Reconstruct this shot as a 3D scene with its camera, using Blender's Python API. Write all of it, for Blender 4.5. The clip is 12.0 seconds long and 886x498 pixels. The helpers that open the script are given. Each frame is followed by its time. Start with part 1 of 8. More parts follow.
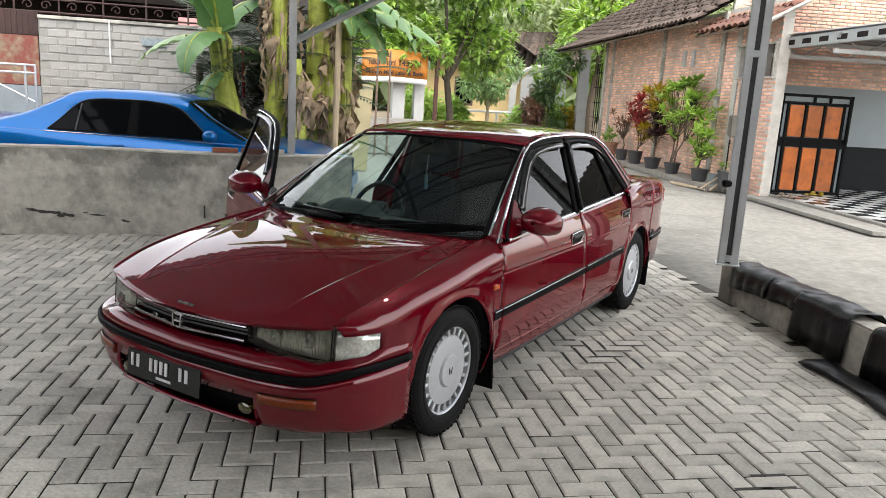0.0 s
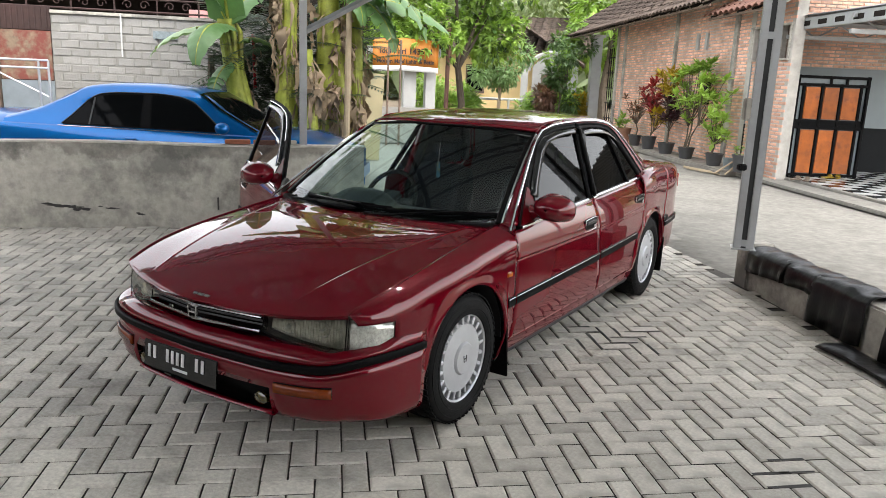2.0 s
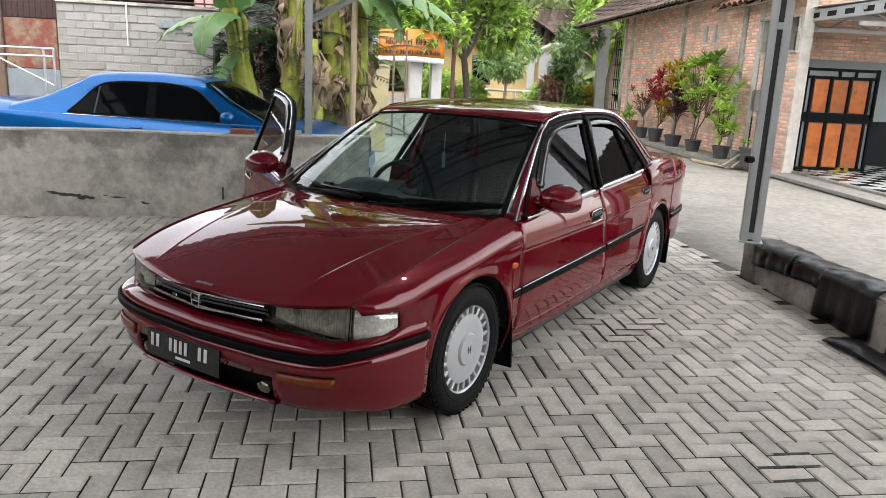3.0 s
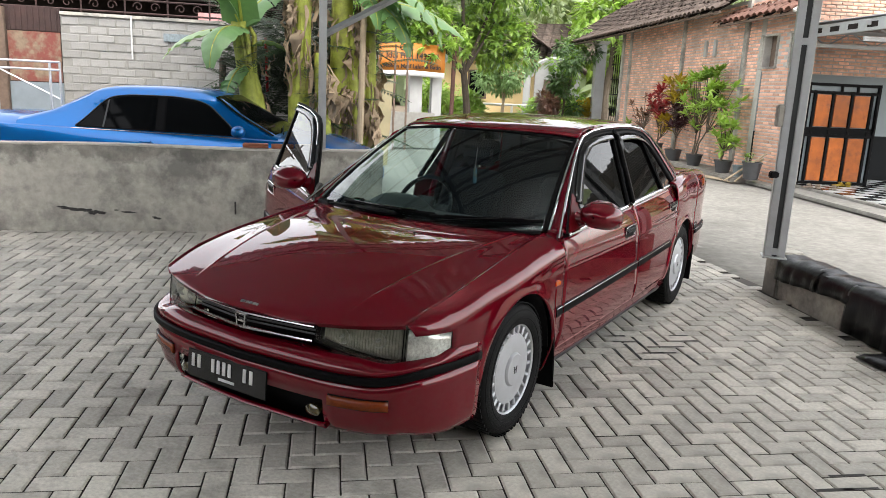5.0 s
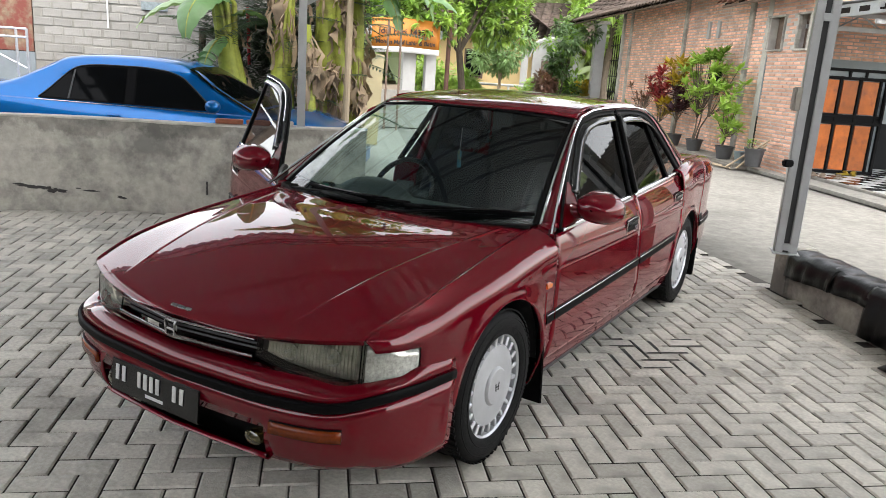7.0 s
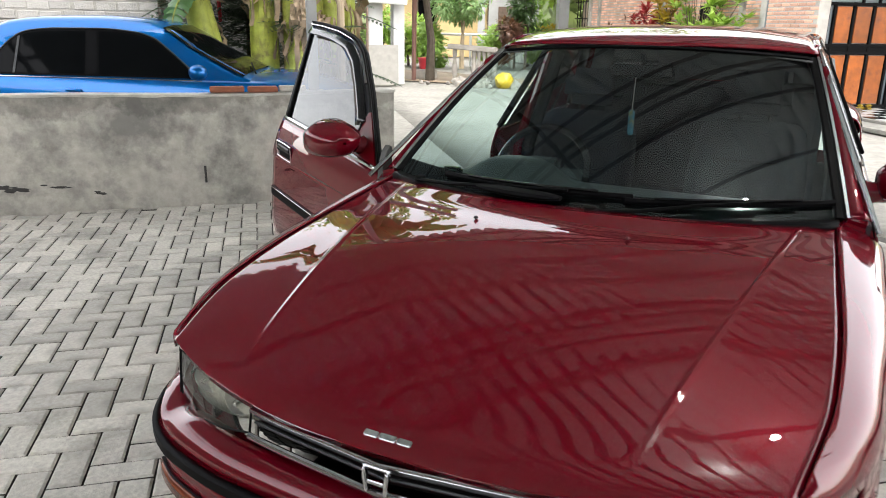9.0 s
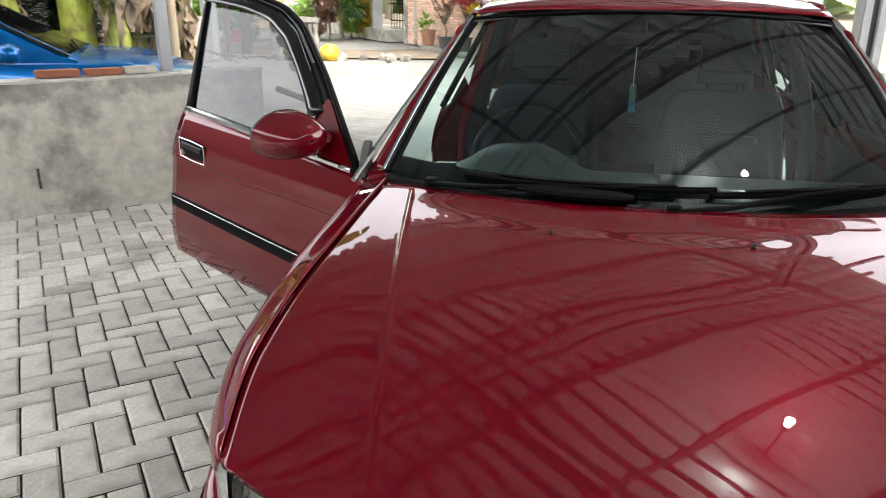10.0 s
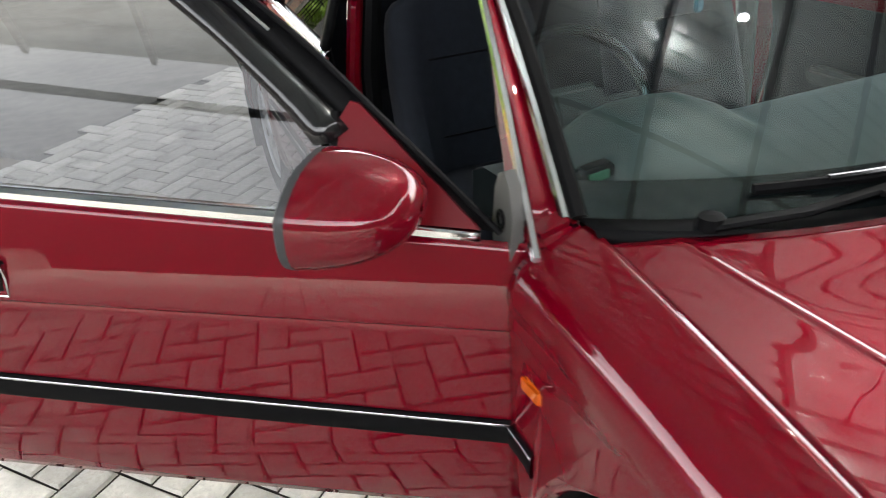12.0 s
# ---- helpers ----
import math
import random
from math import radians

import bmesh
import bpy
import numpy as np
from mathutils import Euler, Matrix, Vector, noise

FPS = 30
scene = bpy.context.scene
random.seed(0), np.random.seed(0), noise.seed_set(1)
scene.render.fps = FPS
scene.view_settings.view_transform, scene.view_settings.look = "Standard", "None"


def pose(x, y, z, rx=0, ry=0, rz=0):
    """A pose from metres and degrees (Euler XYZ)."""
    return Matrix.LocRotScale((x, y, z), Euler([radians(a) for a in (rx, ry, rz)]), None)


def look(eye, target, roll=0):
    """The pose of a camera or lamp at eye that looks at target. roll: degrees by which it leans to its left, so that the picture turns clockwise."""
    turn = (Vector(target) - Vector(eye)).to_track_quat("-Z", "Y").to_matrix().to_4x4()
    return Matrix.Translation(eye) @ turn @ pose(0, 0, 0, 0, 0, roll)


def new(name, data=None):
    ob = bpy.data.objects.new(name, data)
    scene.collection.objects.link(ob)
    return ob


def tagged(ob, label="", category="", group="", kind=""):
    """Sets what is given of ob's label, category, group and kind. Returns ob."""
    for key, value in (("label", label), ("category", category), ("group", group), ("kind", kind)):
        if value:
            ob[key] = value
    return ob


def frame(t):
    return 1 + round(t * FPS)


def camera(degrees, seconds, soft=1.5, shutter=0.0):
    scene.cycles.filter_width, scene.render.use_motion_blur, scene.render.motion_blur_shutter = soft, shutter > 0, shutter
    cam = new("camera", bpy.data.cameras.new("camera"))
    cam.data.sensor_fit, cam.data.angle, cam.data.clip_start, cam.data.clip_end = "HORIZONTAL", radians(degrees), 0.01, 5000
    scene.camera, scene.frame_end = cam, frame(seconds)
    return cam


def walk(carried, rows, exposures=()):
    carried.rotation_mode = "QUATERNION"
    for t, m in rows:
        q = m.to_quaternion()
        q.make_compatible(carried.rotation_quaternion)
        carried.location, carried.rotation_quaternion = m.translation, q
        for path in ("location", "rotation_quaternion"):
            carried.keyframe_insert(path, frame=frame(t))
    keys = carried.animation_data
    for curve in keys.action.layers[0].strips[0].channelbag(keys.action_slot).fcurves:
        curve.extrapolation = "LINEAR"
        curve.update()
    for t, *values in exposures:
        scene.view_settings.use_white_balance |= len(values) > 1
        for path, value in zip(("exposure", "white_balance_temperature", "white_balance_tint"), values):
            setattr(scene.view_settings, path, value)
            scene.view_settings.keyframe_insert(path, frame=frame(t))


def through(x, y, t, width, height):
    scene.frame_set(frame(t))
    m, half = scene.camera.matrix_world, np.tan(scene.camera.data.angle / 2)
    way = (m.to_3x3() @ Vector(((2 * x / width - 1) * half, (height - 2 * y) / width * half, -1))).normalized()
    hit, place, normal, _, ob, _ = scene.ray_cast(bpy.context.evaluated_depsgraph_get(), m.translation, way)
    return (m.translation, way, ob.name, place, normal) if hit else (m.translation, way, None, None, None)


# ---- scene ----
cam = camera(61.9, 12.0, soft=0.72, shutter=0.2)
PATH = [
    (0, (2.384, -2.784, 1.533), (1.382, -1.101, 1.127), 3.3),
    (0.5, (2.382, -2.78, 1.529), (1.378, -1.1, 1.118), 3.1),
    (1, (2.383, -2.78, 1.531), (1.372, -1.105, 1.113), 2.8),
    (1.5, (2.386, -2.783, 1.532), (1.366, -1.117, 1.105), 2.5),
    (2, (2.385, -2.78, 1.529), (1.357, -1.122, 1.092), 2.3),
    (2.5, (2.385, -2.771, 1.528), (1.352, -1.119, 1.078), 2.3),
    (3, (2.374, -2.761, 1.516), (1.338, -1.113, 1.057), 2.6),
    (5, (2.133, -2.834, 1.51), (1.112, -1.167, 1.087), 2.7),
    (5.5, (2.142, -2.778, 1.501), (1.124, -1.111, 1.071), 2.8),
    (6, (2.178, -2.632, 1.499), (1.164, -0.967, 1.054), 3.2),
    (6.5, (2.154, -2.487, 1.494), (1.144, -0.826, 1.025), 3.6),
    (7, (1.954, -2.387, 1.474), (0.954, -0.721, 1.001), 3.8),
    (7.5, (1.68, -2.233, 1.471), (0.671, -0.577, 0.982), 3.6),
    (7.7, (1.555, -2.128, 1.445), (0.537, -0.482, 0.942), 3.3),
    (9.3, (0.41, -1.749, 1.359), (-0.369, -0.004, 0.769), -0.1),
    (9.5, (0.28, -1.683, 1.362), (-0.429, 0.091, 0.77), -0.6),
    (10, (-0.134, -1.567, 1.336), (-0.515, 0.286, 0.688), 0.4),
    (10.5, (-0.473, -1.333, 1.329), (-0.568, 0.529, 0.605), 0.4),
    (11, (-0.773, -1.083, 1.316), (-0.555, 0.755, 0.557), -0.7),
    (11.5, (-1.055, -0.756, 1.33), (-0.456, 0.953, 0.481), -1.9),
    (12, (-1.242, -0.388, 1.364), (-0.608, 1.249, 0.385), -4.4),
]
walk(cam, [(t, look(eye, target, roll)) for t, eye, target, roll in PATH], [(0, 2.49, 6500, 10), (6.5, 2.58, 6500, 10), (7.5, 2.71, 6500, 10), (9.5, 3.12, 6550, 10), (10.5, 3.5, 6600, 10), (11, 3.74, 6600, 10), (12, 3.87, 6600, 10)])

# ---------------------------------------------------------------- daylight
SUN_AZ, SUN_EL = 122, 62  # degrees; the light stands over the road beyond the kerb
world = bpy.data.worlds.new("bright_haze")
scene.world = world
world.use_nodes = True
_nt = world.node_tree
_bg = _nt.nodes["Background"]
_sky = _nt.nodes.new("ShaderNodeTexSky")
_sky.sky_type, _sky.sun_disc = "NISHITA", False
_sky.sun_elevation, _sky.sun_rotation = radians(SUN_EL), radians(SUN_AZ)
_sky.air_density, _sky.dust_density, _sky.ozone_density = 1.0, 1.5, 1.0
_hs = _nt.nodes.new("ShaderNodeHueSaturation")
_hs.inputs["Saturation"].default_value = 0.25
_nt.links.new(_sky.outputs["Color"], _hs.inputs["Color"])
_warm = _nt.nodes.new("ShaderNodeVectorMath")
_warm.operation = "MULTIPLY"
_warm.inputs[1].default_value = (1.03, 1.0, 0.955)
_nt.links.new(_hs.outputs["Color"], _warm.inputs[0])
_nt.links.new(_warm.outputs[0], _bg.inputs["Color"])
_bg.inputs["Strength"].default_value = 0.15
sun = new("sun", bpy.data.lights.new("sun", "SUN"))
sun.data.energy, sun.data.angle, sun.data.color = 0.5, radians(60), (1.0, 0.95, 0.88)
sun.matrix_basis = look((0, 0, 0), (-math.sin(radians(SUN_AZ)) * math.cos(radians(SUN_EL)), -math.cos(radians(SUN_AZ)) * math.cos(radians(SUN_EL)), -math.sin(radians(SUN_EL))))

# ---------------------------------------------------------------- small tools


def link_mesh(name, me, material, parent=None, label="", sharp=35):
    me.shade_smooth()
    me.set_sharp_from_angle(angle=radians(sharp))
    ob = new(name, me)
    if material:
        me.materials.append(material)
    if parent:
        ob.parent = parent
    if label:
        ob["label"] = label
    return ob


def part(name, bm, material, parent=None, label="", sharp=35):
    me = bpy.data.meshes.new(name)
    bm.to_mesh(me)
    bm.free()
    return link_mesh(name, me, material, parent, label, sharp)


def thing(name, label, category, group="", kind="", at=(0, 0, 0), rz=0):
    ob = new(name)
    ob.empty_display_size = 0.2
    ob.matrix_basis = pose(*at, 0, 0, rz)
    return tagged(ob, label, category, group, kind)


def sheets(name, grids, material, parent=None, thick=0.0, label="", flip=False, sharp=35, offset=-1.0):
    """One mesh from grids of points (rows x columns x 3), welded where they meet, given a thickness where asked."""
    verts, faces, known = [], [], {}
    for g in grids:
        g = np.asarray(g, float)
        m, n = g.shape[:2]
        ids = []
        for p in g.reshape(-1, 3):
            key = (round(p[0], 5), round(p[1], 5), round(p[2], 5))
            if key not in known:
                known[key] = len(verts)
                verts.append(tuple(p))
            ids.append(known[key])
        for i in range(m - 1):
            for j in range(n - 1):
                a = i * n + j
                f = [ids[a], ids[a + 1], ids[a + n + 1], ids[a + n]]
                f = [v for k, v in enumerate(f) if v not in f[:k]]
                if len(f) > 2:
                    faces.append(tuple(f[::-1] if flip else f))
    me = bpy.data.meshes.new(name)
    me.from_pydata(verts, [], faces)
    me.validate()
    ob = link_mesh(name, me, material, parent, label, sharp)
    if thick:
        mod = ob.modifiers.new("thickness", "SOLIDIFY")
        mod.thickness, mod.offset = thick, offset
    return ob


def outward(ob):
    """Turn all faces of a closed or nearly closed form outwards."""
    bm = bmesh.new()
    bm.from_mesh(ob.data)
    bmesh.ops.recalc_face_normals(bm, faces=bm.faces[:])
    bm.to_mesh(ob.data)
    bm.free()
    return ob


def pchip(xs, ys):
    """A smooth curve through points that never overshoots."""
    xs, ys = np.asarray(xs, float), np.asarray(ys, float)
    h, d = np.diff(xs), np.diff(ys) / np.diff(xs)
    m = np.zeros_like(xs)
    m[0], m[-1] = d[0], d[-1]
    for i in range(1, len(xs) - 1):
        if d[i - 1] * d[i] > 0:
            m[i] = 2 * d[i - 1] * d[i] / (d[i - 1] + d[i])

    def f(x):
        x = np.clip(np.asarray(x, float), xs[0], xs[-1])
        i = np.clip(np.searchsorted(xs, x) - 1, 0, len(h) - 1)
        t = (x - xs[i]) / h[i]
        return ((2 * t**3 - 3 * t**2 + 1) * ys[i] + (t**3 - 2 * t**2 + t) * h[i] * m[i]
                + (-2 * t**3 + 3 * t**2) * ys[i + 1] + (t**3 - t**2) * h[i] * m[i + 1])
    return f


def smooth(a, b, x):
    t = np.clip((np.asarray(x, float) - a) / (b - a), 0, 1)
    return t * t * (3 - 2 * t)


def bezier(p0, p1, p2, p3, n):
    t = np.linspace(0, 1, n)[:, None]
    p0, p1, p2, p3 = (np.asarray(p, float) for p in (p0, p1, p2, p3))
    return (1 - t)**3 * p0 + 3 * (1 - t)**2 * t * p1 + 3 * (1 - t) * t * t * p2 + t**3 * p3


def add_box(bm, centre, size, turn=(0, 0, 0), bevel=0.0, steps=2):
    m = pose(*centre, *turn) @ Matrix.Diagonal((*size, 1))
    vs = bmesh.ops.create_cube(bm, size=1.0, matrix=m)["verts"]
    if bevel:
        es = list({e for v in vs for e in v.link_edges})
        bmesh.ops.bevel(bm, geom=es, offset=bevel, segments=steps, affect="EDGES", clamp_overlap=True)
    return bm


def box_part(name, centre, size, material, parent=None, turn=(0, 0, 0), bevel=0.004, label="", steps=2):
    return part(name, add_box(bmesh.new(), centre, size, turn, bevel, steps), material, parent, label)


def tube_mesh(points, radius, sides=8, flat=1.0, closed=False):
    """Verts and faces of a round bar along points; radius may be a list."""
    pts = [Vector(p) for p in points]
    n = len(pts)
    rad = list(radius) if hasattr(radius, "__len__") else [radius] * n
    verts, faces = [], []
    side = None
    for i, p in enumerate(pts):
        a = pts[(i - 1) % n] if closed else pts[max(i - 1, 0)]
        b = pts[(i + 1) % n] if closed else pts[min(i + 1, n - 1)]
        d = (b - a).normalized()
        if side is None:
            side = d.orthogonal().normalized() if abs(d.z) > 0.95 else d.cross(Vector((0, 0, 1))).normalized()
        side = (side - d * side.dot(d)).normalized()
        up = side.cross(d)
        for k in range(sides):
            w = 2 * math.pi * k / sides
            verts.append(p + side * (math.cos(w) * rad[i]) + up * (math.sin(w) * rad[i] * flat))
    for i in range(n if closed else n - 1):
        j = (i + 1) % n
        for k in range(sides):
            l = (k + 1) % sides
            faces.append((i * sides + k, i * sides + l, j * sides + l, j * sides + k))
    if not closed:
        faces.append(tuple(reversed(range(sides))))
        faces.append(tuple(range((n - 1) * sides, n * sides)))
    return [tuple(v) for v in verts], faces


def join_meshes(name, pieces, material, parent=None, label="", sharp=35):
    verts, faces = [], []
    for v, f in pieces:
        b = len(verts)
        verts.extend(v)
        faces.extend(tuple(i + b for i in q) for q in f)
    me = bpy.data.meshes.new(name)
    me.from_pydata(verts, [], faces)
    return link_mesh(name, me, material, parent, label, sharp)


def bar(name, points, radius, material, parent=None, sides=8, flat=1.0, closed=False, label=""):
    return join_meshes(name, [tube_mesh(points, radius, sides, flat, closed)], material, parent, label)


def turned(profile, n=48, axis="x"):
    """Verts and faces of a turned form; profile: (radius, along the axis)."""
    verts, faces = [], []
    for r, a in profile:
        for k in range(n):
            w = 2 * math.pi * k / n
            c, s = r * math.cos(w), r * math.sin(w)
            verts.append((a, c, s) if axis == "x" else (c, s, a))
    for i in range(len(profile) - 1):
        for k in range(n):
            l = (k + 1) % n
            faces.append((i * n + k, i * n + l, (i + 1) * n + l, (i + 1) * n + k))
    return verts, faces


# ---------------------------------------------------------------- materials


TONE_SCALE = 0.78  # light balance put into non-metal colours: darker bases make reflections read brighter


def material(name, colour, rough=0.5, metal=0.0, coat=0.0, spec=0.5, vary=0.0, scale=6.0, dark=None, dark_amount=0.0, dark_scale=1.5,
             bump=0.0, bump_scale=80.0, per_object=0.0, per_island=0.0, ior=None, coat_rough=0.03, rough_vary=0.0, sheen=0.0, coords="Object", coat_ior=1.5, dark_edge=(0.5, 0.72)):
    """A surface with variation of grain, larger stains and fine relief."""
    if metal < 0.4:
        colour = tuple(c * TONE_SCALE for c in colour)
        dark = tuple(c * TONE_SCALE for c in dark) if dark else None
    mat = bpy.data.materials.new(name)
    mat.use_nodes = True
    nt = mat.node_tree
    b = nt.nodes["Principled BSDF"]
    b.inputs["Roughness"].default_value = rough
    b.inputs["Metallic"].default_value = metal
    b.inputs["Coat Weight"].default_value = coat
    b.inputs["Coat Roughness"].default_value = coat_rough
    b.inputs["Specular IOR Level"].default_value = spec
    b.inputs["Coat IOR"].default_value = coat_ior
    if sheen:
        b.inputs["Sheen Weight"].default_value = sheen
    if ior:
        b.inputs["IOR"].default_value = ior
    b.inputs["Base Color"].default_value = (*colour, 1)
    tc = nt.nodes.new("ShaderNodeTexCoord")
    last = None

    def noise_node(s, detail=6, rough_n=0.6):
        n = nt.nodes.new("ShaderNodeTexNoise")
        n.inputs["Scale"].default_value, n.inputs["Detail"].default_value = s, detail
        n.inputs["Roughness"].default_value = rough_n
        nt.links.new(tc.outputs[coords], n.inputs["Vector"])
        return n

    if vary or dark or per_object or per_island:
        rgb = nt.nodes.new("ShaderNodeRGB")
        rgb.outputs[0].default_value = (*colour, 1)
        last = rgb.outputs[0]
    if vary:
        n = noise_node(scale)
        r = nt.nodes.new("ShaderNodeMapRange")
        r.inputs["From Min"].default_value, r.inputs["From Max"].default_value = 0.25, 0.75
        r.inputs["To Min"].default_value, r.inputs["To Max"].default_value = 1 - vary, 1 + vary
        nt.links.new(n.outputs["Fac"], r.inputs["Value"])
        last = scaled(nt, last, r.outputs["Result"])
    for amount, source in ((per_object, "ShaderNodeObjectInfo"), (per_island, "ShaderNodeNewGeometry")):
        if amount:
            o = nt.nodes.new(source)
            r = nt.nodes.new("ShaderNodeMapRange")
            r.inputs["To Min"].default_value, r.inputs["To Max"].default_value = 1 - amount, 1 + amount
            nt.links.new(o.outputs["Random" if source.endswith("Info") else "Random Per Island"], r.inputs["Value"])
            last = scaled(nt, last, r.outputs["Result"])
    if dark:
        n = noise_node(dark_scale, 8, 0.65)
        r = nt.nodes.new("ShaderNodeMapRange")
        r.inputs["From Min"].default_value, r.inputs["From Max"].default_value = dark_edge
        r.inputs["To Max"].default_value = dark_amount
        nt.links.new(n.outputs["Fac"], r.inputs["Value"])
        mix = nt.nodes.new("ShaderNodeMix")
        mix.data_type = "RGBA"
        mix.inputs["B"].default_value = (*dark, 1)
        for i in mix.inputs:
            if i.name == "B" and i.type == "RGBA":
                i.default_value = (*dark, 1)
        a = [i for i in mix.inputs if i.name == "A" and i.type == "RGBA"][0]
        nt.links.new(r.outputs["Result"], mix.inputs["Factor"])
        nt.links.new(last, a)
        last = [o for o in mix.outputs if o.type == "RGBA"][0]
    if last is not None:
        nt.links.new(last, b.inputs["Base Color"])
    if rough_vary:
        n = noise_node(scale * 0.7)
        r = nt.nodes.new("ShaderNodeMapRange")
        r.inputs["From Min"].default_value, r.inputs["From Max"].default_value = 0.3, 0.7
        r.inputs["To Min"].default_value, r.inputs["To Max"].default_value = max(rough - rough_vary, 0.02), min(rough + rough_vary, 1)
        nt.links.new(n.outputs["Fac"], r.inputs["Value"])
        nt.links.new(r.outputs["Result"], b.inputs["Roughness"])
    if bump:
        n = noise_node(bump_scale, 5)
        bn = nt.nodes.new("ShaderNodeBump")
        bn.inputs["Strength"].default_value, bn.inputs["Distance"].default_value = bump, 0.01
        nt.links.new(n.outputs["Fac"], bn.inputs["Height"])
        nt.links.new(bn.outputs["Normal"], b.inputs["Normal"])
    return mat


def scaled(nt, colour, factor):
    v = nt.nodes.new("ShaderNodeVectorMath")
    v.operation = "SCALE"
    nt.links.new(colour, v.inputs[0])
    nt.links.new(factor, v.inputs["Scale"])
    return v.outputs[0]


def glass(name, tint, ior=1.5, rough=0.0):
    """Thin glass: tinted see-through, with mirror reflection by Fresnel."""
    mat = bpy.data.materials.new(name)
    mat.use_nodes = True
    nt = mat.node_tree
    nt.nodes.clear()
    out, mix = nt.nodes.new("ShaderNodeOutputMaterial"), nt.nodes.new("ShaderNodeMixShader")
    tr, gl, fr = nt.nodes.new("ShaderNodeBsdfTransparent"), nt.nodes.new("ShaderNodeBsdfGlossy"), nt.nodes.new("ShaderNodeFresnel")
    tr.inputs["Color"].default_value = (*tint, 1)
    gl.inputs["Roughness"].default_value = rough
    fr.inputs["IOR"].default_value = ior
    nt.links.new(fr.outputs[0], mix.inputs[0])
    nt.links.new(tr.outputs[0], mix.inputs[1])
    nt.links.new(gl.outputs[0], mix.inputs[2])
    nt.links.new(mix.outputs[0], out.inputs["Surface"])
    return mat

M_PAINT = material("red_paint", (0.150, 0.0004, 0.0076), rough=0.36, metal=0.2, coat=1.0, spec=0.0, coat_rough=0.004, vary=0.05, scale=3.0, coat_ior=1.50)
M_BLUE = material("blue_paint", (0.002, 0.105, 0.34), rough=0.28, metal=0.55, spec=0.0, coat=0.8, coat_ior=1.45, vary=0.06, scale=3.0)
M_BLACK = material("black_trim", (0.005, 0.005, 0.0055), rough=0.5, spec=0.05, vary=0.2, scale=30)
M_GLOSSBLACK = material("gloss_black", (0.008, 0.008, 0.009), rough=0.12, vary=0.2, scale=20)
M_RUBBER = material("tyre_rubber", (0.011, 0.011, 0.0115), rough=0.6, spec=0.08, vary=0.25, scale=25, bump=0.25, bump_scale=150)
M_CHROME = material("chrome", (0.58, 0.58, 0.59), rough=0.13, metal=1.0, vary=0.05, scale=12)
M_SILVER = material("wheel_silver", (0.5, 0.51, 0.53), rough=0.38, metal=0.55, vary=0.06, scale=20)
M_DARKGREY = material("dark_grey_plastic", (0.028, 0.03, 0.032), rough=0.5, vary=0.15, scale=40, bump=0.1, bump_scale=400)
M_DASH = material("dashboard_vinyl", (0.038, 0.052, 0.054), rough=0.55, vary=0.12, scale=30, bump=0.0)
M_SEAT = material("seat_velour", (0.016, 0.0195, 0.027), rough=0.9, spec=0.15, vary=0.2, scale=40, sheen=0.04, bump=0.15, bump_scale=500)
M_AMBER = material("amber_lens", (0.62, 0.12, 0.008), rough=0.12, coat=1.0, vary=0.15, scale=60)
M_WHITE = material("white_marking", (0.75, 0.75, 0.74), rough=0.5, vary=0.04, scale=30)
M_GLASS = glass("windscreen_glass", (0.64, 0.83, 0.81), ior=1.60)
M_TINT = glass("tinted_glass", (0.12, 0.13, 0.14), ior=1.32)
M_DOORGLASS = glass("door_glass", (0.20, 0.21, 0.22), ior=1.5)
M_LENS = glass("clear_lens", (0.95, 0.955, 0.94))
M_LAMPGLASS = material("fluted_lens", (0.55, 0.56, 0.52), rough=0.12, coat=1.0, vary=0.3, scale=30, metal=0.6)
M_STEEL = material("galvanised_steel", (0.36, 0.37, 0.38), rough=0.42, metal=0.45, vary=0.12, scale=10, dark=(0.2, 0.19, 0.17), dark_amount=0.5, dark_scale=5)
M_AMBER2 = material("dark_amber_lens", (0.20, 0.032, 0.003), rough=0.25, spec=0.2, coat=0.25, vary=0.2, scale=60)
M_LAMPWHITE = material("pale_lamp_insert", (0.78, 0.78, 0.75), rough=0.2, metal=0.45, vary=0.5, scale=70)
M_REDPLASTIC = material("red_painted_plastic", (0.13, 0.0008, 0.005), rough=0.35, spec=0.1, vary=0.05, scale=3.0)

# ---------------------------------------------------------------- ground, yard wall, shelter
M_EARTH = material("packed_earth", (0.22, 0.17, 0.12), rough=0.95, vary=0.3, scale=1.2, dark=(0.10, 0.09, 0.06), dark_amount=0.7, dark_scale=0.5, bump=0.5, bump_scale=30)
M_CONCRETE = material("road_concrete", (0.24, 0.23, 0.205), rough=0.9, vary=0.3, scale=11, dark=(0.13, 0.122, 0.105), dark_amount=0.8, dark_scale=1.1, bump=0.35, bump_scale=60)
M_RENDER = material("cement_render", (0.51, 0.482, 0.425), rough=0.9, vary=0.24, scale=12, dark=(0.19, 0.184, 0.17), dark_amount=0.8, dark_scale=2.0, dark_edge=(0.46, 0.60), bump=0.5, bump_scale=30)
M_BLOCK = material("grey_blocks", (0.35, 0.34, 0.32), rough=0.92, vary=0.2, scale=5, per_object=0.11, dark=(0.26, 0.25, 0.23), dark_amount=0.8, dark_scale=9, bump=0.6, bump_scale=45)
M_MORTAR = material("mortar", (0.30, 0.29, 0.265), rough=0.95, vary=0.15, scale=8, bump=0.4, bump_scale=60)
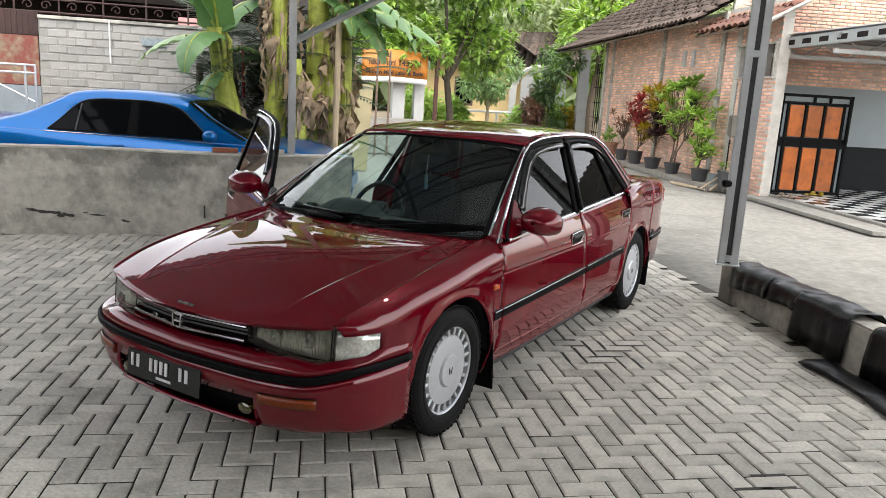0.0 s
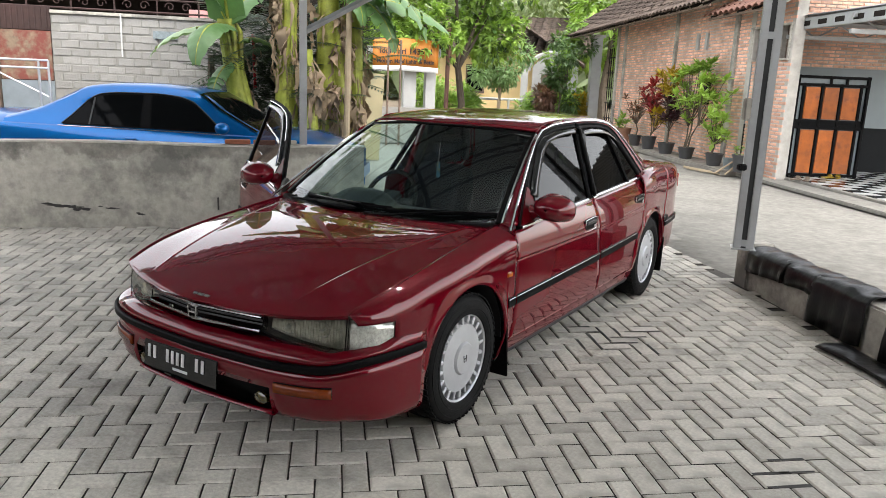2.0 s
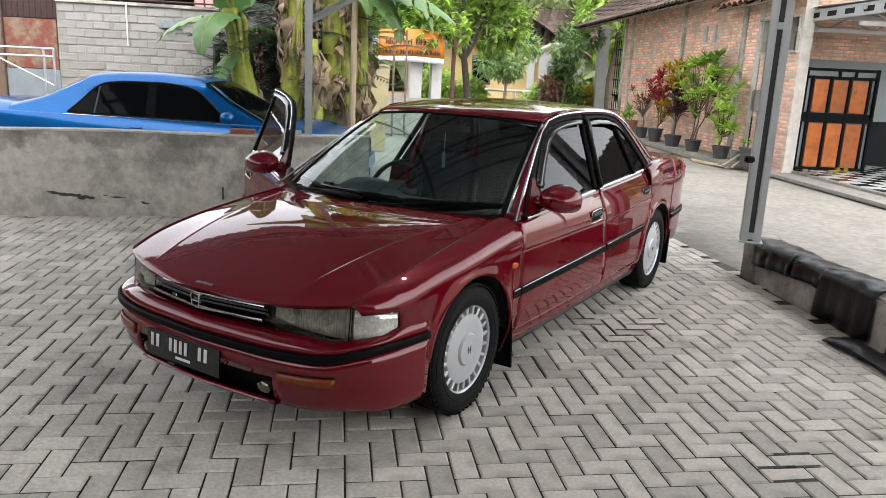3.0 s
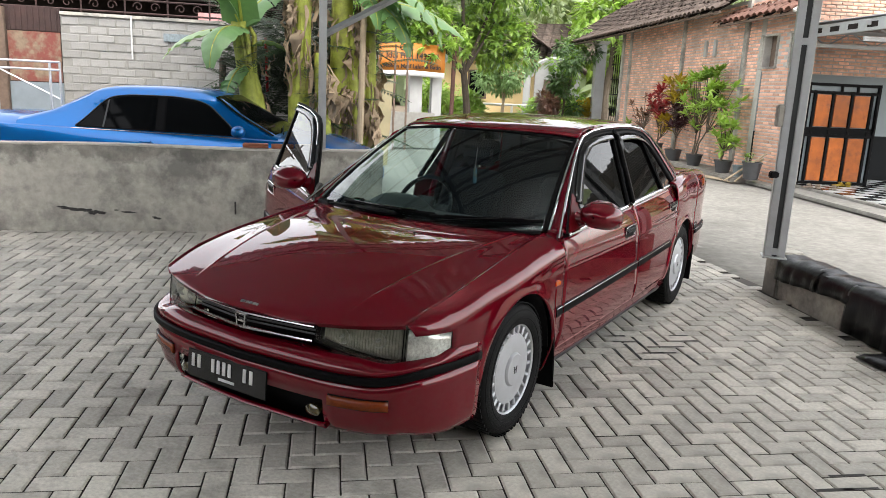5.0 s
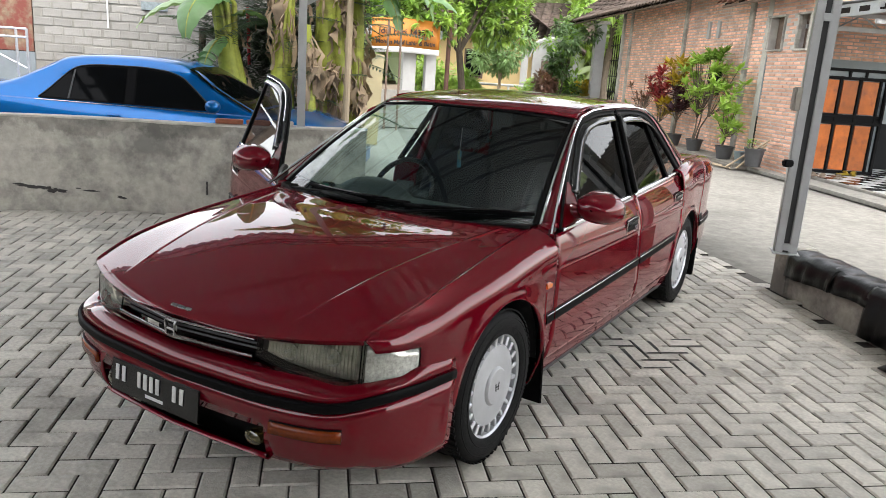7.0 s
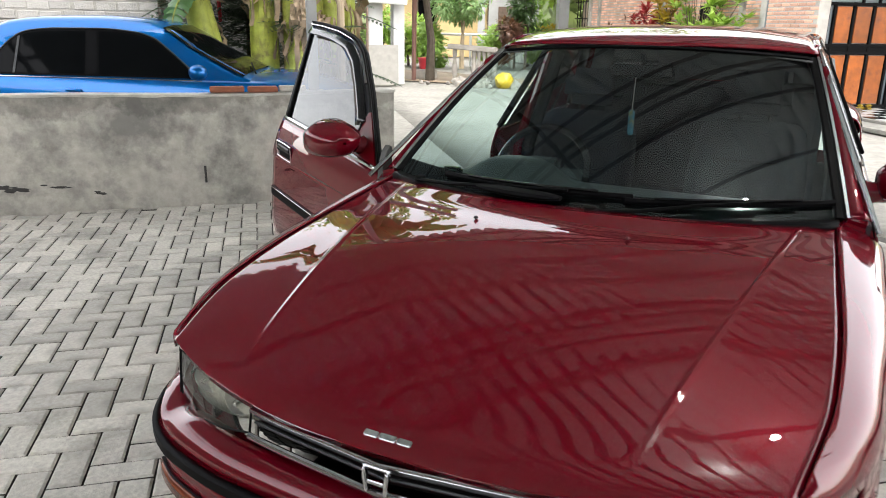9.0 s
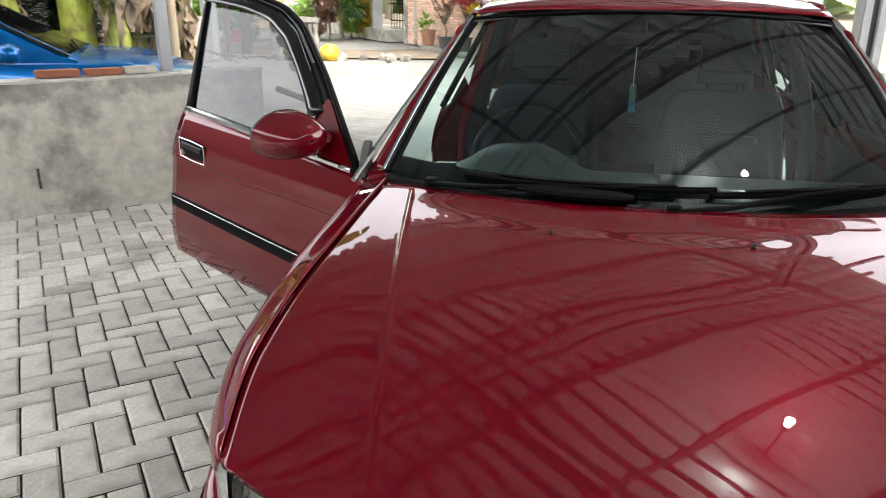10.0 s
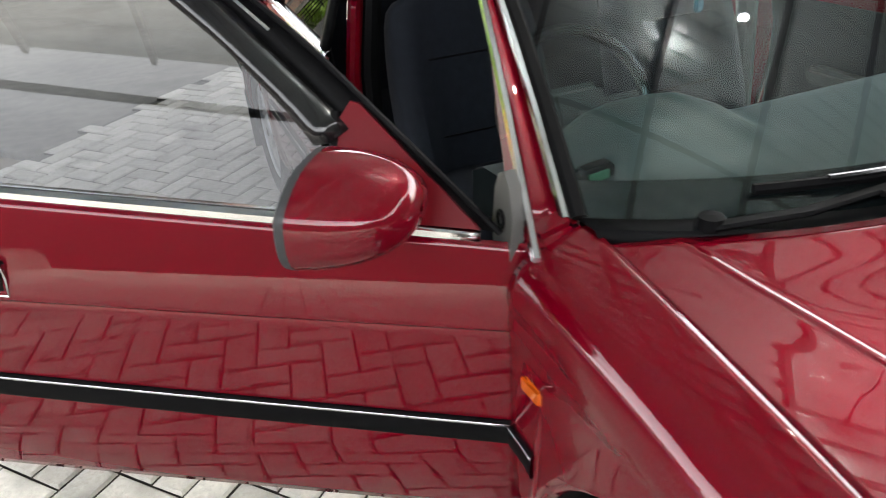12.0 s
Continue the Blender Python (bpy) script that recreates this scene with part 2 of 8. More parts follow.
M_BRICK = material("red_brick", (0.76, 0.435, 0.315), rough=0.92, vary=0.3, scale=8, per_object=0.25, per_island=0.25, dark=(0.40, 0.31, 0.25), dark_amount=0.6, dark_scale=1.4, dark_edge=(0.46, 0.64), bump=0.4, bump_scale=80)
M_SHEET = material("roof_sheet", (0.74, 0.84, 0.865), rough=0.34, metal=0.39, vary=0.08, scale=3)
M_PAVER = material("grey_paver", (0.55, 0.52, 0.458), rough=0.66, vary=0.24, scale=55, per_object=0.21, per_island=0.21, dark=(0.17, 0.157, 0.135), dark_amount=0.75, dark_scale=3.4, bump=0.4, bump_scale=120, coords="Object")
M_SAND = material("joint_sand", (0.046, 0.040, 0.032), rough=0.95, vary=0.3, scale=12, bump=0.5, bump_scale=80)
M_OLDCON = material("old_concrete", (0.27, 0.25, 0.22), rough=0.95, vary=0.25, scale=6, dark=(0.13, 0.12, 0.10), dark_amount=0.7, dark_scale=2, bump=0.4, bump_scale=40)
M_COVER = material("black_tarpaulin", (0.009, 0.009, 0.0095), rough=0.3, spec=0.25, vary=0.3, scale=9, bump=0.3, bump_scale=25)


def paver_mesh(a, b):
    """A paver of a by b with a chamfered top."""
    verts, c = [], 0.0075
    for z, i in ((-0.05, 0.0), (-0.0065, 0.0), (0.0, c)):
        verts += [(x, y, z) for x, y in ((-a / 2 + i, -b / 2 + i), (a / 2 - i, -b / 2 + i), (a / 2 - i, b / 2 - i), (-a / 2 + i, b / 2 - i))]
    faces = [(8, 9, 10, 11)]
    for l in (0, 4):
        faces += [(l + i, l + (i + 1) % 4, l + 4 + (i + 1) % 4, l + 4 + i) for i in range(4)]
    return verts, faces


def at_sn(s, n, z=0.0, a=45):
    """Place from steps along the yard wall (s) and across it (n)."""
    c, d = math.cos(radians(a)), math.sin(radians(a))
    return (s * c - n * d, s * d + n * c, z)


ground = sheets("ground", [[[(x, y, -0.075) for y in (-400, -60, -20, 0, 20, 60, 400)] for x in (-400, -60, -20, 0, 20, 60, 400)]], M_EARTH, flip=True)
tagged(ground, "packed earth under the village, reaching the horizon", "ground", kind="structure")
road = sheets("road", [[[at_sn(s, n, -0.028, 38) for n in np.linspace(-14, 40, 28)] for s in np.linspace(2.9, 8.8, 8)], [[at_sn(s, n, -0.024, 38) for n in np.linspace(3.9, 40, 20)] for s in np.linspace(1.0, 3.6, 5)], [[at_sn(s, n, -0.0245, 38) for n in np.linspace(4.75, 40, 20)] for s in np.linspace(-3.5, 1.0, 6)]], M_CONCRETE, thick=0.05, flip=True)
tagged(road, "pale worn concrete village road", "road", kind="structure")
yard = sheets("yard_bed", [[[at_sn(-6.66 + u * (min(3.62, 4.58 - 0.35 * n) + 6.66), n, -0.019, 45) for n in (-6.3, -4, 0, 2.7, 3.4, 4.17)] for u in (0, 0.3, 0.7, 1)]], M_SAND, thick=0.04, flip=True)
tagged(yard, "dark sand bed under the pavers", "paving bed", kind="structure")

# unseen wall behind the camera, added to cut skylight and darken reflections
M_YARDWALL = material("light_block_brown", (0.11, 0.10, 0.085), rough=0.85, vary=0.08, scale=2, dark=(0.08, 0.07, 0.06), dark_amount=0.5, dark_scale=0.8)
back_wall = box_part("wall_behind", at_sn(-1.2, -6.45, 1.75), (10.9, 0.2, 3.5), M_YARDWALL, None, (0, 0, 45), 0.01)
tagged(back_wall, "unseen brown wall added to block light behind the yard", "wall", kind="structure")

# unseen wall added as the dark shape reflected in the door, also cutting skylight
side_wall = box_part("wall_beside", at_sn(-6.75, -4.3, 1.40), (0.2, 27.4, 2.9), material("dark_reflected_wall", (0.10, 0.09, 0.08), rough=0.9, vary=0.2, scale=1.5), None, (0, 0, 45), 0.01)
tagged(side_wall, "unseen dark wall added for reflections in the car", "wall", kind="structure")

# low rendered wall
WALL_N = 4.16
wall = thing("yard_wall", "low cement rendered wall, stained and rough", "wall", kind="structure")
rows = []
for s in np.linspace(-6.64, 0.66, 48):
    top = 0.84 + 0.008 * math.sin(s * 2.3)
    rows.append([at_sn(s, WALL_N + o, z) for o, z in ((0, -0.03), (0.0, 0.2), (0.004, 0.5), (0.0, top - 0.01), (0.012, top), (0.13, top), (0.142, top - 0.01), (0.142, -0.03))])
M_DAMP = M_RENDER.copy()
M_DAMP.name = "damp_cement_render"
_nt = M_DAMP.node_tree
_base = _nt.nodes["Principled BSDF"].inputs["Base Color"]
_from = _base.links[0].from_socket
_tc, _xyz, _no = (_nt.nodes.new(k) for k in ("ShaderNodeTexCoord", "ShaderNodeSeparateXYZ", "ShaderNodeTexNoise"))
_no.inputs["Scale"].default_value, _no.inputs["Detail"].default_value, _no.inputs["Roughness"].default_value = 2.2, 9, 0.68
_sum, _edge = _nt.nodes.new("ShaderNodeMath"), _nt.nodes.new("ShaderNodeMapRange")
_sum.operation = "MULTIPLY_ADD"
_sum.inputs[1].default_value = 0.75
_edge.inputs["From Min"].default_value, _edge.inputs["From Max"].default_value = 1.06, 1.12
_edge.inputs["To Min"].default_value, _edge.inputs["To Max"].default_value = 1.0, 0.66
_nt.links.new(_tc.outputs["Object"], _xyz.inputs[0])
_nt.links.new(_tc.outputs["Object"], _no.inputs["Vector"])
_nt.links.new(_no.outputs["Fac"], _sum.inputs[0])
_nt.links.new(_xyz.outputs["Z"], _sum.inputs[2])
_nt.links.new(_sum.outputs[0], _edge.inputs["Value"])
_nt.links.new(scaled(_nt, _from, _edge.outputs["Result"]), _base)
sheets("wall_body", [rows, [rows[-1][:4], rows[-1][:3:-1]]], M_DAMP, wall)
# light on the wall's top edge is put into this strip's paler colour
M_LIT_EDGE = material("lit_cement_edge", (0.56, 0.54, 0.49), rough=0.9, vary=0.3, scale=9, bump=0.5, bump_scale=40)
rows = []
for s in np.linspace(-6.64, 0.665, 90):
    top = 0.84 + 0.008 * math.sin(s * 2.3)
    j = 0.003 * math.sin(s * 17) + 0.002 * math.sin(s * 41)
    rows.append([at_sn(s, WALL_N + o, z) for o, z in ((-0.002, top - 0.016 + j), (-0.006, top - 0.010 + j), (-0.006, top), (0.004, top + 0.005), (0.07, top + 0.006), (0.138, top + 0.005), (0.147, top), (0.147, top - 0.012))])
sheets("wall_coping", [rows], M_LIT_EDGE, wall, 0, "ragged cement edge with light painted into its colour")


# bricks and a loose block lying on the wall
M_REDTILE = material("fired_brick", (0.30, 0.105, 0.055), rough=0.85, vary=0.2, scale=20, bump=0.3, bump_scale=80)
for s, w, m, dz, rz in ((-0.63, 0.25, M_REDTILE, 0.02, 45), (-0.365, 0.22, M_REDTILE, 0.018, 46), (-0.14, 0.20, M_RENDER, 0.022, 44)):
    p = at_sn(s, WALL_N + 0.07, 0.846 + dz)
    tagged(box_part("loose_brick", p, (w, 0.11, 0.042), m, None, (0, 0, rz), 0.005), "loose brick lying on top of the wall", "brick", "bricks on the wall")
# dark stains on the render keep a shape of their own
M_STAIN = material("black_stain", (0.05, 0.048, 0.045), rough=0.9, vary=0.4, scale=20)


def smear(name, s0, s1, z, half, count, seed, label, mat=M_STAIN):
    """A tar smear: small ragged blots along a line on the wall's face."""
    rnd = random.Random(seed)
    verts, faces = [], []
    for k in range(count):
        t = rnd.random()
        c, zc = s0 + (s1 - s0) * t, z + rnd.gauss(0, half * 0.45) - 0.04 * (t - 0.3)
        a, h = rnd.uniform(0.015, 0.06), rnd.uniform(0.3, 1.0) * half * (0.5 + math.sin(math.pi * t) * 0.6)
        b = len(verts)
        verts += [at_sn(c + a * math.cos(w) * rnd.uniform(0.7, 1.2), WALL_N - 0.003 - 0.0001 * k, zc + h * math.sin(w) * rnd.uniform(0.6, 1.2)) for w in np.linspace(0, 2 * math.pi, 11, endpoint=False)]
        faces.append(tuple(range(b + 10, b - 1, -1)))
    me = bpy.data.meshes.new(name)
    me.from_pydata(verts, [], faces)
    me.materials.append(mat)
    ob = new(name, me)
    ob.parent = wall
    ob["label"] = label
    return ob


smear("tar_mark", -2.47, -2.20, 0.222, 0.013, 22, 3, "black tar smear")
smear("tar_mark", -2.20, -2.17, 0.205, 0.024, 5, 6, "black tar smear")
smear("tar_mark", -2.18, -2.06, 0.196, 0.010, 9, 5, "black tar smear")
smear("tar_mark", -2.00, -1.78, 0.202, 0.007, 9, 4, "black tar smear")
smear("tar_mark", -1.62, -1.55, 0.135, 0.012, 6, 7, "black tar smear")
sheets("crack_mark", [[[at_sn(-0.829 + 0.012 * k, WALL_N - 0.004, z) for z in np.linspace(0.17, 0.30, 6)] for k in (-1, 0.4)]], M_STAIN, wall)

# ---------------------------------------------------------------- shelter over the yard
shelter = thing("car_shelter", "steel-framed car shelter with a grey corrugated roof", "shelter")
ROOF_Z, S0, S1, N0, N1 = 3.28, -3.86, 5.26, -6.2, 5.20
eave = lambda n: min(S1, 4.95 + 0.06 * n)  # extents and skewed road side edge are set to fit reflections and yard light
M_BEAM = material("painted_steel", (0.16, 0.165, 0.17), rough=0.5, metal=0.2, vary=0.1, scale=6)
roof_z = lambda n: ROOF_Z + 0.20 + 0.035 * (N1 - n)
cross = []
for k in range(int((S1 - S0) / 0.19)):
    s = S0 + 0.19 * k
    cross += [(s, 0.0), (s + 0.096, 0.0), (s + 0.108, 0.055), (s + 0.168, 0.055), (s + 0.180, 0.0)]
sheets("roof_sheet", [[[at_sn(s, n, roof_z(n) + h) for n in np.linspace(max(N0, (s - 4.95) / 0.06), N1, 4)] for s, h in cross]], M_SHEET, shelter, 0.002, "grey corrugated steel sheet", sharp=15)
for n in np.arange(N0 + 0.25, N1, 0.87):
    box_part("purlin", at_sn((S0 + eave(n)) / 2, n, roof_z(n) - 0.035), (eave(n) - S0, 0.04, 0.05), M_BEAM, shelter, (0, 0, 45), 0.003)
for n in (-5.9, -2.2, 1.37, 4.2):
    zt, zb = roof_z(n) - 0.10, roof_z(n) - 0.42
    for z, nm in ((zt, "top_chord"), (zb, "bottom_chord")):
        box_part(nm, at_sn((S0 + eave(n)) / 2, n, z), (eave(n) - S0 - 0.1, 0.04, 0.045), M_BEAM, shelter, (0, 0, 45), 0.003)
    k = 0
    for s in np.arange(S0 + 0.2, eave(n) - 0.45, 0.42):
        a, b = at_sn(s, n, zb if k % 2 else zt), at_sn(s + 0.42, n, zt if k % 2 else zb)
        bar("truss_web", [a, b], 0.008, M_BEAM, shelter, 4)
        k += 1
for s, n0 in ((S0 + 0.05, N0), (0.03, N0), (3.37, -2.2)):
    box_part("tie_beam", at_sn(s, (n0 + N1) / 2, ROOF_Z - 0.1), (0.045, N1 - n0 - 0.1, 0.05), M_BEAM, shelter, (0, 0, 45), 0.003)


# dark web colour carries the shade of the groove between the channels
M_EDGE = material("shaded_steel", (0.035, 0.036, 0.038), rough=0.5, metal=0.3, vary=0.15, scale=10)


def steel_post(x, y, z0, rz, braces):
    """Two channels back to back, tied by plates."""
    h = ROOF_Z - z0
    post = box_part("post", (x, y, z0 + h / 2), (0.045, 0.06, h), M_EDGE, shelter, (0, 0, rz), 0.003, "galvanised steel post of two channels")
    c, d = math.cos(radians(rz)), math.sin(radians(rz))
    for k in (-1, 1):
        box_part("channel", (x + k * 0.047 * c, y + k * 0.047 * d, z0 + h / 2), (0.056, 0.096, h - 0.004), M_STEEL, post, (0, 0, rz), 0.006)
    for z in (z0 + 0.05, z0 + 1.62):
        box_part("tie_plate", (x, y, z), (0.05, 0.106, 0.05), M_STEEL, post, (0, 0, rz), 0.003)
    box_part("foot_plate", (x, y, z0 + 0.004), (0.18, 0.18, 0.008), M_STEEL, post, (0, 0, rz), 0.002)
    for (dx, dy), z1, z2 in braces:
        bar("brace", [(x, y, z1), (x + dx, y + dy, z2)], 0.034, M_STEEL, post, 4)
    return post


steel_post(1.381, 3.331, 0.35, 14, [((-0.45, 0.35), 2.45, 3.0)])
box_part("padlock_box", (1.311, 3.271, 0.99), (0.05, 0.07, 0.05), M_BLACK, shelter, (0, 0, 128), 0.008, "black latch")
box_part("switch_box", (1.294, 3.271, 1.43), (0.05, 0.055, 0.16), M_OLDCON, shelter, (0, 0, 128), 0.008)
left_post = at_sn(0.03, 4.235)
lp = box_part("post", (left_post[0], left_post[1], 0.84 + (ROOF_Z - 0.84) / 2), (0.075, 0.075, ROOF_Z - 0.84), M_STEEL, shelter, (0, 0, 45), 0.006, "plain square galvanised post")
box_part("foot_plate", (left_post[0], left_post[1], 0.846), (0.16, 0.13, 0.01), M_STEEL, lp, (0, 0, 45), 0.002)
bar("brace", [(left_post[0], left_post[1], 1.98), (left_post[0] + 0.72, left_post[1] + 0.72, 2.55)], 0.034, M_STEEL, lp, 4)

# lamp hanging under the roof, lit
lamp = thing("pendant_lamp", "lit white bulb hanging under the shelter roof", "lamp")
LAMP = (0.94, 0.75, 2.98)
M_BULB = bpy.data.materials.new("lit_bulb")
M_BULB.use_nodes = True
_b = M_BULB.node_tree.nodes["Principled BSDF"]
_b.inputs["Emission Color"].default_value, _b.inputs["Emission Strength"].default_value = (1.0, 0.97, 0.92, 1), 320
v, f = turned([(0.001, -0.036), (0.013, -0.032), (0.022, -0.018), (0.024, 0.0), (0.020, 0.022), (0.014, 0.045), (0.013, 0.07)], 20, "z")
join_meshes("bulb", [([(q[0] + LAMP[0], q[1] + LAMP[1], q[2] + LAMP[2]) for q in v], f)], M_BULB, lamp, "glowing bulb")
bar("lamp_socket", [(LAMP[0], LAMP[1], LAMP[2] + 0.065), (LAMP[0], LAMP[1], LAMP[2] + 0.14)], 0.02, M_WHITE, lamp, 10)
bar("lamp_cord", [(LAMP[0], LAMP[1], LAMP[2] + 0.13), (LAMP[0], LAMP[1], roof_z(0) - 0.02)], 0.005, M_BLACK, lamp, 6)

# ---------------------------------------------------------------- kerb with its tarpaulin
kerb = thing("kerb", "low concrete kerb beam beside the yard", "kerb", kind="structure")
KA, KB = Vector((1.30, 3.66, 0)), Vector((3.30, 1.08, 0))
kd = (KB - KA).normalized()
kn = Vector((-kd.y, kd.x, 0))
if kn.x < 0:
    kn = -kn
ka = math.degrees(math.atan2(kd.y, kd.x))
kc = (KA + KB) / 2 + kn * 0.11
box_part("kerb_beam", (kc.x, kc.y, 0.13), ((KB - KA).length, 0.20, 0.34), M_RENDER, kerb, (0, 0, ka), 0.015)
pb = KA + kd * 0.09 + kn * 0.10
box_part("post_footing", (pb.x, pb.y, 0.165), (0.20, 0.22, 0.385), M_RENDER, kerb, (0, 0, ka), 0.012, "concrete post footing")


def tarpaulin(a, b, drop, over, seed, lift=0.012):
    """A black sheet folded over the kerb from a to b along it."""
    rnd = random.Random(seed)
    rows = []
    ph = rnd.random() * 6
    for t in np.linspace(a, b, 26):
        row = []
        w = 0.012 * math.sin(t * 14 + ph) + 0.008 * math.sin(t * 31 + ph)
        dr = drop * (1 + 0.14 * math.sin(t * 5 + ph))
        path = [(-0.012 - abs(w) - lift - 0.03 * dr, 0.30 - dr), (-0.014 - abs(w) - lift, 0.30 - 0.55 * dr), (-0.012 - lift, 0.28), (0.0, 0.305 + lift), (0.03, 0.325 + lift + w * 0.4), (0.10, 0.332 + lift + w * 0.6), (0.19, 0.325 + lift + w * 0.4), (0.225 + lift, 0.29), (0.235 + lift, 0.30 - over)]
        for o, z in path:
            p = KA + kd * t + kn * (o + 0.01)
            row.append((p.x, p.y, max(z, 0.012)))
        rows.append(row)
    return tagged(sheets("tarpaulin", [rows], M_COVER, None, 0.004), "black rubber sheet folded over the kerb", "tarpaulin", "sheets over the kerb")


tarpaulin(0.17, 0.72, 0.14, 0.2, 1)
tarpaulin(0.66, 1.16, 0.12, 0.2, 2, 0.006)
tarpaulin(1.08, 1.66, 0.285, 0.2, 3, 0.016)
tarpaulin(1.86, 2.75, 0.29, 0.2, 5, 0.012)
rows = []
for t in np.linspace(1.62, 2.6, 16):
    rows.append([tuple(KA + kd * t + kn * o + Vector((0, 0, z))) for o, z in ((-0.26 + 0.03 * math.sin(t * 7), 0.012), (-0.24, 0.03), (-0.16, 0.040 + 0.01 * math.sin(t * 15)), (-0.10, 0.035), (-0.06, 0.014))])
tagged(sheets("rubber_mat", [rows], M_COVER, None, 0.006), "black rubber mat lying on the pavers", "mat")

# ---------------------------------------------------------------- the red saloon car
# Its own axes: x to its left side, y to its tail, z up; the front axle stands over the origin.
F_AXLE, R_AXLE, TYRE_R, ARCH_R = 0.0, 2.72, 0.302, 0.345
car_w = pchip([-0.70, -0.6, -0.507, -0.36, 0.0, 0.5, 1.0, 1.5, 2.0, 2.5, 3.0, 3.35, 3.6, 3.74], [0.700, 0.738, 0.772, 0.803, 0.818, 0.8235, 0.828, 0.8295, 0.828, 0.821, 0.808, 0.785, 0.745, 0.70])
car_belt = pchip([0.3, 0.52, 1.155, 2.44, 2.75], [0.826, 0.836, 0.862, 0.912, 0.925])
shut_x = pchip([-0.70, -0.42, -0.25, 0.05, 0.36, 0.46], [0.664, 0.712, 0.716, 0.706, 0.694, 0.69])
shut_z = pchip([-0.70, -0.55, -0.42, -0.25, 0.05, 0.36, 0.46], [0.644, 0.692, 0.724, 0.757, 0.803, 0.842, 0.852])


def side_x(y, z):
    """Half width of the lower body: a crease below the handles, rolled in at sill and shoulder."""
    y, z = np.asarray(y, float), np.asarray(z, float)
    w = car_w(y)
    w = w - 0.005 * (1 - smooth(0.689, 0.696, z)) - 0.10 * np.clip(z - 0.697, 0, 0.2)
    w = w - 0.055 * np.clip(np.abs(z - 0.52) - 0.02, 0, 0.2)**2
    for axle in (F_AXLE, R_AXLE):
        w = w + 0.015 * np.exp(-((np.hypot(y - axle, z - TYRE_R) - ARCH_R) / 0.046)**2)
    w = w - 0.052 * np.clip((0.42 - z) / 0.22, 0, 2)**2
    w = w - 0.025 * np.clip((z - 0.71) / 0.15, 0, 2)**2
    return w


def glass_x(z):
    """Half width of the glasshouse."""
    return 0.781 - 0.49 * (np.asarray(z, float) - 0.86)


def on_side(y, z, out=0.0, s=1):
    return (s * (float(side_x(y, z)) + out), y, z)


def on_glass(y, z, out=0.0, s=1):
    return (s * (float(glass_x(z)) + out), y, z)


def flipx(grid, s):
    g = np.array(grid, float)
    g[..., 0] *= s
    return g


def arch_low(y, axle, low):
    d = ARCH_R**2 - (y - axle)**2
    return TYRE_R + 0.005 + math.sqrt(d) if d > 0 else low


def arch_columns(axle, n=25):
    return [axle - ARCH_R * math.cos(math.pi * i / (n - 1)) for i in range(n)]


lamp_y = pchip([0.0, 0.34, 0.5, 0.663, 0.73, 0.768], [-0.862, -0.815, -0.772, -0.685, -0.605, -0.518])


def fender_column(y, low, n=28, full=True):
    """One upright section of the wing from its lower edge over the shoulder to the bonnet gap."""
    xs, zs = float(shut_x(y)), float(shut_z(y))
    za = zs - 0.105
    x0 = float(side_x(y, min(za, 0.70)))
    lower = [(float(side_x(y, z)), z) for z in np.linspace(0.20, za, 30)]
    curve = bezier((x0, za, 0), (x0 - 0.001, za + 0.062, 0), (xs + 0.74 * (x0 - xs), zs - 0.026, 0), (xs + 0.002, zs, 0), 40)
    p = np.array(lower + [(q[0], q[1]) for q in curve[1:]])
    z_mono = np.maximum.accumulate(p[:, 1] + np.arange(len(p)) * 1e-7)
    d = np.concatenate([[0], np.cumsum(np.linalg.norm(np.diff(p, axis=0), axis=1))])
    d0 = float(np.interp(low, z_mono, d))
    dm = max(d0 + (0.002 if full else 0.0), float(np.interp(0.607, z_mono, d)))
    d1 = max(dm + 0.004, float(np.interp(0.668, z_mono, d)))
    t = np.concatenate([np.linspace(d0, dm, 6)[:-1] if full else [], np.linspace(dm, d1, 4)[:-1], np.linspace(d1, d[-1], n - 8)])
    return [(float(np.interp(w, d, p[:, 0])), y, float(np.interp(w, d, p[:, 1]))) for w in t]


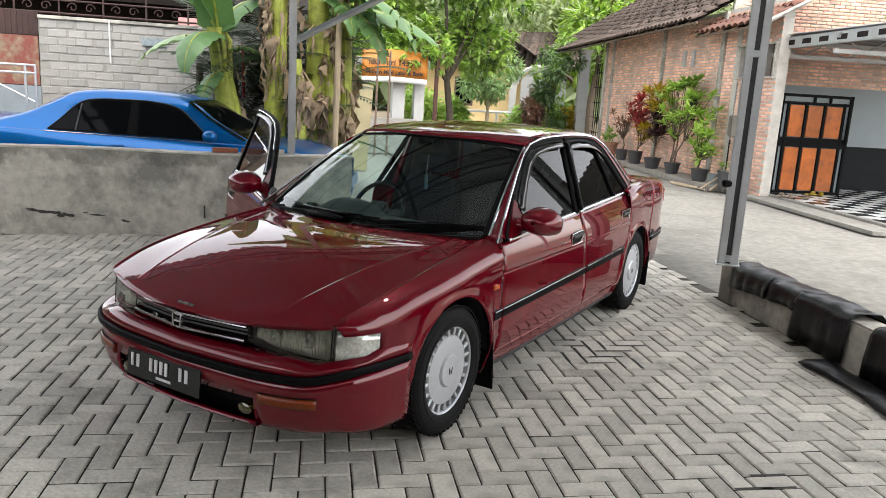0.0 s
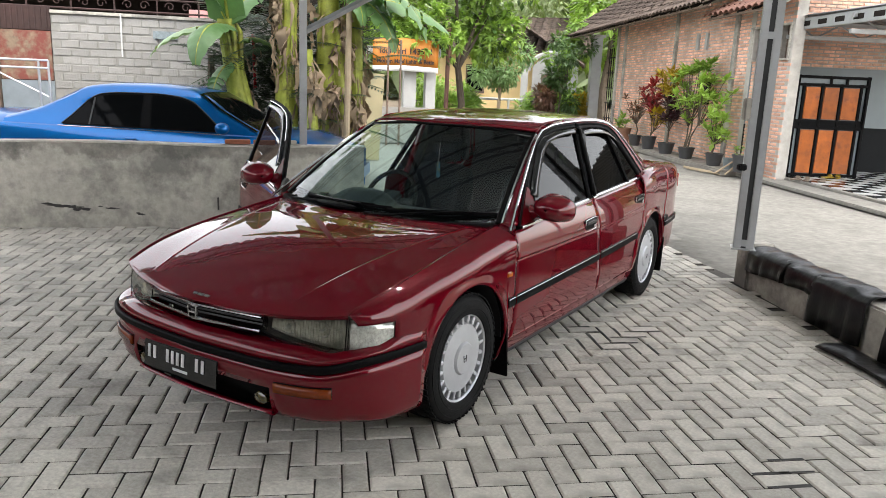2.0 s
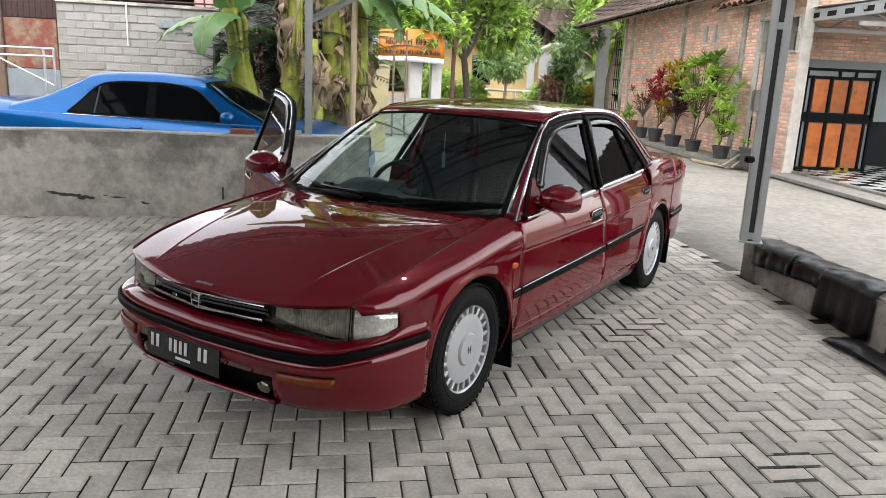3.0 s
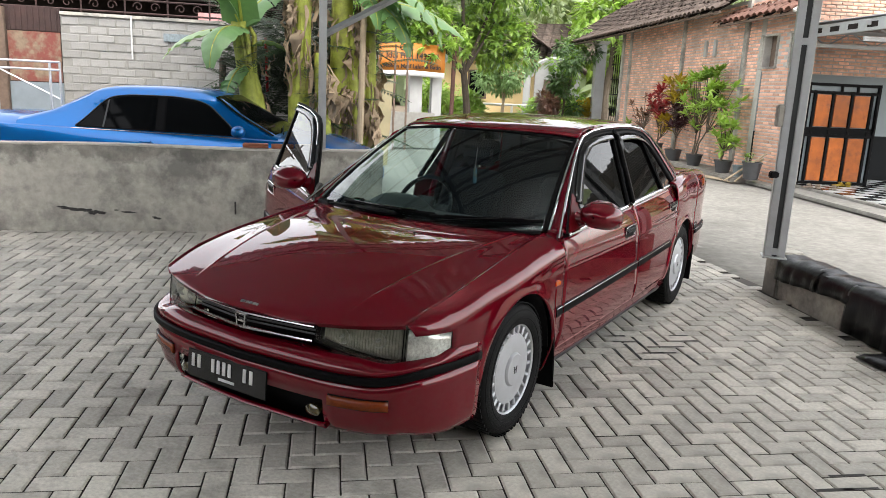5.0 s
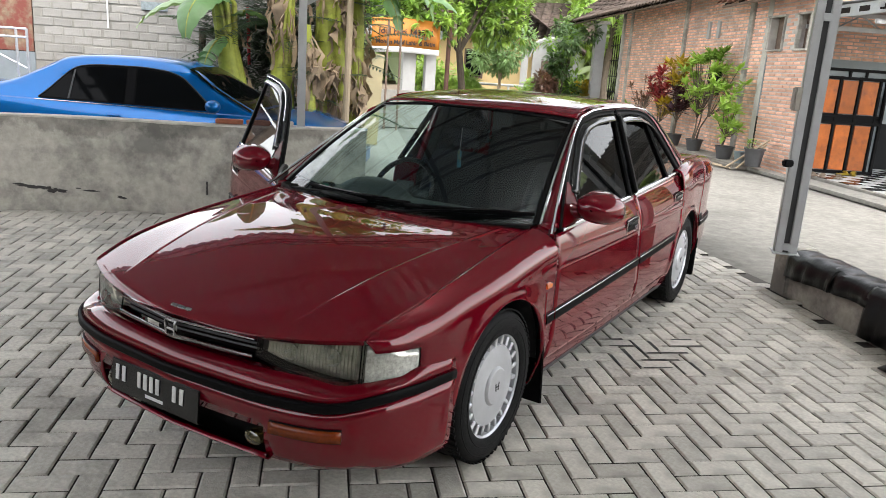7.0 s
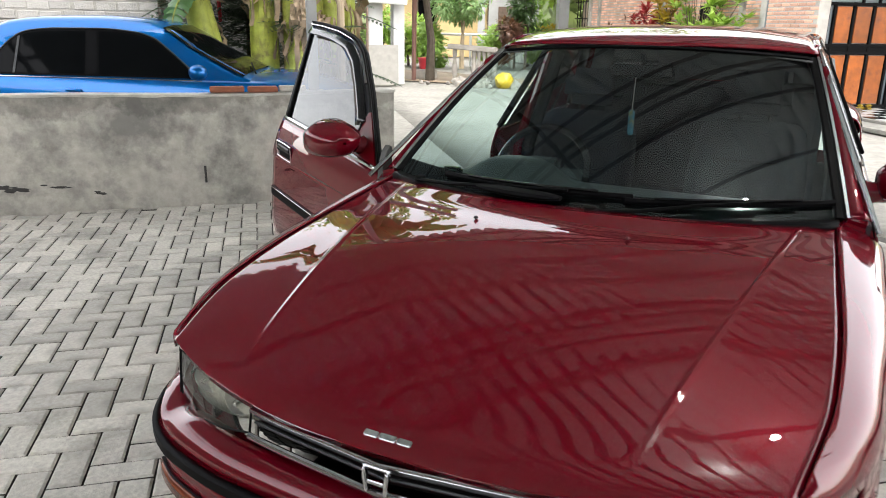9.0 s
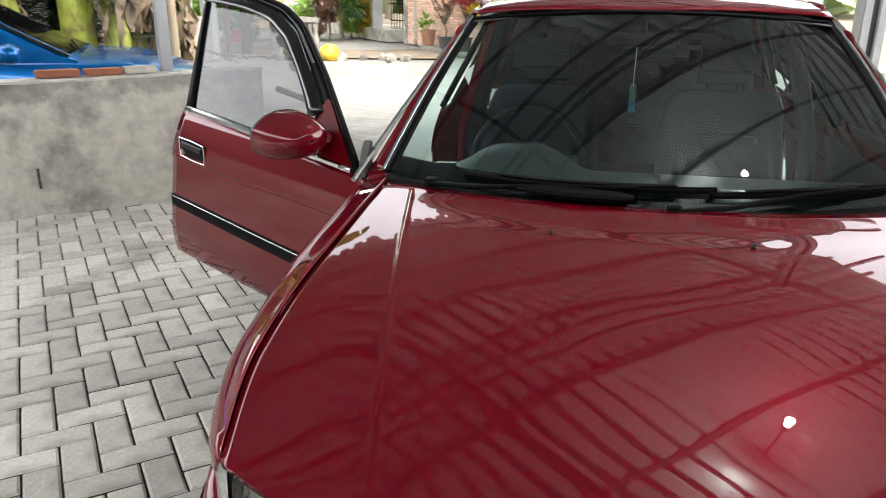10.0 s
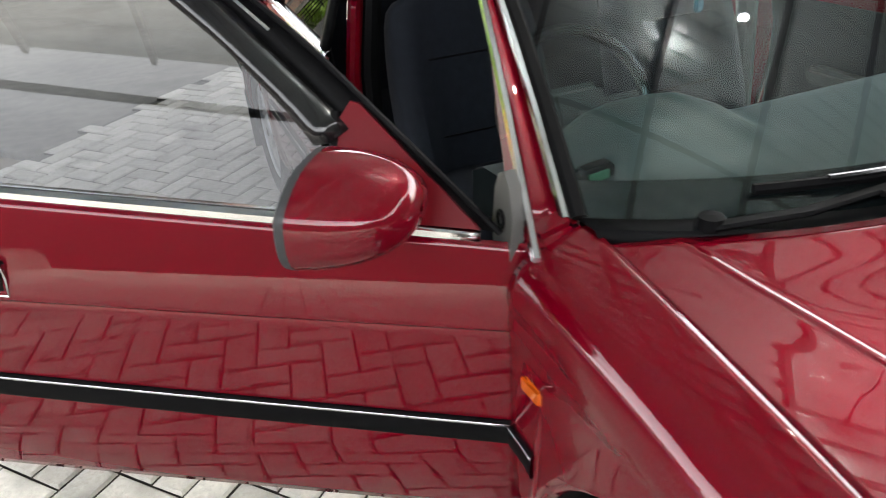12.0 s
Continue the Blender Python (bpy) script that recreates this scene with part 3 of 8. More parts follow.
def build_fender(car, s):
    cols_a = [[(x, max(q, float(lamp_y(min(x, 0.768))) + 0.010), z) for x, q, z in fender_column(y, 0.607, full=False)] for y in np.linspace(-0.690, -0.507, 14)]
    cols_b = [fender_column(y, TYRE_R + 0.005) for y in np.linspace(-0.507, -0.345, 7)]
    cols_c = [fender_column(y, arch_low(y, F_AXLE, TYRE_R + 0.005)) for y in arch_columns(F_AXLE)]
    cols_d = [fender_column(y, 0.215) for y in np.linspace(0.345, 0.441, 6)]
    fender = sheets("front_fender", [flipx(g, s) for g in (cols_a, cols_b, cols_c, cols_d)], M_PAINT, car, 0.006, flip=s < 0)
    # rolled lip of the wheel arch
    pts = [(s * (float(side_x(y, arch_low(y, F_AXLE, TYRE_R))) - 0.001), y, arch_low(y, F_AXLE, TYRE_R) + 0.004) for y in arch_columns(F_AXLE)[1:-1]]
    bar("arch_lip", pts, 0.006, M_PAINT, fender, 6)
    # amber repeater with its dark base
    marker = box_part("side_repeater", (s * (float(side_x(0.372, 0.63)) + 0.004), 0.372, 0.63), (0.014, 0.058, 0.030), M_AMBER, fender, (-2, 0, 0), 0.005, "amber side repeater lens")
    box_part("repeater_base", (s * (float(side_x(0.372, 0.63)) + 0.001), 0.372, 0.63), (0.008, 0.068, 0.038), M_BLACK, marker, (-2, 0, 0), 0.003)
    side_strip(fender, s, 0.362, 0.437)
    # black liner and mud flap
    cs = arch_columns(F_AXLE)
    sheets("wheel_liner", [[[(s * (float(side_x(y, 0.6)) - 0.012 - d), y, max(arch_low(y, F_AXLE, 0.307), 0.25) + 0.006) for y in cs] for d in (0.0, 0.3)]], M_BLACK, fender, 0.004)
    box_part("mud_flap", (s * 0.748, 0.372, 0.245), (0.17, 0.012, 0.30), M_BLACK, fender, (6, 0, 0), 0.004)
    return fender


def side_strip(parent, s, y0, y1, z_of=None):
    """Black rubbing strip with a chrome line, plus a strip for the highlight below."""
    zc = z_of or (lambda y: 0.484 + 0.022 * (y - 0.4))
    ys = np.linspace(y0, y1, 14)
    strip = sheets("rub_strip", [[[on_side(y, zc(y) + dz, out, s) for y in ys] for dz, out in ((0.026, 0.0), (0.024, 0.011), (0.017, 0.0135), (-0.017, 0.0135), (-0.024, 0.011), (-0.026, 0.0))]], M_BLACK, parent, 0, flip=s < 0)
    for dz in (0.019, ):
        sheets("bright_line", [[[on_side(y, zc(y) + dz + e, 0.0145, s) for y in ys] for e in (0.0025, -0.0025)]], M_CHROME, strip, 0.001, flip=s < 0)
    # chrome sliver added for the pink reflection under the rubber
    sheets("pink_edge", [[[on_side(y, zc(y) - 0.0275 + e, 0.004, s) for y in ys] for e in (0.004, -0.004)]], M_CHROME, strip, 0.001, flip=s < 0)
    return strip


def build_hood(car):
    v = np.concatenate([[0, 0.012, 0.03], np.linspace(0.06, 1, 46)])
    yc = pchip([0, 1], [-0.835, 0.195])
    ye = pchip([0, 1], [-0.680, 0.385])
    zc = pchip([0, 0.02, 0.10, 0.22, 0.42, 0.6, 0.8, 0.9, 1], [0.620, 0.636, 0.666, 0.706, 0.763, 0.802, 0.829, 0.8385, 0.8590])
    rows = []
    for t in v:
        a_y, b_y = float(yc(t)), float(ye(t))
        x_e = float(shut_x(b_y)) - 0.0008
        ze, zm = float(shut_z(b_y)), float(zc(t))
        xc = 0.405 + 0.205 * t
        half = np.concatenate([np.linspace(0, xc - 0.03, 26)[:-1], np.linspace(xc - 0.03, xc + 0.025, 19), np.linspace(xc + 0.025, x_e, 14)[1:]])
        rise = float(smooth(0.02, 0.25, t)) * (1 - 0.6 * float(smooth(0.93, 1.0, t)))
        row = []
        for x in np.concatenate([-half[:0:-1], half]):
            w = abs(x) / x_e
            d = abs(x) - xc
            z = zm + (ze - zm) * w**2.6
            z += rise * (0.0022 * math.exp(-(d / 0.006)**2) + 0.0022 * (1 - float(smooth(-0.003, 0.07, d))) - 0.001)
            row.append((float(x), a_y + (b_y - a_y) * w**2.4, z))
        rows.append(row)
    # rolled front edge
    first = [(x, y + 0.006, z - 0.016) for x, y, z in rows[0]]
    hood = sheets("bonnet", [[first] + rows], M_PAINT, car, 0.008, "wine red bonnet with two raised creases")
    for x in (-0.215, 0.215):
        bm = bmesh.new()
        add_box(bm, (x, 0.03, 0.838), (0.012, 0.015, 0.008), (-8, 0, 0), 0.003)
        add_box(bm, (x, 0.026, 0.842), (0.006, 0.008, 0.005), (-8, 0, 0), 0.002)
        part("washer_jet", bm, M_DARKGREY, hood, "small grey washer jet")
    # low emblem on the bonnet's nose, as a plain shape
    bm = bmesh.new()
    for dx, w in ((-0.035, 0.03), (0.0, 0.036), (0.035, 0.03)):
        add_box(bm, (dx - 0.005, -0.808, 0.638), (w, 0.014, 0.006), (30, 0, 0), 0.002)
    part("nose_emblem", bm, M_CHROME, hood, "small chrome emblem on the nose")
    return hood


bump_y = pchip([0, 0.35, 0.55, 0.66, 0.735, 0.79, 0.818], [-0.885, -0.862, -0.818, -0.760, -0.665, -0.52, -0.352])


def bumper_line(n=33):
    """Plan of the front bumper from the middle to the wheel arch: x, y by even steps of arc."""
    xs = np.concatenate([np.linspace(0, 0.62, 16), np.linspace(0.65, 0.77, 9), np.linspace(0.775, 0.818, 10)])
    p = np.array([(x, float(bump_y(x))) for x in xs])
    return p


def build_front_bumper(car):
    p = bumper_line()
    full = np.concatenate([p[::-1] * [-1, 1], p[1:]])
    d = np.gradient(full, axis=0)
    nrm = np.stack([d[:, 1], -d[:, 0]], 1)
    nrm /= np.linalg.norm(nrm, axis=1)[:, None]

    def ring(z, inset):
        side = [float(smooth(0.70, 0.80, abs(q[0]))) for q in full]
        return [(q[0] - m[0] * inset * (1 - 0.6 * k), q[1] - m[1] * inset * (1 - 0.6 * k), z + 0.03 * float(smooth(0.26, 0.44, z)) * smooth(0.6, 0.8, abs(q[0])) - 0.012 * k * float(z < 0.26) - 0.5 * max(z - 0.464, 0) * float(smooth(0.52, 0.70, abs(q[0])) - smooth(0.768, 0.80, abs(q[0])))) for q, m, k in zip(full, nrm, side)]
    upper = [ring(0.520, 0.085), ring(0.514, 0.055), ring(0.503, 0.028), ring(0.487, 0.012), ring(0.464, 0.006)]
    body = sheets("front_bumper", [upper], M_PAINT, car, 0.006, "wine red bumper with a black rubbing strip", flip=True)
    strip = [ring(0.464, 0.006), ring(0.462, -0.004), ring(0.457, -0.009), ring(0.436, -0.009), ring(0.431, -0.004), ring(0.429, 0.008)]
    sheets("bumper_strip", [strip], M_BLACK, body, 0.002, "black rubber strip", flip=True)
    lower = [ring(0.429, 0.008), ring(0.39, 0.009), ring(0.345, 0.011)]
    mid = lower + [ring(0.30, 0.015), ring(0.255, 0.026), ring(0.225, 0.042), ring(0.205, 0.07), ring(0.198, 0.10)]
    k = [i for i, q in enumerate(full) if abs(q[0]) >= 0.40]
    l, r = [i for i in k if full[i][0] < 0], [i for i in k if full[i][0] > 0]
    m = [i for i, q in enumerate(full) if abs(q[0]) <= 0.42]
    sheets("bumper_skirt", [[[row[i] for i in m] for row in lower]] + [[[row[i] for i in side] for row in mid] for side in (l, r)], M_PAINT, body, 0.005, flip=True)
    c = [i for i, q in enumerate(full) if abs(q[0]) <= 0.42]
    lip = [ring(0.245, 0.03), ring(0.232, 0.022), ring(0.215, 0.04), ring(0.21, 0.10)]
    sheets("lower_lip", [[[row[i] for i in c] for row in lip]], M_PAINT, body, 0.004, flip=True)
    # dark air opening behind
    sheets("air_opening", [[[(x, -0.79, z) for x in np.linspace(-0.43, 0.43, 5)] for z in (0.345, 0.22)]], M_BLACK, body, 0.004)
    for s in (-1, 1):
        # amber indicator set into the skirt, and a yellow fog lamp in the opening
        c = [(s * x, float(bump_y(x)) + 0.006) for x in np.linspace(0.435, 0.655, 12)]
        sheets("indicator", [[[(x, y, z) for x, y in c] for z in (0.372, 0.334)]], M_AMBER2, body, 0.012, "amber front indicator", flip=s > 0, offset=0)
        sheets("indicator_edge", [[[(x, y + 0.002, z) for x, y in c] for z in (0.376, 0.330)]], M_BLACK, body, 0.006, flip=s > 0, offset=0)
        v, f = turned([(0.001, -0.012), (0.02, -0.01), (0.036, -0.002), (0.038, 0.01), (0.03, 0.05)], 20, "x")
        v = [(s * 0.355 + q[1] * 1.0, -0.832 + q[0], 0.284 + q[2] * 0.62) for q in v]
        join_meshes("fog_lamp", [(v, f)], material("fog_yellow", (0.07, 0.055, 0.015), rough=0.15, coat=1, vary=0.1) if s < 0 else bpy.data.materials["fog_yellow"], body, "yellow fog lamp")
    # number plate: black with pale bars in place of its characters
    plate = box_part("number_plate", (-0.07, -0.877, 0.343), (0.455, 0.008, 0.118), M_GLOSSBLACK, body, (-4, 0, 0), 0.003, "black number plate with pale bars")
    for x0, x1 in ((-0.278, -0.208), (-0.158, -0.030), (0.022, 0.094)):
        n = max(2, round((x1 - x0) / 0.032))
        for i in range(n):
            box_part("plate_bar", (x0 + (i + 0.5) * (x1 - x0) / n, -0.8825, 0.358), (0.018, 0.004, 0.056), M_WHITE, plate, (-4, 0, 0), 0.001)
    box_part("plate_bar", (-0.065, -0.8815, 0.308), (0.095, 0.004, 0.014), M_WHITE, plate, (-4, 0, 0), 0.001)
    return body




def build_front_lights(car):
    for s in (-1, 1):
        def face(x0, x1, top, bottom, back=0.0, n=14, rows=8):
            xs = np.linspace(x0, x1, n)
            return [[(s * x, float(lamp_y(x)) + back + 0.012 * f * f, float(top(x)) + (float(bottom(x)) - float(top(x))) * (1 - f)) for x in xs] for f in np.linspace(0, 1, rows)]
        top = pchip([0.335, 0.40, 0.60, 0.70, 0.768], [0.612, 0.624, 0.632, 0.630, 0.608])
        bot = pchip([0.335, 0.45, 0.663, 0.768], [0.554, 0.525, 0.493, 0.490])
        head = sheets("headlamp", [face(0.338, 0.655, top, bot, 0.012)], M_LENS, car, 0, "clear glass headlamp, slightly dulled", flip=s < 0)
        head.visible_shadow = False
        ribs = face(0.342, 0.652, top, bot, 0.062, 61, 8)
        for row in ribs:
            for i, q in enumerate(row):
                row[i] = (q[0], q[1] + (0.004 if i % 2 else 0), q[2])
        sheets("lamp_bowl", [ribs], material("lamp_back", (0.46, 0.46, 0.39), rough=0.22, metal=0.55, vary=0.4, scale=30) if s < 0 else bpy.data.materials["lamp_back"], head, 0.002, flip=s > 0)
        for x in (0.42, 0.555):
            v, f = turned([(0.012, 0.0), (0.018, 0.012), (0.030, 0.026), (0.038, 0.040), (0.037, 0.043)], 24, "x")
            v = [(s * (x + q[1]), float(lamp_y(x)) + 0.095 - q[0], 0.573 + q[2] * 0.85) for q in v]
            join_meshes("reflector", [(v, f)], M_LAMPGLASS, head)
            bm = bmesh.new()
            add_box(bm, (s * x, float(lamp_y(x)) + 0.06, 0.573), (0.014, 0.045, 0.014), (0, 0, 0), 0.005)
            part("bulb", bm, M_LAMPGLASS, head)
        xs = np.linspace(0.338, 0.655, 30)
        edge = [(s * x, float(lamp_y(x)) + 0.012, float(bot(x))) for x in xs] + [(s * x, float(lamp_y(x)) + 0.024, float(top(x))) for x in xs[::-1]]
        bar("lamp_seal", edge, 0.0026, M_BLACK, head, 6, closed=True)
        corner = sheets("corner_lamp", [face(0.664, 0.766, top, bot, 0.008, 10, 8)], M_LENS, car, 0, "clear fluted corner lamp", flip=s < 0)
        corner.visible_shadow = False
        flutes = face(0.666, 0.764, top, bot, 0.017, 41, 4)
        for row in flutes:
            for i, q in enumerate(row):
                row[i] = (q[0], q[1] + (0.0011 if i % 2 else 0), q[2])
        sheets("fluted_reflector", [flutes], M_LAMPWHITE, corner, 0.002, flip=s > 0)
        xs = np.linspace(0.664, 0.766, 12)
        edge = [(s * x, float(lamp_y(x)) + 0.008, float(bot(x))) for x in xs] + [(s * x, float(lamp_y(x)) + 0.02, float(top(x))) for x in xs[::-1]]
        bar("lamp_seal", edge, 0.002, M_BLACK, corner, 6, closed=True)
    # grille between the lamps
    grille = sheets("grille", [[[(x, float(lamp_y(abs(x))) + 0.05, z) for x in np.linspace(-0.335, 0.335, 21)] for z in (0.612, 0.548)]], M_BLACK, car, 0.003, "black slatted grille in a chrome surround")
    xs = np.linspace(-0.333, 0.333, 31)
    for z, r in ((0.552, 0.007), (0.606, 0.0042)):
        bar("chrome_rail", [(x, float(lamp_y(abs(x))) + (0.006 if z < 0.58 else 0.014), z) for x in xs], r, M_CHROME, grille, 8)
    for z in (0.572, 0.588):
        bar("grille_slat", [(x, float(lamp_y(abs(x))) + 0.028, z) for x in xs], 0.004, M_DARKGREY, grille, 6)
    bm = bmesh.new()
    for dx in (-0.022, 0.022):
        add_box(bm, (dx, -0.858, 0.579), (0.008, 0.012, 0.048), (0, dx * 300, 0), 0.002)
    add_box(bm, (0, -0.858, 0.577), (0.036, 0.010, 0.009), (0, 0, 0), 0.002)
    add_box(bm, (0, -0.853, 0.554), (0.046, 0.010, 0.007), (0, 0, 0), 0.002)
    add_box(bm, (0, -0.853, 0.604), (0.060, 0.010, 0.006), (0, 0, 0), 0.002)
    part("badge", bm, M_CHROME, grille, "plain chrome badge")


def build_wheel(car, x, y, s):
    wheel = join_meshes("wheel", [turned([(0.21, -0.095), (0.255, -0.098), (0.285, -0.088), (0.299, -0.07), (TYRE_R, -0.04), (TYRE_R, 0.04), (0.299, 0.07), (0.285, 0.088), (0.262, 0.096), (0.225, 0.098), (0.206, 0.088), (0.200, 0.06), (0.2, -0.08)], 64)], M_RUBBER, car, "black tyre with a silver wheel cover")
    wheel.matrix_basis = pose(x, y, TYRE_R, 0, 0, 0 if s > 0 else 180)
    # tread blocks: two rings of shallow ribs
    bm = bmesh.new()
    for i in range(60):
        w = 2 * math.pi * i / 60
        for a, sk in ((-0.055, 10), (0.055, -10)):
            m = pose(0, 0, 0, math.degrees(w), 0, 0) @ pose(a, 0, TYRE_R + 0.001, 0, 0, sk) @ Matrix.Diagonal((0.055, 0.021, 0.006, 1))
            bmesh.ops.create_cube(bm, size=1.0, matrix=m)
    tagged(part("tread", bm, M_RUBBER, wheel), kind="stuff")
    for r in (0.237, 0.272):
        bar("sidewall_ring", [(0.0975 if r < 0.25 else 0.0925, r * math.cos(w), r * math.sin(w)) for w in np.linspace(0, 2 * math.pi, 64, endpoint=False)], 0.0022, M_RUBBER, wheel, 5, closed=True)
    cover = join_meshes("wheel_cover", [turned([(0.0, 0.092), (0.066, 0.092), (0.070, 0.088), (0.074, 0.080), (0.12, 0.079), (0.150, 0.074), (0.156, 0.066), (0.157, 0.05)], 72),
                                        turned([(0.186, 0.05), (0.188, 0.076), (0.194, 0.083), (0.203, 0.083), (0.208, 0.076), (0.209, 0.05)], 72)], M_SILVER, wheel, "silver plastic wheel cover with square slots")
    cover.matrix_basis = Matrix.Diagonal((1, 1.055, 1.055, 1))
    join_meshes("wheel_back", [turned([(0.0, 0.04), (0.21, 0.04)], 40)], M_BLACK, cover)
    n = 22
    for i in range(n):
        w = 360 / n * i
        bm = bmesh.new()
        add_box(bm, (0, 0, 0), (0.03, 0.017, 0.042), (0, 0, 0), 0.004, 1)
        sp = part("cover_spoke", bm, M_SILVER, cover)
        sp.matrix_basis = pose(0, 0, 0, w, 0, 0) @ pose(0.060, 0, 0.171)
    bm = bmesh.new()
    for dy in (-0.010, 0.010):
        add_box(bm, (0.093, dy, 0.0), (0.003, 0.005, 0.032), (-dy * 900, 0, 0), 0.001)
    add_box(bm, (0.093, 0, 0), (0.003, 0.018, 0.005), (0, 0, 0), 0.001)
    part("hub_mark", bm, M_DARKGREY, cover, "small grey mark")
    return wheel


def door_panel(name, parent, s, y_front, y_rear, arch=None):
    """Lower door skin with folded edges. y_front and y_rear give the cut lines by height."""
    cols = []
    for f in np.linspace(0, 1, 34):
        col = []
        for g in range(42):
            y_mid = float(y_front(0.5) + (y_rear(0.5) - y_front(0.5)) * f)
            z0, z1 = 0.272, float(car_belt(y_mid)) - 0.004
            z = z0 + (0.688 - z0) * g / 27 if g < 28 else (0.6905, 0.693, 0.6955, 0.698)[g - 28] if g < 32 else 0.701 + (z1 - 0.701) * (g - 32) / 9
            y = float(y_front(z) + (y_rear(z) - y_front(z)) * f)
            if arch is not None:
                d = (ARCH_R + 0.012)**2 - max(z - TYRE_R - 0.005, 0)**2
                if d > 0:
                    y = min(y, arch - math.sqrt(d)) if f == 1 else y_front(z) + (min(y_rear(z), arch - math.sqrt(d)) - y_front(z)) * f
                y = float(y)
            col.append(on_side(y, z, 0, s))
        cols.append(col)
    return sheets(name, [cols], M_PAINT, parent, 0.006, flip=s < 0)


def handle(door, s, y, z):
    x = float(side_x(y, z))
    pull = box_part("door_handle", (s * (x + 0.002), y, z), (0.016, 0.178, 0.076), M_BLACK, door, (2.4, 0, 0), 0.008, "black door handle in a chrome frame", 3)
    edge = [(s * (x + 0.009), y + a, z + b + a * 0.04) for a, b in ((-0.085, -0.034), (0.0, -0.037), (0.085, -0.034), (0.089, 0), (0.085, 0.034), (0, 0.037), (-0.085, 0.034), (-0.089, 0))]
    bar("handle_surround", edge, 0.0032, M_CHROME, pull, 6, closed=True)
    box_part("handle_flap", (s * (x + 0.012), y - 0.004, z + 0.014), (0.014, 0.15, 0.026), M_GLOSSBLACK, pull, (2.4, 0, 0), 0.006)
    v, f = turned([(0.0, 0.016), (0.011, 0.016), (0.0135, 0.008)], 16)
    join_meshes("key_lock", [([(s * (x + q[0]), y + 0.062 + q[1], z - 0.012 + q[2]) for q in v], f)], M_CHROME, pull)


def band_between(a, b, out_a, out_b, s):
    return [[on_glass(y, z, out_a, s) for y, z in a], [on_glass(y, z, out_b, s) for y, z in b]]


def along(points, n):
    p = np.array(points, float)
    t = np.concatenate([[0], np.cumsum(np.linalg.norm(np.diff(p, axis=0), axis=1))])
    q = np.linspace(0, t[-1], n)
    return np.stack([np.interp(q, t, p[:, i]) for i in range(p.shape[1])], 1)


def belt_trim(door, s, y0, y1):
    ys = np.linspace(y0, y1, 16)
    sheets("belt_moulding", [[[(s * (float(side_x(y, car_belt(y) - 0.004)) + o), y, float(car_belt(y)) + dz) for y in ys] for dz, o in ((-0.012, 0.003), (-0.004, 0.008), (0.006, 0.007), (0.012, 0.0), (0.014, -0.012))]], M_CHROME, door, 0.001, "bright belt moulding", flip=s < 0)


def mirror(door, s):
    """Painted shell, lofted from a blunt nose back to an open rim, with the glass set into it."""
    cx, cy, cz = s * 0.884, 0.690, 0.926

    def ring(y, a, b, p, n=44):
        out = []
        k0 = a / 0.096
        for k in range(n):
            w = 2 * math.pi * k / n
            c, d = math.cos(w), math.sin(w)
            u = math.copysign(abs(c)**(2 / p), c)
            v = math.copysign(abs(d)**(2 / p), d)
            tall = 1 - (0.30 * float(smooth(0.2, 1.1, -u)) + 0.24 * float(smooth(0.1, 1.1, u))) * float(smooth(0.0, 0.7, v))
            out.append((cx + s * a * u, cy + y + 0.020 * u * k0, cz + b * v * tall - 0.008 * u * k0))
        return out + out[:1]
    rows = []
    for f in (0.0004, 0.006, 0.025, 0.06, 0.12, 0.20, 0.32, 0.46, 0.62, 0.80, 1.0):
        k = (1 - (1 - f)**2.5)**(1 / 2.5)
        rows.append(ring(-0.090 + 0.140 * f, 0.096 * k, 0.070 * k, 2.1 + 0.8 * f))
    m = outward(sheets("wing_mirror", [rows], M_PAINT, door, 0, "wine red wing mirror"))
    rim = [ring(y, a, b, 2.9) for y, a, b in ((0.050, 0.0965, 0.0705), (0.062, 0.0955, 0.0695), (0.066, 0.091, 0.065), (0.062, 0.086, 0.060), (0.045, 0.084, 0.058))]
    sheets("mirror_rim", [rim], M_DARKGREY, m, 0, "dark grey rim", flip=s < 0)
    sheets("mirror_glass", [[ring(0.048, 0.085, 0.059, 2.9), ring(0.048, 0.001, 0.001, 2.9)]], M_CHROME, m, 0, "mirror glass", flip=s < 0)
    arm = []
    for t in np.linspace(0, 1, 10):
        x = 0.838 - 0.074 * t
        hz, hy = 0.034 - 0.008 * math.sin(math.pi * t) + 0.008 * t, 0.040 - 0.002 * t
        zc, yc = 0.900 - 0.008 * t, 0.703 - 0.016 * t
        arm.append([(s * x, yc + hy * math.cos(w), zc + hz * math.sin(w)) for w in np.linspace(0, 2 * math.pi, 17)])
    outward(sheets("mirror_arm", [arm], M_PAINT, m, 0))


FRONT_OUT = [(0.50, 0.845), (0.80, 1.085), (1.00, 1.222), (1.12, 1.270), (1.30, 1.296), (1.50, 1.308), (1.672, 1.311)]
FRONT_IN = [(0.66, 0.862), (0.845, 1.060), (1.015, 1.190), (1.14, 1.242), (1.32, 1.268), (1.50, 1.278), (1.642, 1.281)]


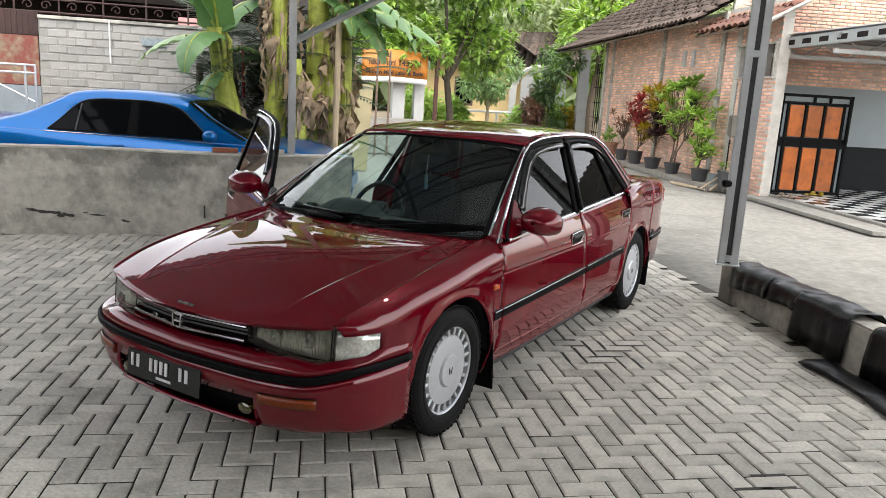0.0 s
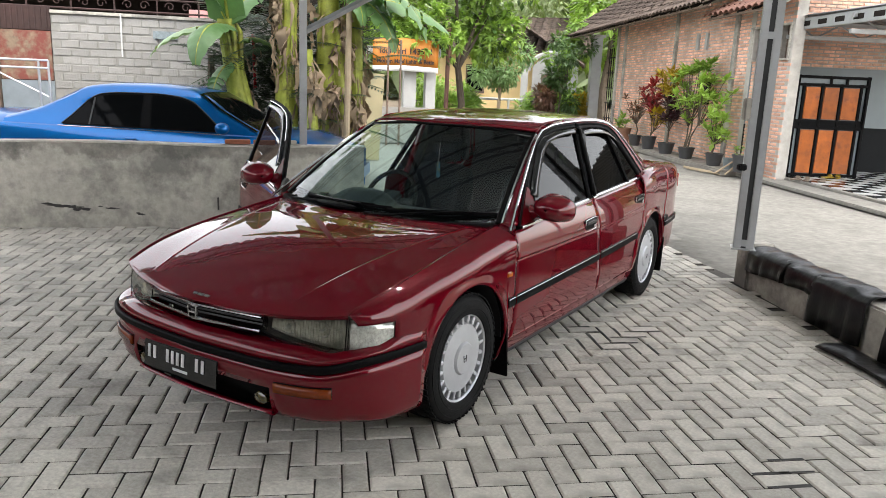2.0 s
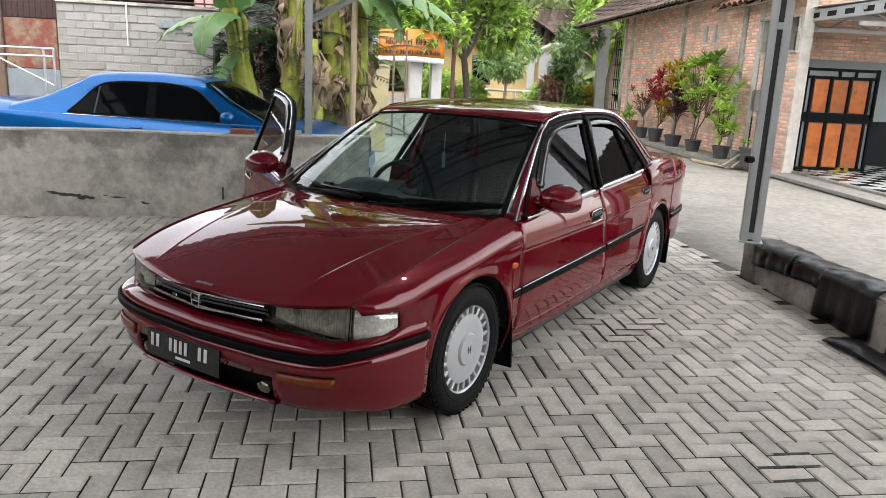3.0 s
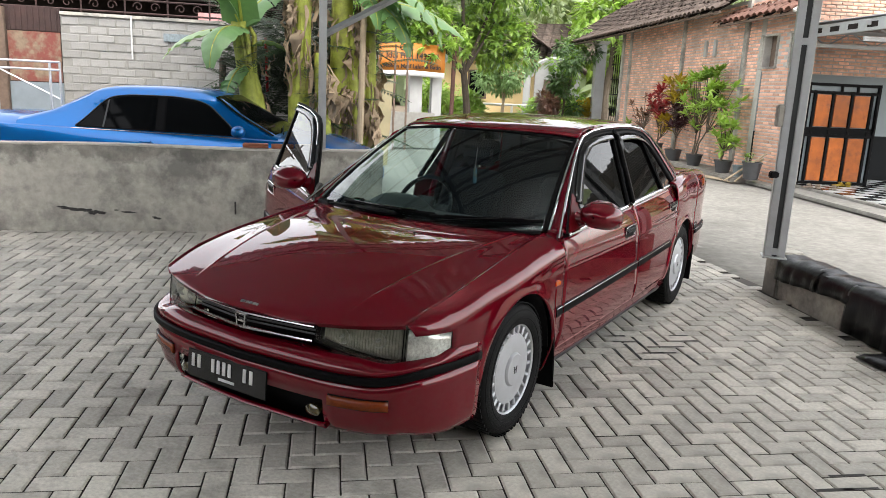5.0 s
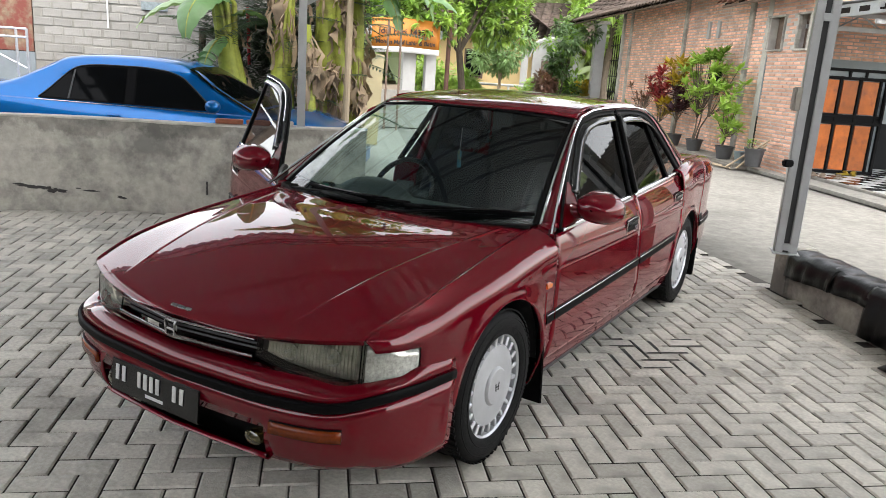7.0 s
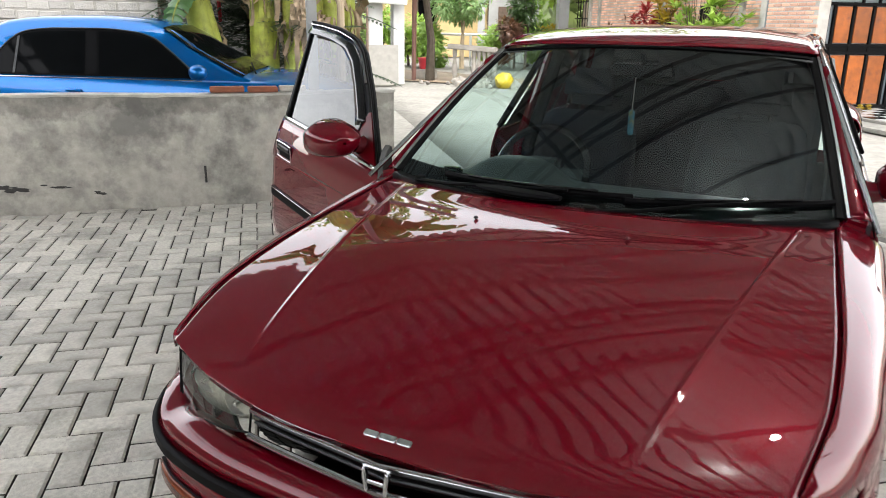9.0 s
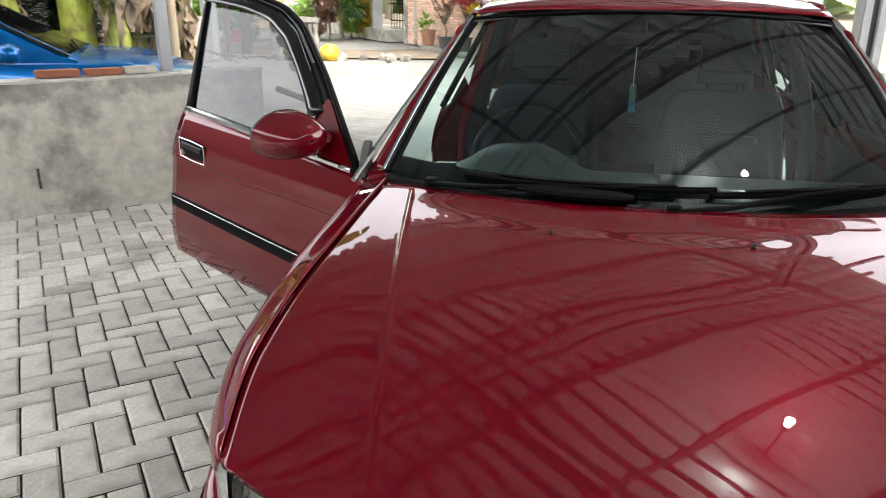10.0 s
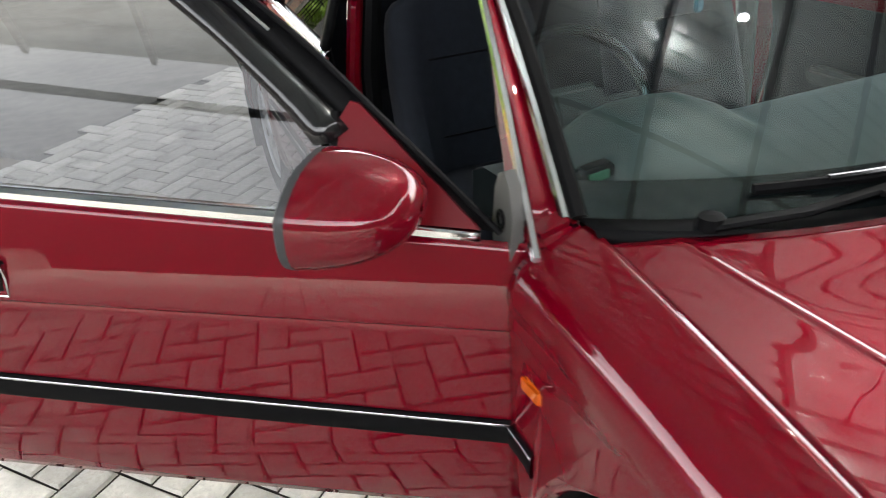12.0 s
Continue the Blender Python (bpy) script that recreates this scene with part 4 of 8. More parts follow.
def build_front_door(car, s, opened=0.0):
    yf = lambda z: 0.445
    yr = lambda z: 1.655 - 0.20 * (z - 0.2)
    door = door_panel("front_door", car, s, yf, yr)
    door["label"] = "open front door with tinted glass" if opened else "closed front door with tinted glass"
    side_strip(door, s, 0.450, 1.585)
    belt_trim(door, s, 0.53, 1.512)
    handle(door, s, 1.405, 0.738)
    # black window frame: over the glass and down the rear pillar
    outer, inner = along(FRONT_OUT, 26), along(FRONT_IN, 26)
    rear_o, rear_i = along([(1.672, 1.311), (1.528, 0.882)], 12), along([(1.640, 1.271), (1.485, 0.880)], 12)
    frame_ob = sheets("window_frame", [band_between(outer, inner, 0.004, 0.004, s), band_between(rear_o, rear_i, 0.004, 0.004, s)], M_BLACK, door, 0.022, "black window frame", flip=s > 0)
    # bright edge round the frame
    if opened:
        bar("frame_chrome", [on_glass(0.62 * a[0] + 0.38 * b[0], 0.62 * a[1] + 0.38 * b[1], 0.010, s) for a, b in zip(outer[8:], inner[8:])], 0.0065, M_CHROME, frame_ob, 6, 0.6, label="bright strip on the frame")
    bar("edge_seal", [on_glass(y, z, 0.006, s) for y, z in along(FRONT_OUT, 26)], 0.005, M_BLACK, frame_ob, 6)
    lower = [(y, float(car_belt(y)) + 0.004) for y in np.linspace(0.67, 1.487, 26)]
    upper = along([(0.68, 0.882)] + FRONT_IN[1:], 26)
    rows = []
    for f in np.linspace(0, 1, 12):
        rows.append([on_glass(a[0] + (b[0] - a[0]) * f, a[1] + (b[1] - a[1]) * f, -0.006, s) for a, b in zip(lower, upper)])
    pane = sheets("door_window", [rows], M_DOORGLASS if opened else M_TINT, door, 0.0, "tinted window glass", flip=s < 0)
    pane.visible_shadow = False
    # sail panel in front of the glass
    bm = bmesh.new()
    q = [(0.53, 0.850), (0.745, 0.858), (0.755, 0.985), (0.735, 1.015), (0.72, 1.012)]
    vs = [bm.verts.new(on_glass(y, z, 0.010, s)) for y, z in q]
    bm.faces.new(vs if s > 0 else vs[::-1])
    ex = bmesh.ops.extrude_face_region(bm, geom=bm.faces[:])
    for v in [g for g in ex["geom"] if isinstance(g, bmesh.types.BMVert)]:
        v.co.x -= s * 0.025
    part("sail_panel", bm, M_REDPLASTIC, door, "wine red corner panel", sharp=20)
    bar("division_bar", [on_glass(0.757, 0.862, 0.006, s), on_glass(0.757, 1.0, 0.006, s)], 0.008, M_BLACK, door, 6)
    mirror(door, s)
    # dark rain visor along the top of the glass
    top = along([(0.735, 0.965), (0.775, 1.005)] + FRONT_IN[1:], 30)
    low = along([(0.800, 0.955), (0.855, 1.010), (0.95, 1.088), (1.07, 1.166), (1.20, 1.218), (1.36, 1.240), (1.50, 1.248), (1.625, 1.250)], 30)
    sheets("rain_visor", [[[on_glass(y, z + 0.012, 0.008, s) for y, z in top], [on_glass(0.6 * a[0] + 0.4 * b[0], 0.6 * a[1] + 0.4 * b[1], 0.018, s) for a, b in zip(top, low)], [on_glass(0.25 * a[0] + 0.75 * b[0], 0.25 * a[1] + 0.75 * b[1], 0.022, s) for a, b in zip(top, low)]]], M_GLOSSBLACK, door, 0.003, "smoked plastic rain visor", flip=s < 0)
    # inner trim and door edge
    cols = [[(s * (float(side_x(y, z)) - 0.055), y, z) for z in np.linspace(0.24, 0.84, 8)] for y in np.linspace(0.47, 1.53, 10)]
    trim = sheets("inner_trim", [cols], M_SEAT, door, 0.01, "dark cloth inner trim", flip=s > 0)
    box_part("armrest", (s * 0.735, 1.12, 0.62), (0.06, 0.42, 0.055), M_DARKGREY, trim, (0, 0, 0), 0.015)
    for a, b in (((0.445, 0.447), (0.205, 0.84)), ):
        sheets("door_edge", [[[on_side(yf(z), z, -d, s) for z in np.linspace(0.276, 0.835, 12)] for d in (0.004, 0.055)], [[on_side(yr(z), z, -d, s) for z in np.linspace(0.276, 0.87, 12)] for d in (0.004, 0.055)],
                             [[on_side(y, 0.274, -d, s) for y in np.linspace(0.445, 1.655, 12)] for d in (0.0, 0.055)]], M_PAINT, door, 0.003)
    if not opened:
        box_part("hinge_strap", (s * 0.775, 0.46, 0.80), (0.012, 0.06, 0.11), M_DARKGREY, door, (0, 0, 0), 0.004, "grey hinge cover")
    if opened:
        hinge = Matrix.Translation((s * 0.800, 0.462, 0.45))
        door.matrix_basis = hinge @ Matrix.Rotation(radians(-opened * s), 4, "Z") @ Matrix.Rotation(radians(DOOR_RISE), 4, "X") @ hinge.inverted()
    return door


REAR_OUT = [(1.690, 1.311), (1.90, 1.312), (2.10, 1.303), (2.24, 1.283), (2.34, 1.235), (2.45, 1.12), (2.60, 0.925)]
REAR_IN = [(1.715, 1.271), (1.90, 1.273), (2.08, 1.266), (2.20, 1.246), (2.29, 1.205), (2.39, 1.10), (2.525, 0.925)]


def build_rear_door(car, s):
    yf = lambda z: 1.661 - 0.20 * (z - 0.2)
    yr = lambda z: 2.47 + 0.11 * max(z - 0.68, 0) / 0.23 if z > 0.68 else 2.47
    door = door_panel("rear_door", car, s, yf, lambda z: np.float64(yr(float(z))), arch=R_AXLE)
    side_strip(door, s, 1.612, 2.352)
    belt_trim(door, s, 1.535, 2.585)
    handle(door, s, 2.372, 0.775)
    outer, inner = along(REAR_OUT, 26), along(REAR_IN, 26)
    front_o, front_i = along([(1.690, 1.311), (1.540, 0.884)], 12), along([(1.715, 1.271), (1.575, 0.890)], 12)
    fr = sheets("window_frame", [band_between(outer, inner, 0.004, 0.004, s), band_between(front_o, front_i, 0.004, 0.004, s)], M_BLACK, door, 0.022, "black window frame", flip=s > 0)
    bar("edge_seal", [on_glass(y, z, 0.006, s) for y, z in along(REAR_OUT, 26)], 0.005, M_BLACK, fr, 6)
    lower = [(y, float(car_belt(y)) + 0.004) for y in np.linspace(1.575, 2.522, 26)]
    rows = [[on_glass(a[0] + (b[0] - a[0]) * f, a[1] + (b[1] - a[1]) * f, -0.006, s) for a, b in zip(lower, along(REAR_IN, 26))] for f in np.linspace(0, 1, 12)]
    pane = sheets("door_window", [rows], M_TINT, door, 0.0, "dark tinted window glass", flip=s < 0)
    pane.visible_shadow = False
    bar("division_bar", [on_glass(2.245, 0.91, 0.002, s), on_glass(2.175, 1.255, 0.002, s)], 0.012, M_BLACK, door, 6)
    top = along([(1.72, 1.262)] + REAR_IN[1:5], 20)
    low = along([(1.705, 1.239), (1.90, 1.240), (2.07, 1.233), (2.18, 1.212), (2.275, 1.168)], 20)
    sheets("rain_visor", [[[on_glass(y, z + 0.012, 0.008, s) for y, z in top], [on_glass(0.6 * a[0] + 0.4 * b[0], 0.6 * a[1] + 0.4 * b[1], 0.018, s) for a, b in zip(top, low)], [on_glass(0.25 * a[0] + 0.75 * b[0], 0.25 * a[1] + 0.75 * b[1], 0.022, s) for a, b in zip(top, low)]]], M_GLOSSBLACK, door, 0.003, "smoked plastic rain visor", flip=s < 0)
    return door


RAIL = [(0.395, 0.850), (0.62, 1.00), (0.86, 1.152), (1.02, 1.245), (1.15, 1.298), (1.32, 1.324), (1.50, 1.334), (1.80, 1.340), (2.05, 1.335), (2.24, 1.318), (2.38, 1.262), (2.50, 1.15), (2.66, 0.965)]


def screen_point(u, v):
    """Windscreen surface: u from -1 to 1 across, v from the bottom to the top."""
    b = np.array((u * 0.702, 0.235 + 0.205 * abs(u)**2.2, 0.848 + 0.012 * abs(u)**2))
    t = np.array((u * 0.562, 0.985 + 0.098 * abs(u)**2, 1.292 - 0.028 * abs(u)**2))
    p = b + (t - b) * v
    n = np.array((0, -0.5, 0.86))
    return p + n * (0.022 * 4 * v * (1 - v))


def build_glasshouse(car):
    thing_roof(car)
    ws = sheets("windscreen", [[[screen_point(u, v) for u in np.linspace(-1, 1, 41)] for v in np.linspace(0.0, 1, 21)]], M_GLASS, car, 0, "clear windscreen with a black border")
    ws.visible_shadow = False
    # black printed border and seal
    for pts in ([screen_point(-1, v) for v in np.linspace(0, 1, 20)], [screen_point(1, v) for v in np.linspace(0, 1, 20)]):
        bar("screen_seal", [tuple(p) for p in pts], 0.014, M_BLACK, ws, 6, 0.5)
    bar("screen_seal", [tuple(screen_point(u, 1)) for u in np.linspace(-1, 1, 30)], 0.011, M_BLACK, ws, 6, 0.6)
    sheets("black_border", [[[screen_point(u, v) - np.array((0, -0.004, 0.004)) for u in np.linspace(-0.99, 0.99, 41)] for v in (0.0, 0.05, 0.085)]], M_GLOSSBLACK, ws, 0)
    for s in (-1, 1):
        bm = add_box(bmesh.new(), (s * 0.742, 0.462, 0.838), (0.085, 0.085, 0.048), (8, s * 14, 0), 0.018, 3)
        part("pillar_foot", bm, M_PAINT, car)
        bar("pillar_chrome", [tuple(screen_point(s * 1.028, v) + np.array((0, 0.0, 0.004))) for v in np.linspace(-0.01, 1.0, 20)], 0.008, M_CHROME, ws, 6)
    return ws


def thing_roof(car):
    # roof skin
    rail = pchip([p[0] for p in RAIL], [p[1] for p in RAIL])
    ys = np.linspace(0, 1, 40)
    rows = []
    for t in ys:
        row = []
        for u in np.linspace(-1, 1, 41):
            y0 = 0.985 + 0.100 * abs(u)**2 + 0.012
            y1 = 2.42 - 0.10 * abs(u)**2
            y = y0 + (y1 - y0) * t
            xe = float(glass_x(rail(max(y, 1.1)))) + 0.004
            zc = float(pchip([0.98, 1.15, 1.45, 1.8, 2.15, 2.45], [1.296, 1.337, 1.367, 1.374, 1.362, 1.318])(y))
            ze = float(rail(y)) + 0.002
            row.append((u * xe, y, zc + (ze - zc) * abs(u)**3.2))
        rows.append(row)
    roof = sheets("roof", [rows], M_PAINT, car, 0.006, "wine red roof")
    for s in (-1, 1):
        # pillar and rail between the screen, roof and doors
        o = along(RAIL[:7], 40)
        inner = []
        for y, z in o:
            v = np.clip((z - 0.85) / 0.437, 0, 1)
            p = screen_point(s * 1.03, v) if y < 1.14 else np.array(on_glass(y, z + 0.004, 0.0, s))
            inner.append(tuple(p))
        door_side = [on_glass(float(np.interp(z, [q[1] for q in FRONT_OUT], [q[0] for q in FRONT_OUT])) - 0.01 if z < 1.30 else y, min(z, 1.314), 0.002, s) for y, z in o]
        mid = [tuple((np.array(a) + np.array(b)) / 2 + np.array((s * 0.012, -0.004, 0.006))) for a, b in zip(inner, door_side)]
        sheets("front_pillar", [[inner, mid, door_side]], M_PAINT, roof, 0.006, flip=s > 0)
        rail_pts = [on_glass(y, z - 0.012, 0.008, s) for y, z in along(RAIL, 70)]
        bar("drip_moulding", rail_pts, 0.008, M_CHROME, roof, 6, label="bright drip moulding")
        top = [on_glass(y, z, 0.002, s) for y, z in along(RAIL[6:], 40)]
        low = [on_glass(float(a), float(b), 0.001, s) for a, b in along([(1.5, 1.312), (1.69, 1.314)] + REAR_OUT[1:] , 40)]
        sheets("roof_rail", [[top, low]], M_PAINT, roof, 0.006, flip=s < 0)
        # rear pillar to the deck
        a = along([(2.24, 1.318), (2.38, 1.262), (2.50, 1.15), (2.66, 0.965)], 16)
        pts_o = [on_glass(y, z, 0.002, s) for y, z in a]
        pts_i = [(s * (0.50 + 0.10 * (1.318 - z) / 0.353), y + 0.17 + 0.32 * (1.318 - z), z + 0.004 + 0.02 * (1.318 - z)) for y, z in a]
        mid = [tuple((np.array(p) + np.array(q)) / 2 + np.array((s * 0.03, 0.0, 0.022)) * (0.15 + 2.4 * (1.318 - p[2]))) for p, q in zip(pts_o, pts_i)]
        sheets("rear_pillar", [[pts_o, mid, pts_i]], M_PAINT, roof, 0.006, flip=s < 0)
        sheets("pillar_lining", [[[(p[0] - s * 0.035, p[1] - 0.03, p[2] - 0.02) for p in g] for g in (pts_o, mid, pts_i)]], M_DARKGREY, roof, 0)
    rg = [[(u * (0.50 + 0.10 * v), 2.44 + 0.40 * v - 0.02 * u * u + 0.06 * (1 - u * u) * v, 1.318 - 0.35 * v + 0.02 * math.sin(math.pi * v)) for u in np.linspace(-1, 1, 17)] for v in np.linspace(0, 1, 10)]
    pane = sheets("rear_window", [rg], M_TINT, car, 0, "tinted rear window")
    pane.visible_shadow = False
    return roof


def build_tail(car):
    deck_z = pchip([2.45, 2.66, 2.9, 3.3, 3.6, 3.70], [0.925, 0.962, 0.972, 0.962, 0.945, 0.925])
    for s in (-1, 1):
        def column(y, low):
            zt = float(deck_z(y))
            xe = float(np.interp(y, [2.45, 2.66, 3.0, 3.70], [0.745, 0.735, 0.70, 0.62]))
            za = max(low + 0.004, zt - 0.17)
            lower_pts = [(float(side_x(y, min(z, 0.70))) - (0.006 if y < 2.476 + 0.478 * max(z - 0.68, 0) - 0.001 else 0.0), y, z) for z in np.linspace(low, za, 14)]
            x0 = lower_pts[-1][0]
            return lower_pts + [tuple(p) for p in bezier((x0, y, za), (x0, y, zt - 0.06), (x0 - 0.01, y, zt), (xe, y, zt), 12)[1:]]
        a = [column(y, 0.69) for y in np.linspace(2.477, 2.50, 2)]
        b = [column(y, arch_low(y, R_AXLE, 0.307)) for y in [2.476, 2.50] + [q for q in arch_columns(R_AXLE) if q > 2.51]]
        c = [column(y, 0.50) for y in np.linspace(3.066, 3.70, 14)]
        q = sheets("rear_quarter", [flipx(g, s) for g in (b, c)], M_PAINT, car, 0.006, flip=s < 0)
        pts = [(s * (float(side_x(y, 0.6)) - 0.001), y, arch_low(y, R_AXLE, 0.307) + 0.004) for y in arch_columns(R_AXLE)[1:-1]]
        bar("arch_lip", pts, 0.006, M_PAINT, q, 6)
        sheets("wheel_liner", [[[(s * (float(side_x(y, 0.6)) - 0.012 - d), y, max(arch_low(y, R_AXLE, 0.307), 0.25) + 0.006) for y in arch_columns(R_AXLE)] for d in (0.0, 0.3)]], M_BLACK, q, 0.004)
        box_part("mud_flap", (s * 0.742, 3.088, 0.26), (0.16, 0.012, 0.28), M_BLACK, q, (-4, 0, 0), 0.004)
        side_strip(q, s, 3.07, 3.20)
        box_part("tail_lamp", (s * 0.60, 3.685, 0.80), (0.26, 0.10, 0.15), material("tail_red", (0.3, 0.01, 0.01), rough=0.15, coat=1) if s < 0 else bpy.data.materials["tail_red"], q, (0, 0, -s * 14), 0.02)
        # rocker
        sill = sheets("sill", [[[on_side(y, z, o, s) for y in np.linspace(0.36, 2.36, 20)] for z, o in ((0.288, -0.012), (0.262, -0.002), (0.225, 0.004), (0.205, 0.004), (0.185, 0.004), (0.165, -0.03))]], M_PAINT, car, 0.004, "wine red sill with a black edge", flip=s < 0)
        sheets("sill_edge", [[[on_side(y, z, 0.009, s) for y in np.linspace(0.37, 2.35, 20)] for z in (0.205, 0.172)]], M_DARKGREY, sill, 0.003, flip=s < 0)
    rows = [[(u * 0.70 * (1 - 0.11 * smooth(2.95, 3.7, y)), y, float(deck_z(y)) + 0.014 * (1 - u * u)) for u in np.linspace(-1, 1, 15)] for y in np.linspace(2.80, 3.70, 18)]
    lid = sheets("boot_lid", [rows], M_PAINT, car, 0.006)
    sheets("boot_panel", [[[(x, 3.705 - 0.10 * abs(x)**2, z) for x in np.linspace(-0.62, 0.62, 9)] for z in (0.93, 0.72, 0.5)]], M_PAINT, lid, 0.006)
    # rear bumper wrapped round the tail
    tail = list(bezier((0.0, 3.775, 0), (0.62, 3.775, 0), (0.735, 3.72, 0), (0.772, 3.50, 0), 16)[:-1]) + list(bezier((0.772, 3.50, 0), (0.785, 3.40, 0), (0.803, 3.25, 0), (0.808, 3.072, 0), 8))
    half = [(float(q[0]), float(q[1])) for q in tail]
    plan = [(-a, b) for a, b in half[:0:-1]] + half

    def tail_ring(z, inset):
        return [(a * (1 - inset / 0.8), b - inset * float(smooth(3.3, 3.7, b)), z) for a, b in plan]
    rb = sheets("rear_bumper", [[tail_ring(z, o) for z, o in ((0.60, 0.03), (0.59, 0.008), (0.53, 0.0), (0.46, 0.0), (0.36, 0.004), (0.28, 0.015), (0.245, 0.04))]], M_PAINT, car, 0.005, "wine red rear bumper with a black strip")
    sheets("bumper_strip", [[tail_ring(z, o) for z, o in ((0.535, 0.0), (0.530, -0.012), (0.490, -0.012), (0.485, 0.0))]], M_BLACK, rb, 0.002)
    sheets("bright_line", [[tail_ring(z, -0.0135) for z in (0.528, 0.522)]], M_CHROME, rb, 0.001)
    an = bar("aerial_base", [(0.655, 2.86, 0.965), (0.655, 2.86, 0.985)], 0.012, M_CHROME, car, 10, label="short chrome aerial base")
    bar("aerial_rod", [(0.655, 2.86, 0.983), (0.657, 2.862, 1.02)], 0.004, M_CHROME, an, 6)


def build_seat(car, x):
    seat = box_part("front_seat", (x, 1.28, 0.42), (0.50, 0.52, 0.17), M_SEAT, car, (4, 0, 0), 0.06, "dark blue velour seat", 4)
    tilt = radians(17)
    up, fore = Vector((0, math.sin(tilt), math.cos(tilt))), Vector((0, -math.cos(tilt), math.sin(tilt)))
    foot = Vector((x, 1.475, 0.40))
    rows = []
    for h, k in ((0.0, 0.80), (0.006, 0.93), (0.03, 1.0), (0.12, 1.0), (0.24, 1.0), (0.36, 0.985), (0.46, 0.95), (0.53, 0.905), (0.57, 0.85), (0.592, 0.76), (0.602, 0.60), (0.604, 0.30)):
        side = 0.052 * float(smooth(0.0, 0.1, h)) * (1 - 0.75 * float(smooth(0.30, 0.58, h)))
        row = []
        for w in np.linspace(0, 2 * math.pi, 49):
            c, d = math.cos(w), math.sin(w)
            u, v = math.copysign(abs(c)**0.55, c), math.copysign(abs(d)**0.55, d)
            front = (0.062 + side * float(smooth(0.48, 0.80, abs(u))) - 0.014 * float(smooth(0.16, 0.30, h) * (1 - smooth(0.30, 0.42, h)))) if v > 0 else 0.070
            row.append(tuple(foot + up * h + Vector((0.245 * k * u, 0, 0)) + fore * (front * min(k, 1.0) * v)))
        rows.append(row)
    back = outward(sheets("seat_back", [rows], M_SEAT, seat, 0))
    for h, half in ((0.20, 0.13), (0.42, 0.15)):
        q = foot + up * h + fore * 0.060
        bar("seat_seam", [tuple(q + Vector((e * half, 0, 0))) for e in (-1, -0.4, 0.4, 1)], 0.003, M_BLACK, back, 5)
    box_part("headrest", (x, 1.690, 1.088), (0.28, 0.11, 0.17), M_SEAT, seat, (-14, 0, 0), 0.045, "", 4)
    for e in (-0.06, 0.06):
        bar("headrest_post", [(x + e, 1.68, 1.02), (x + e, 1.645, 0.94)], 0.006, M_BLACK, seat)


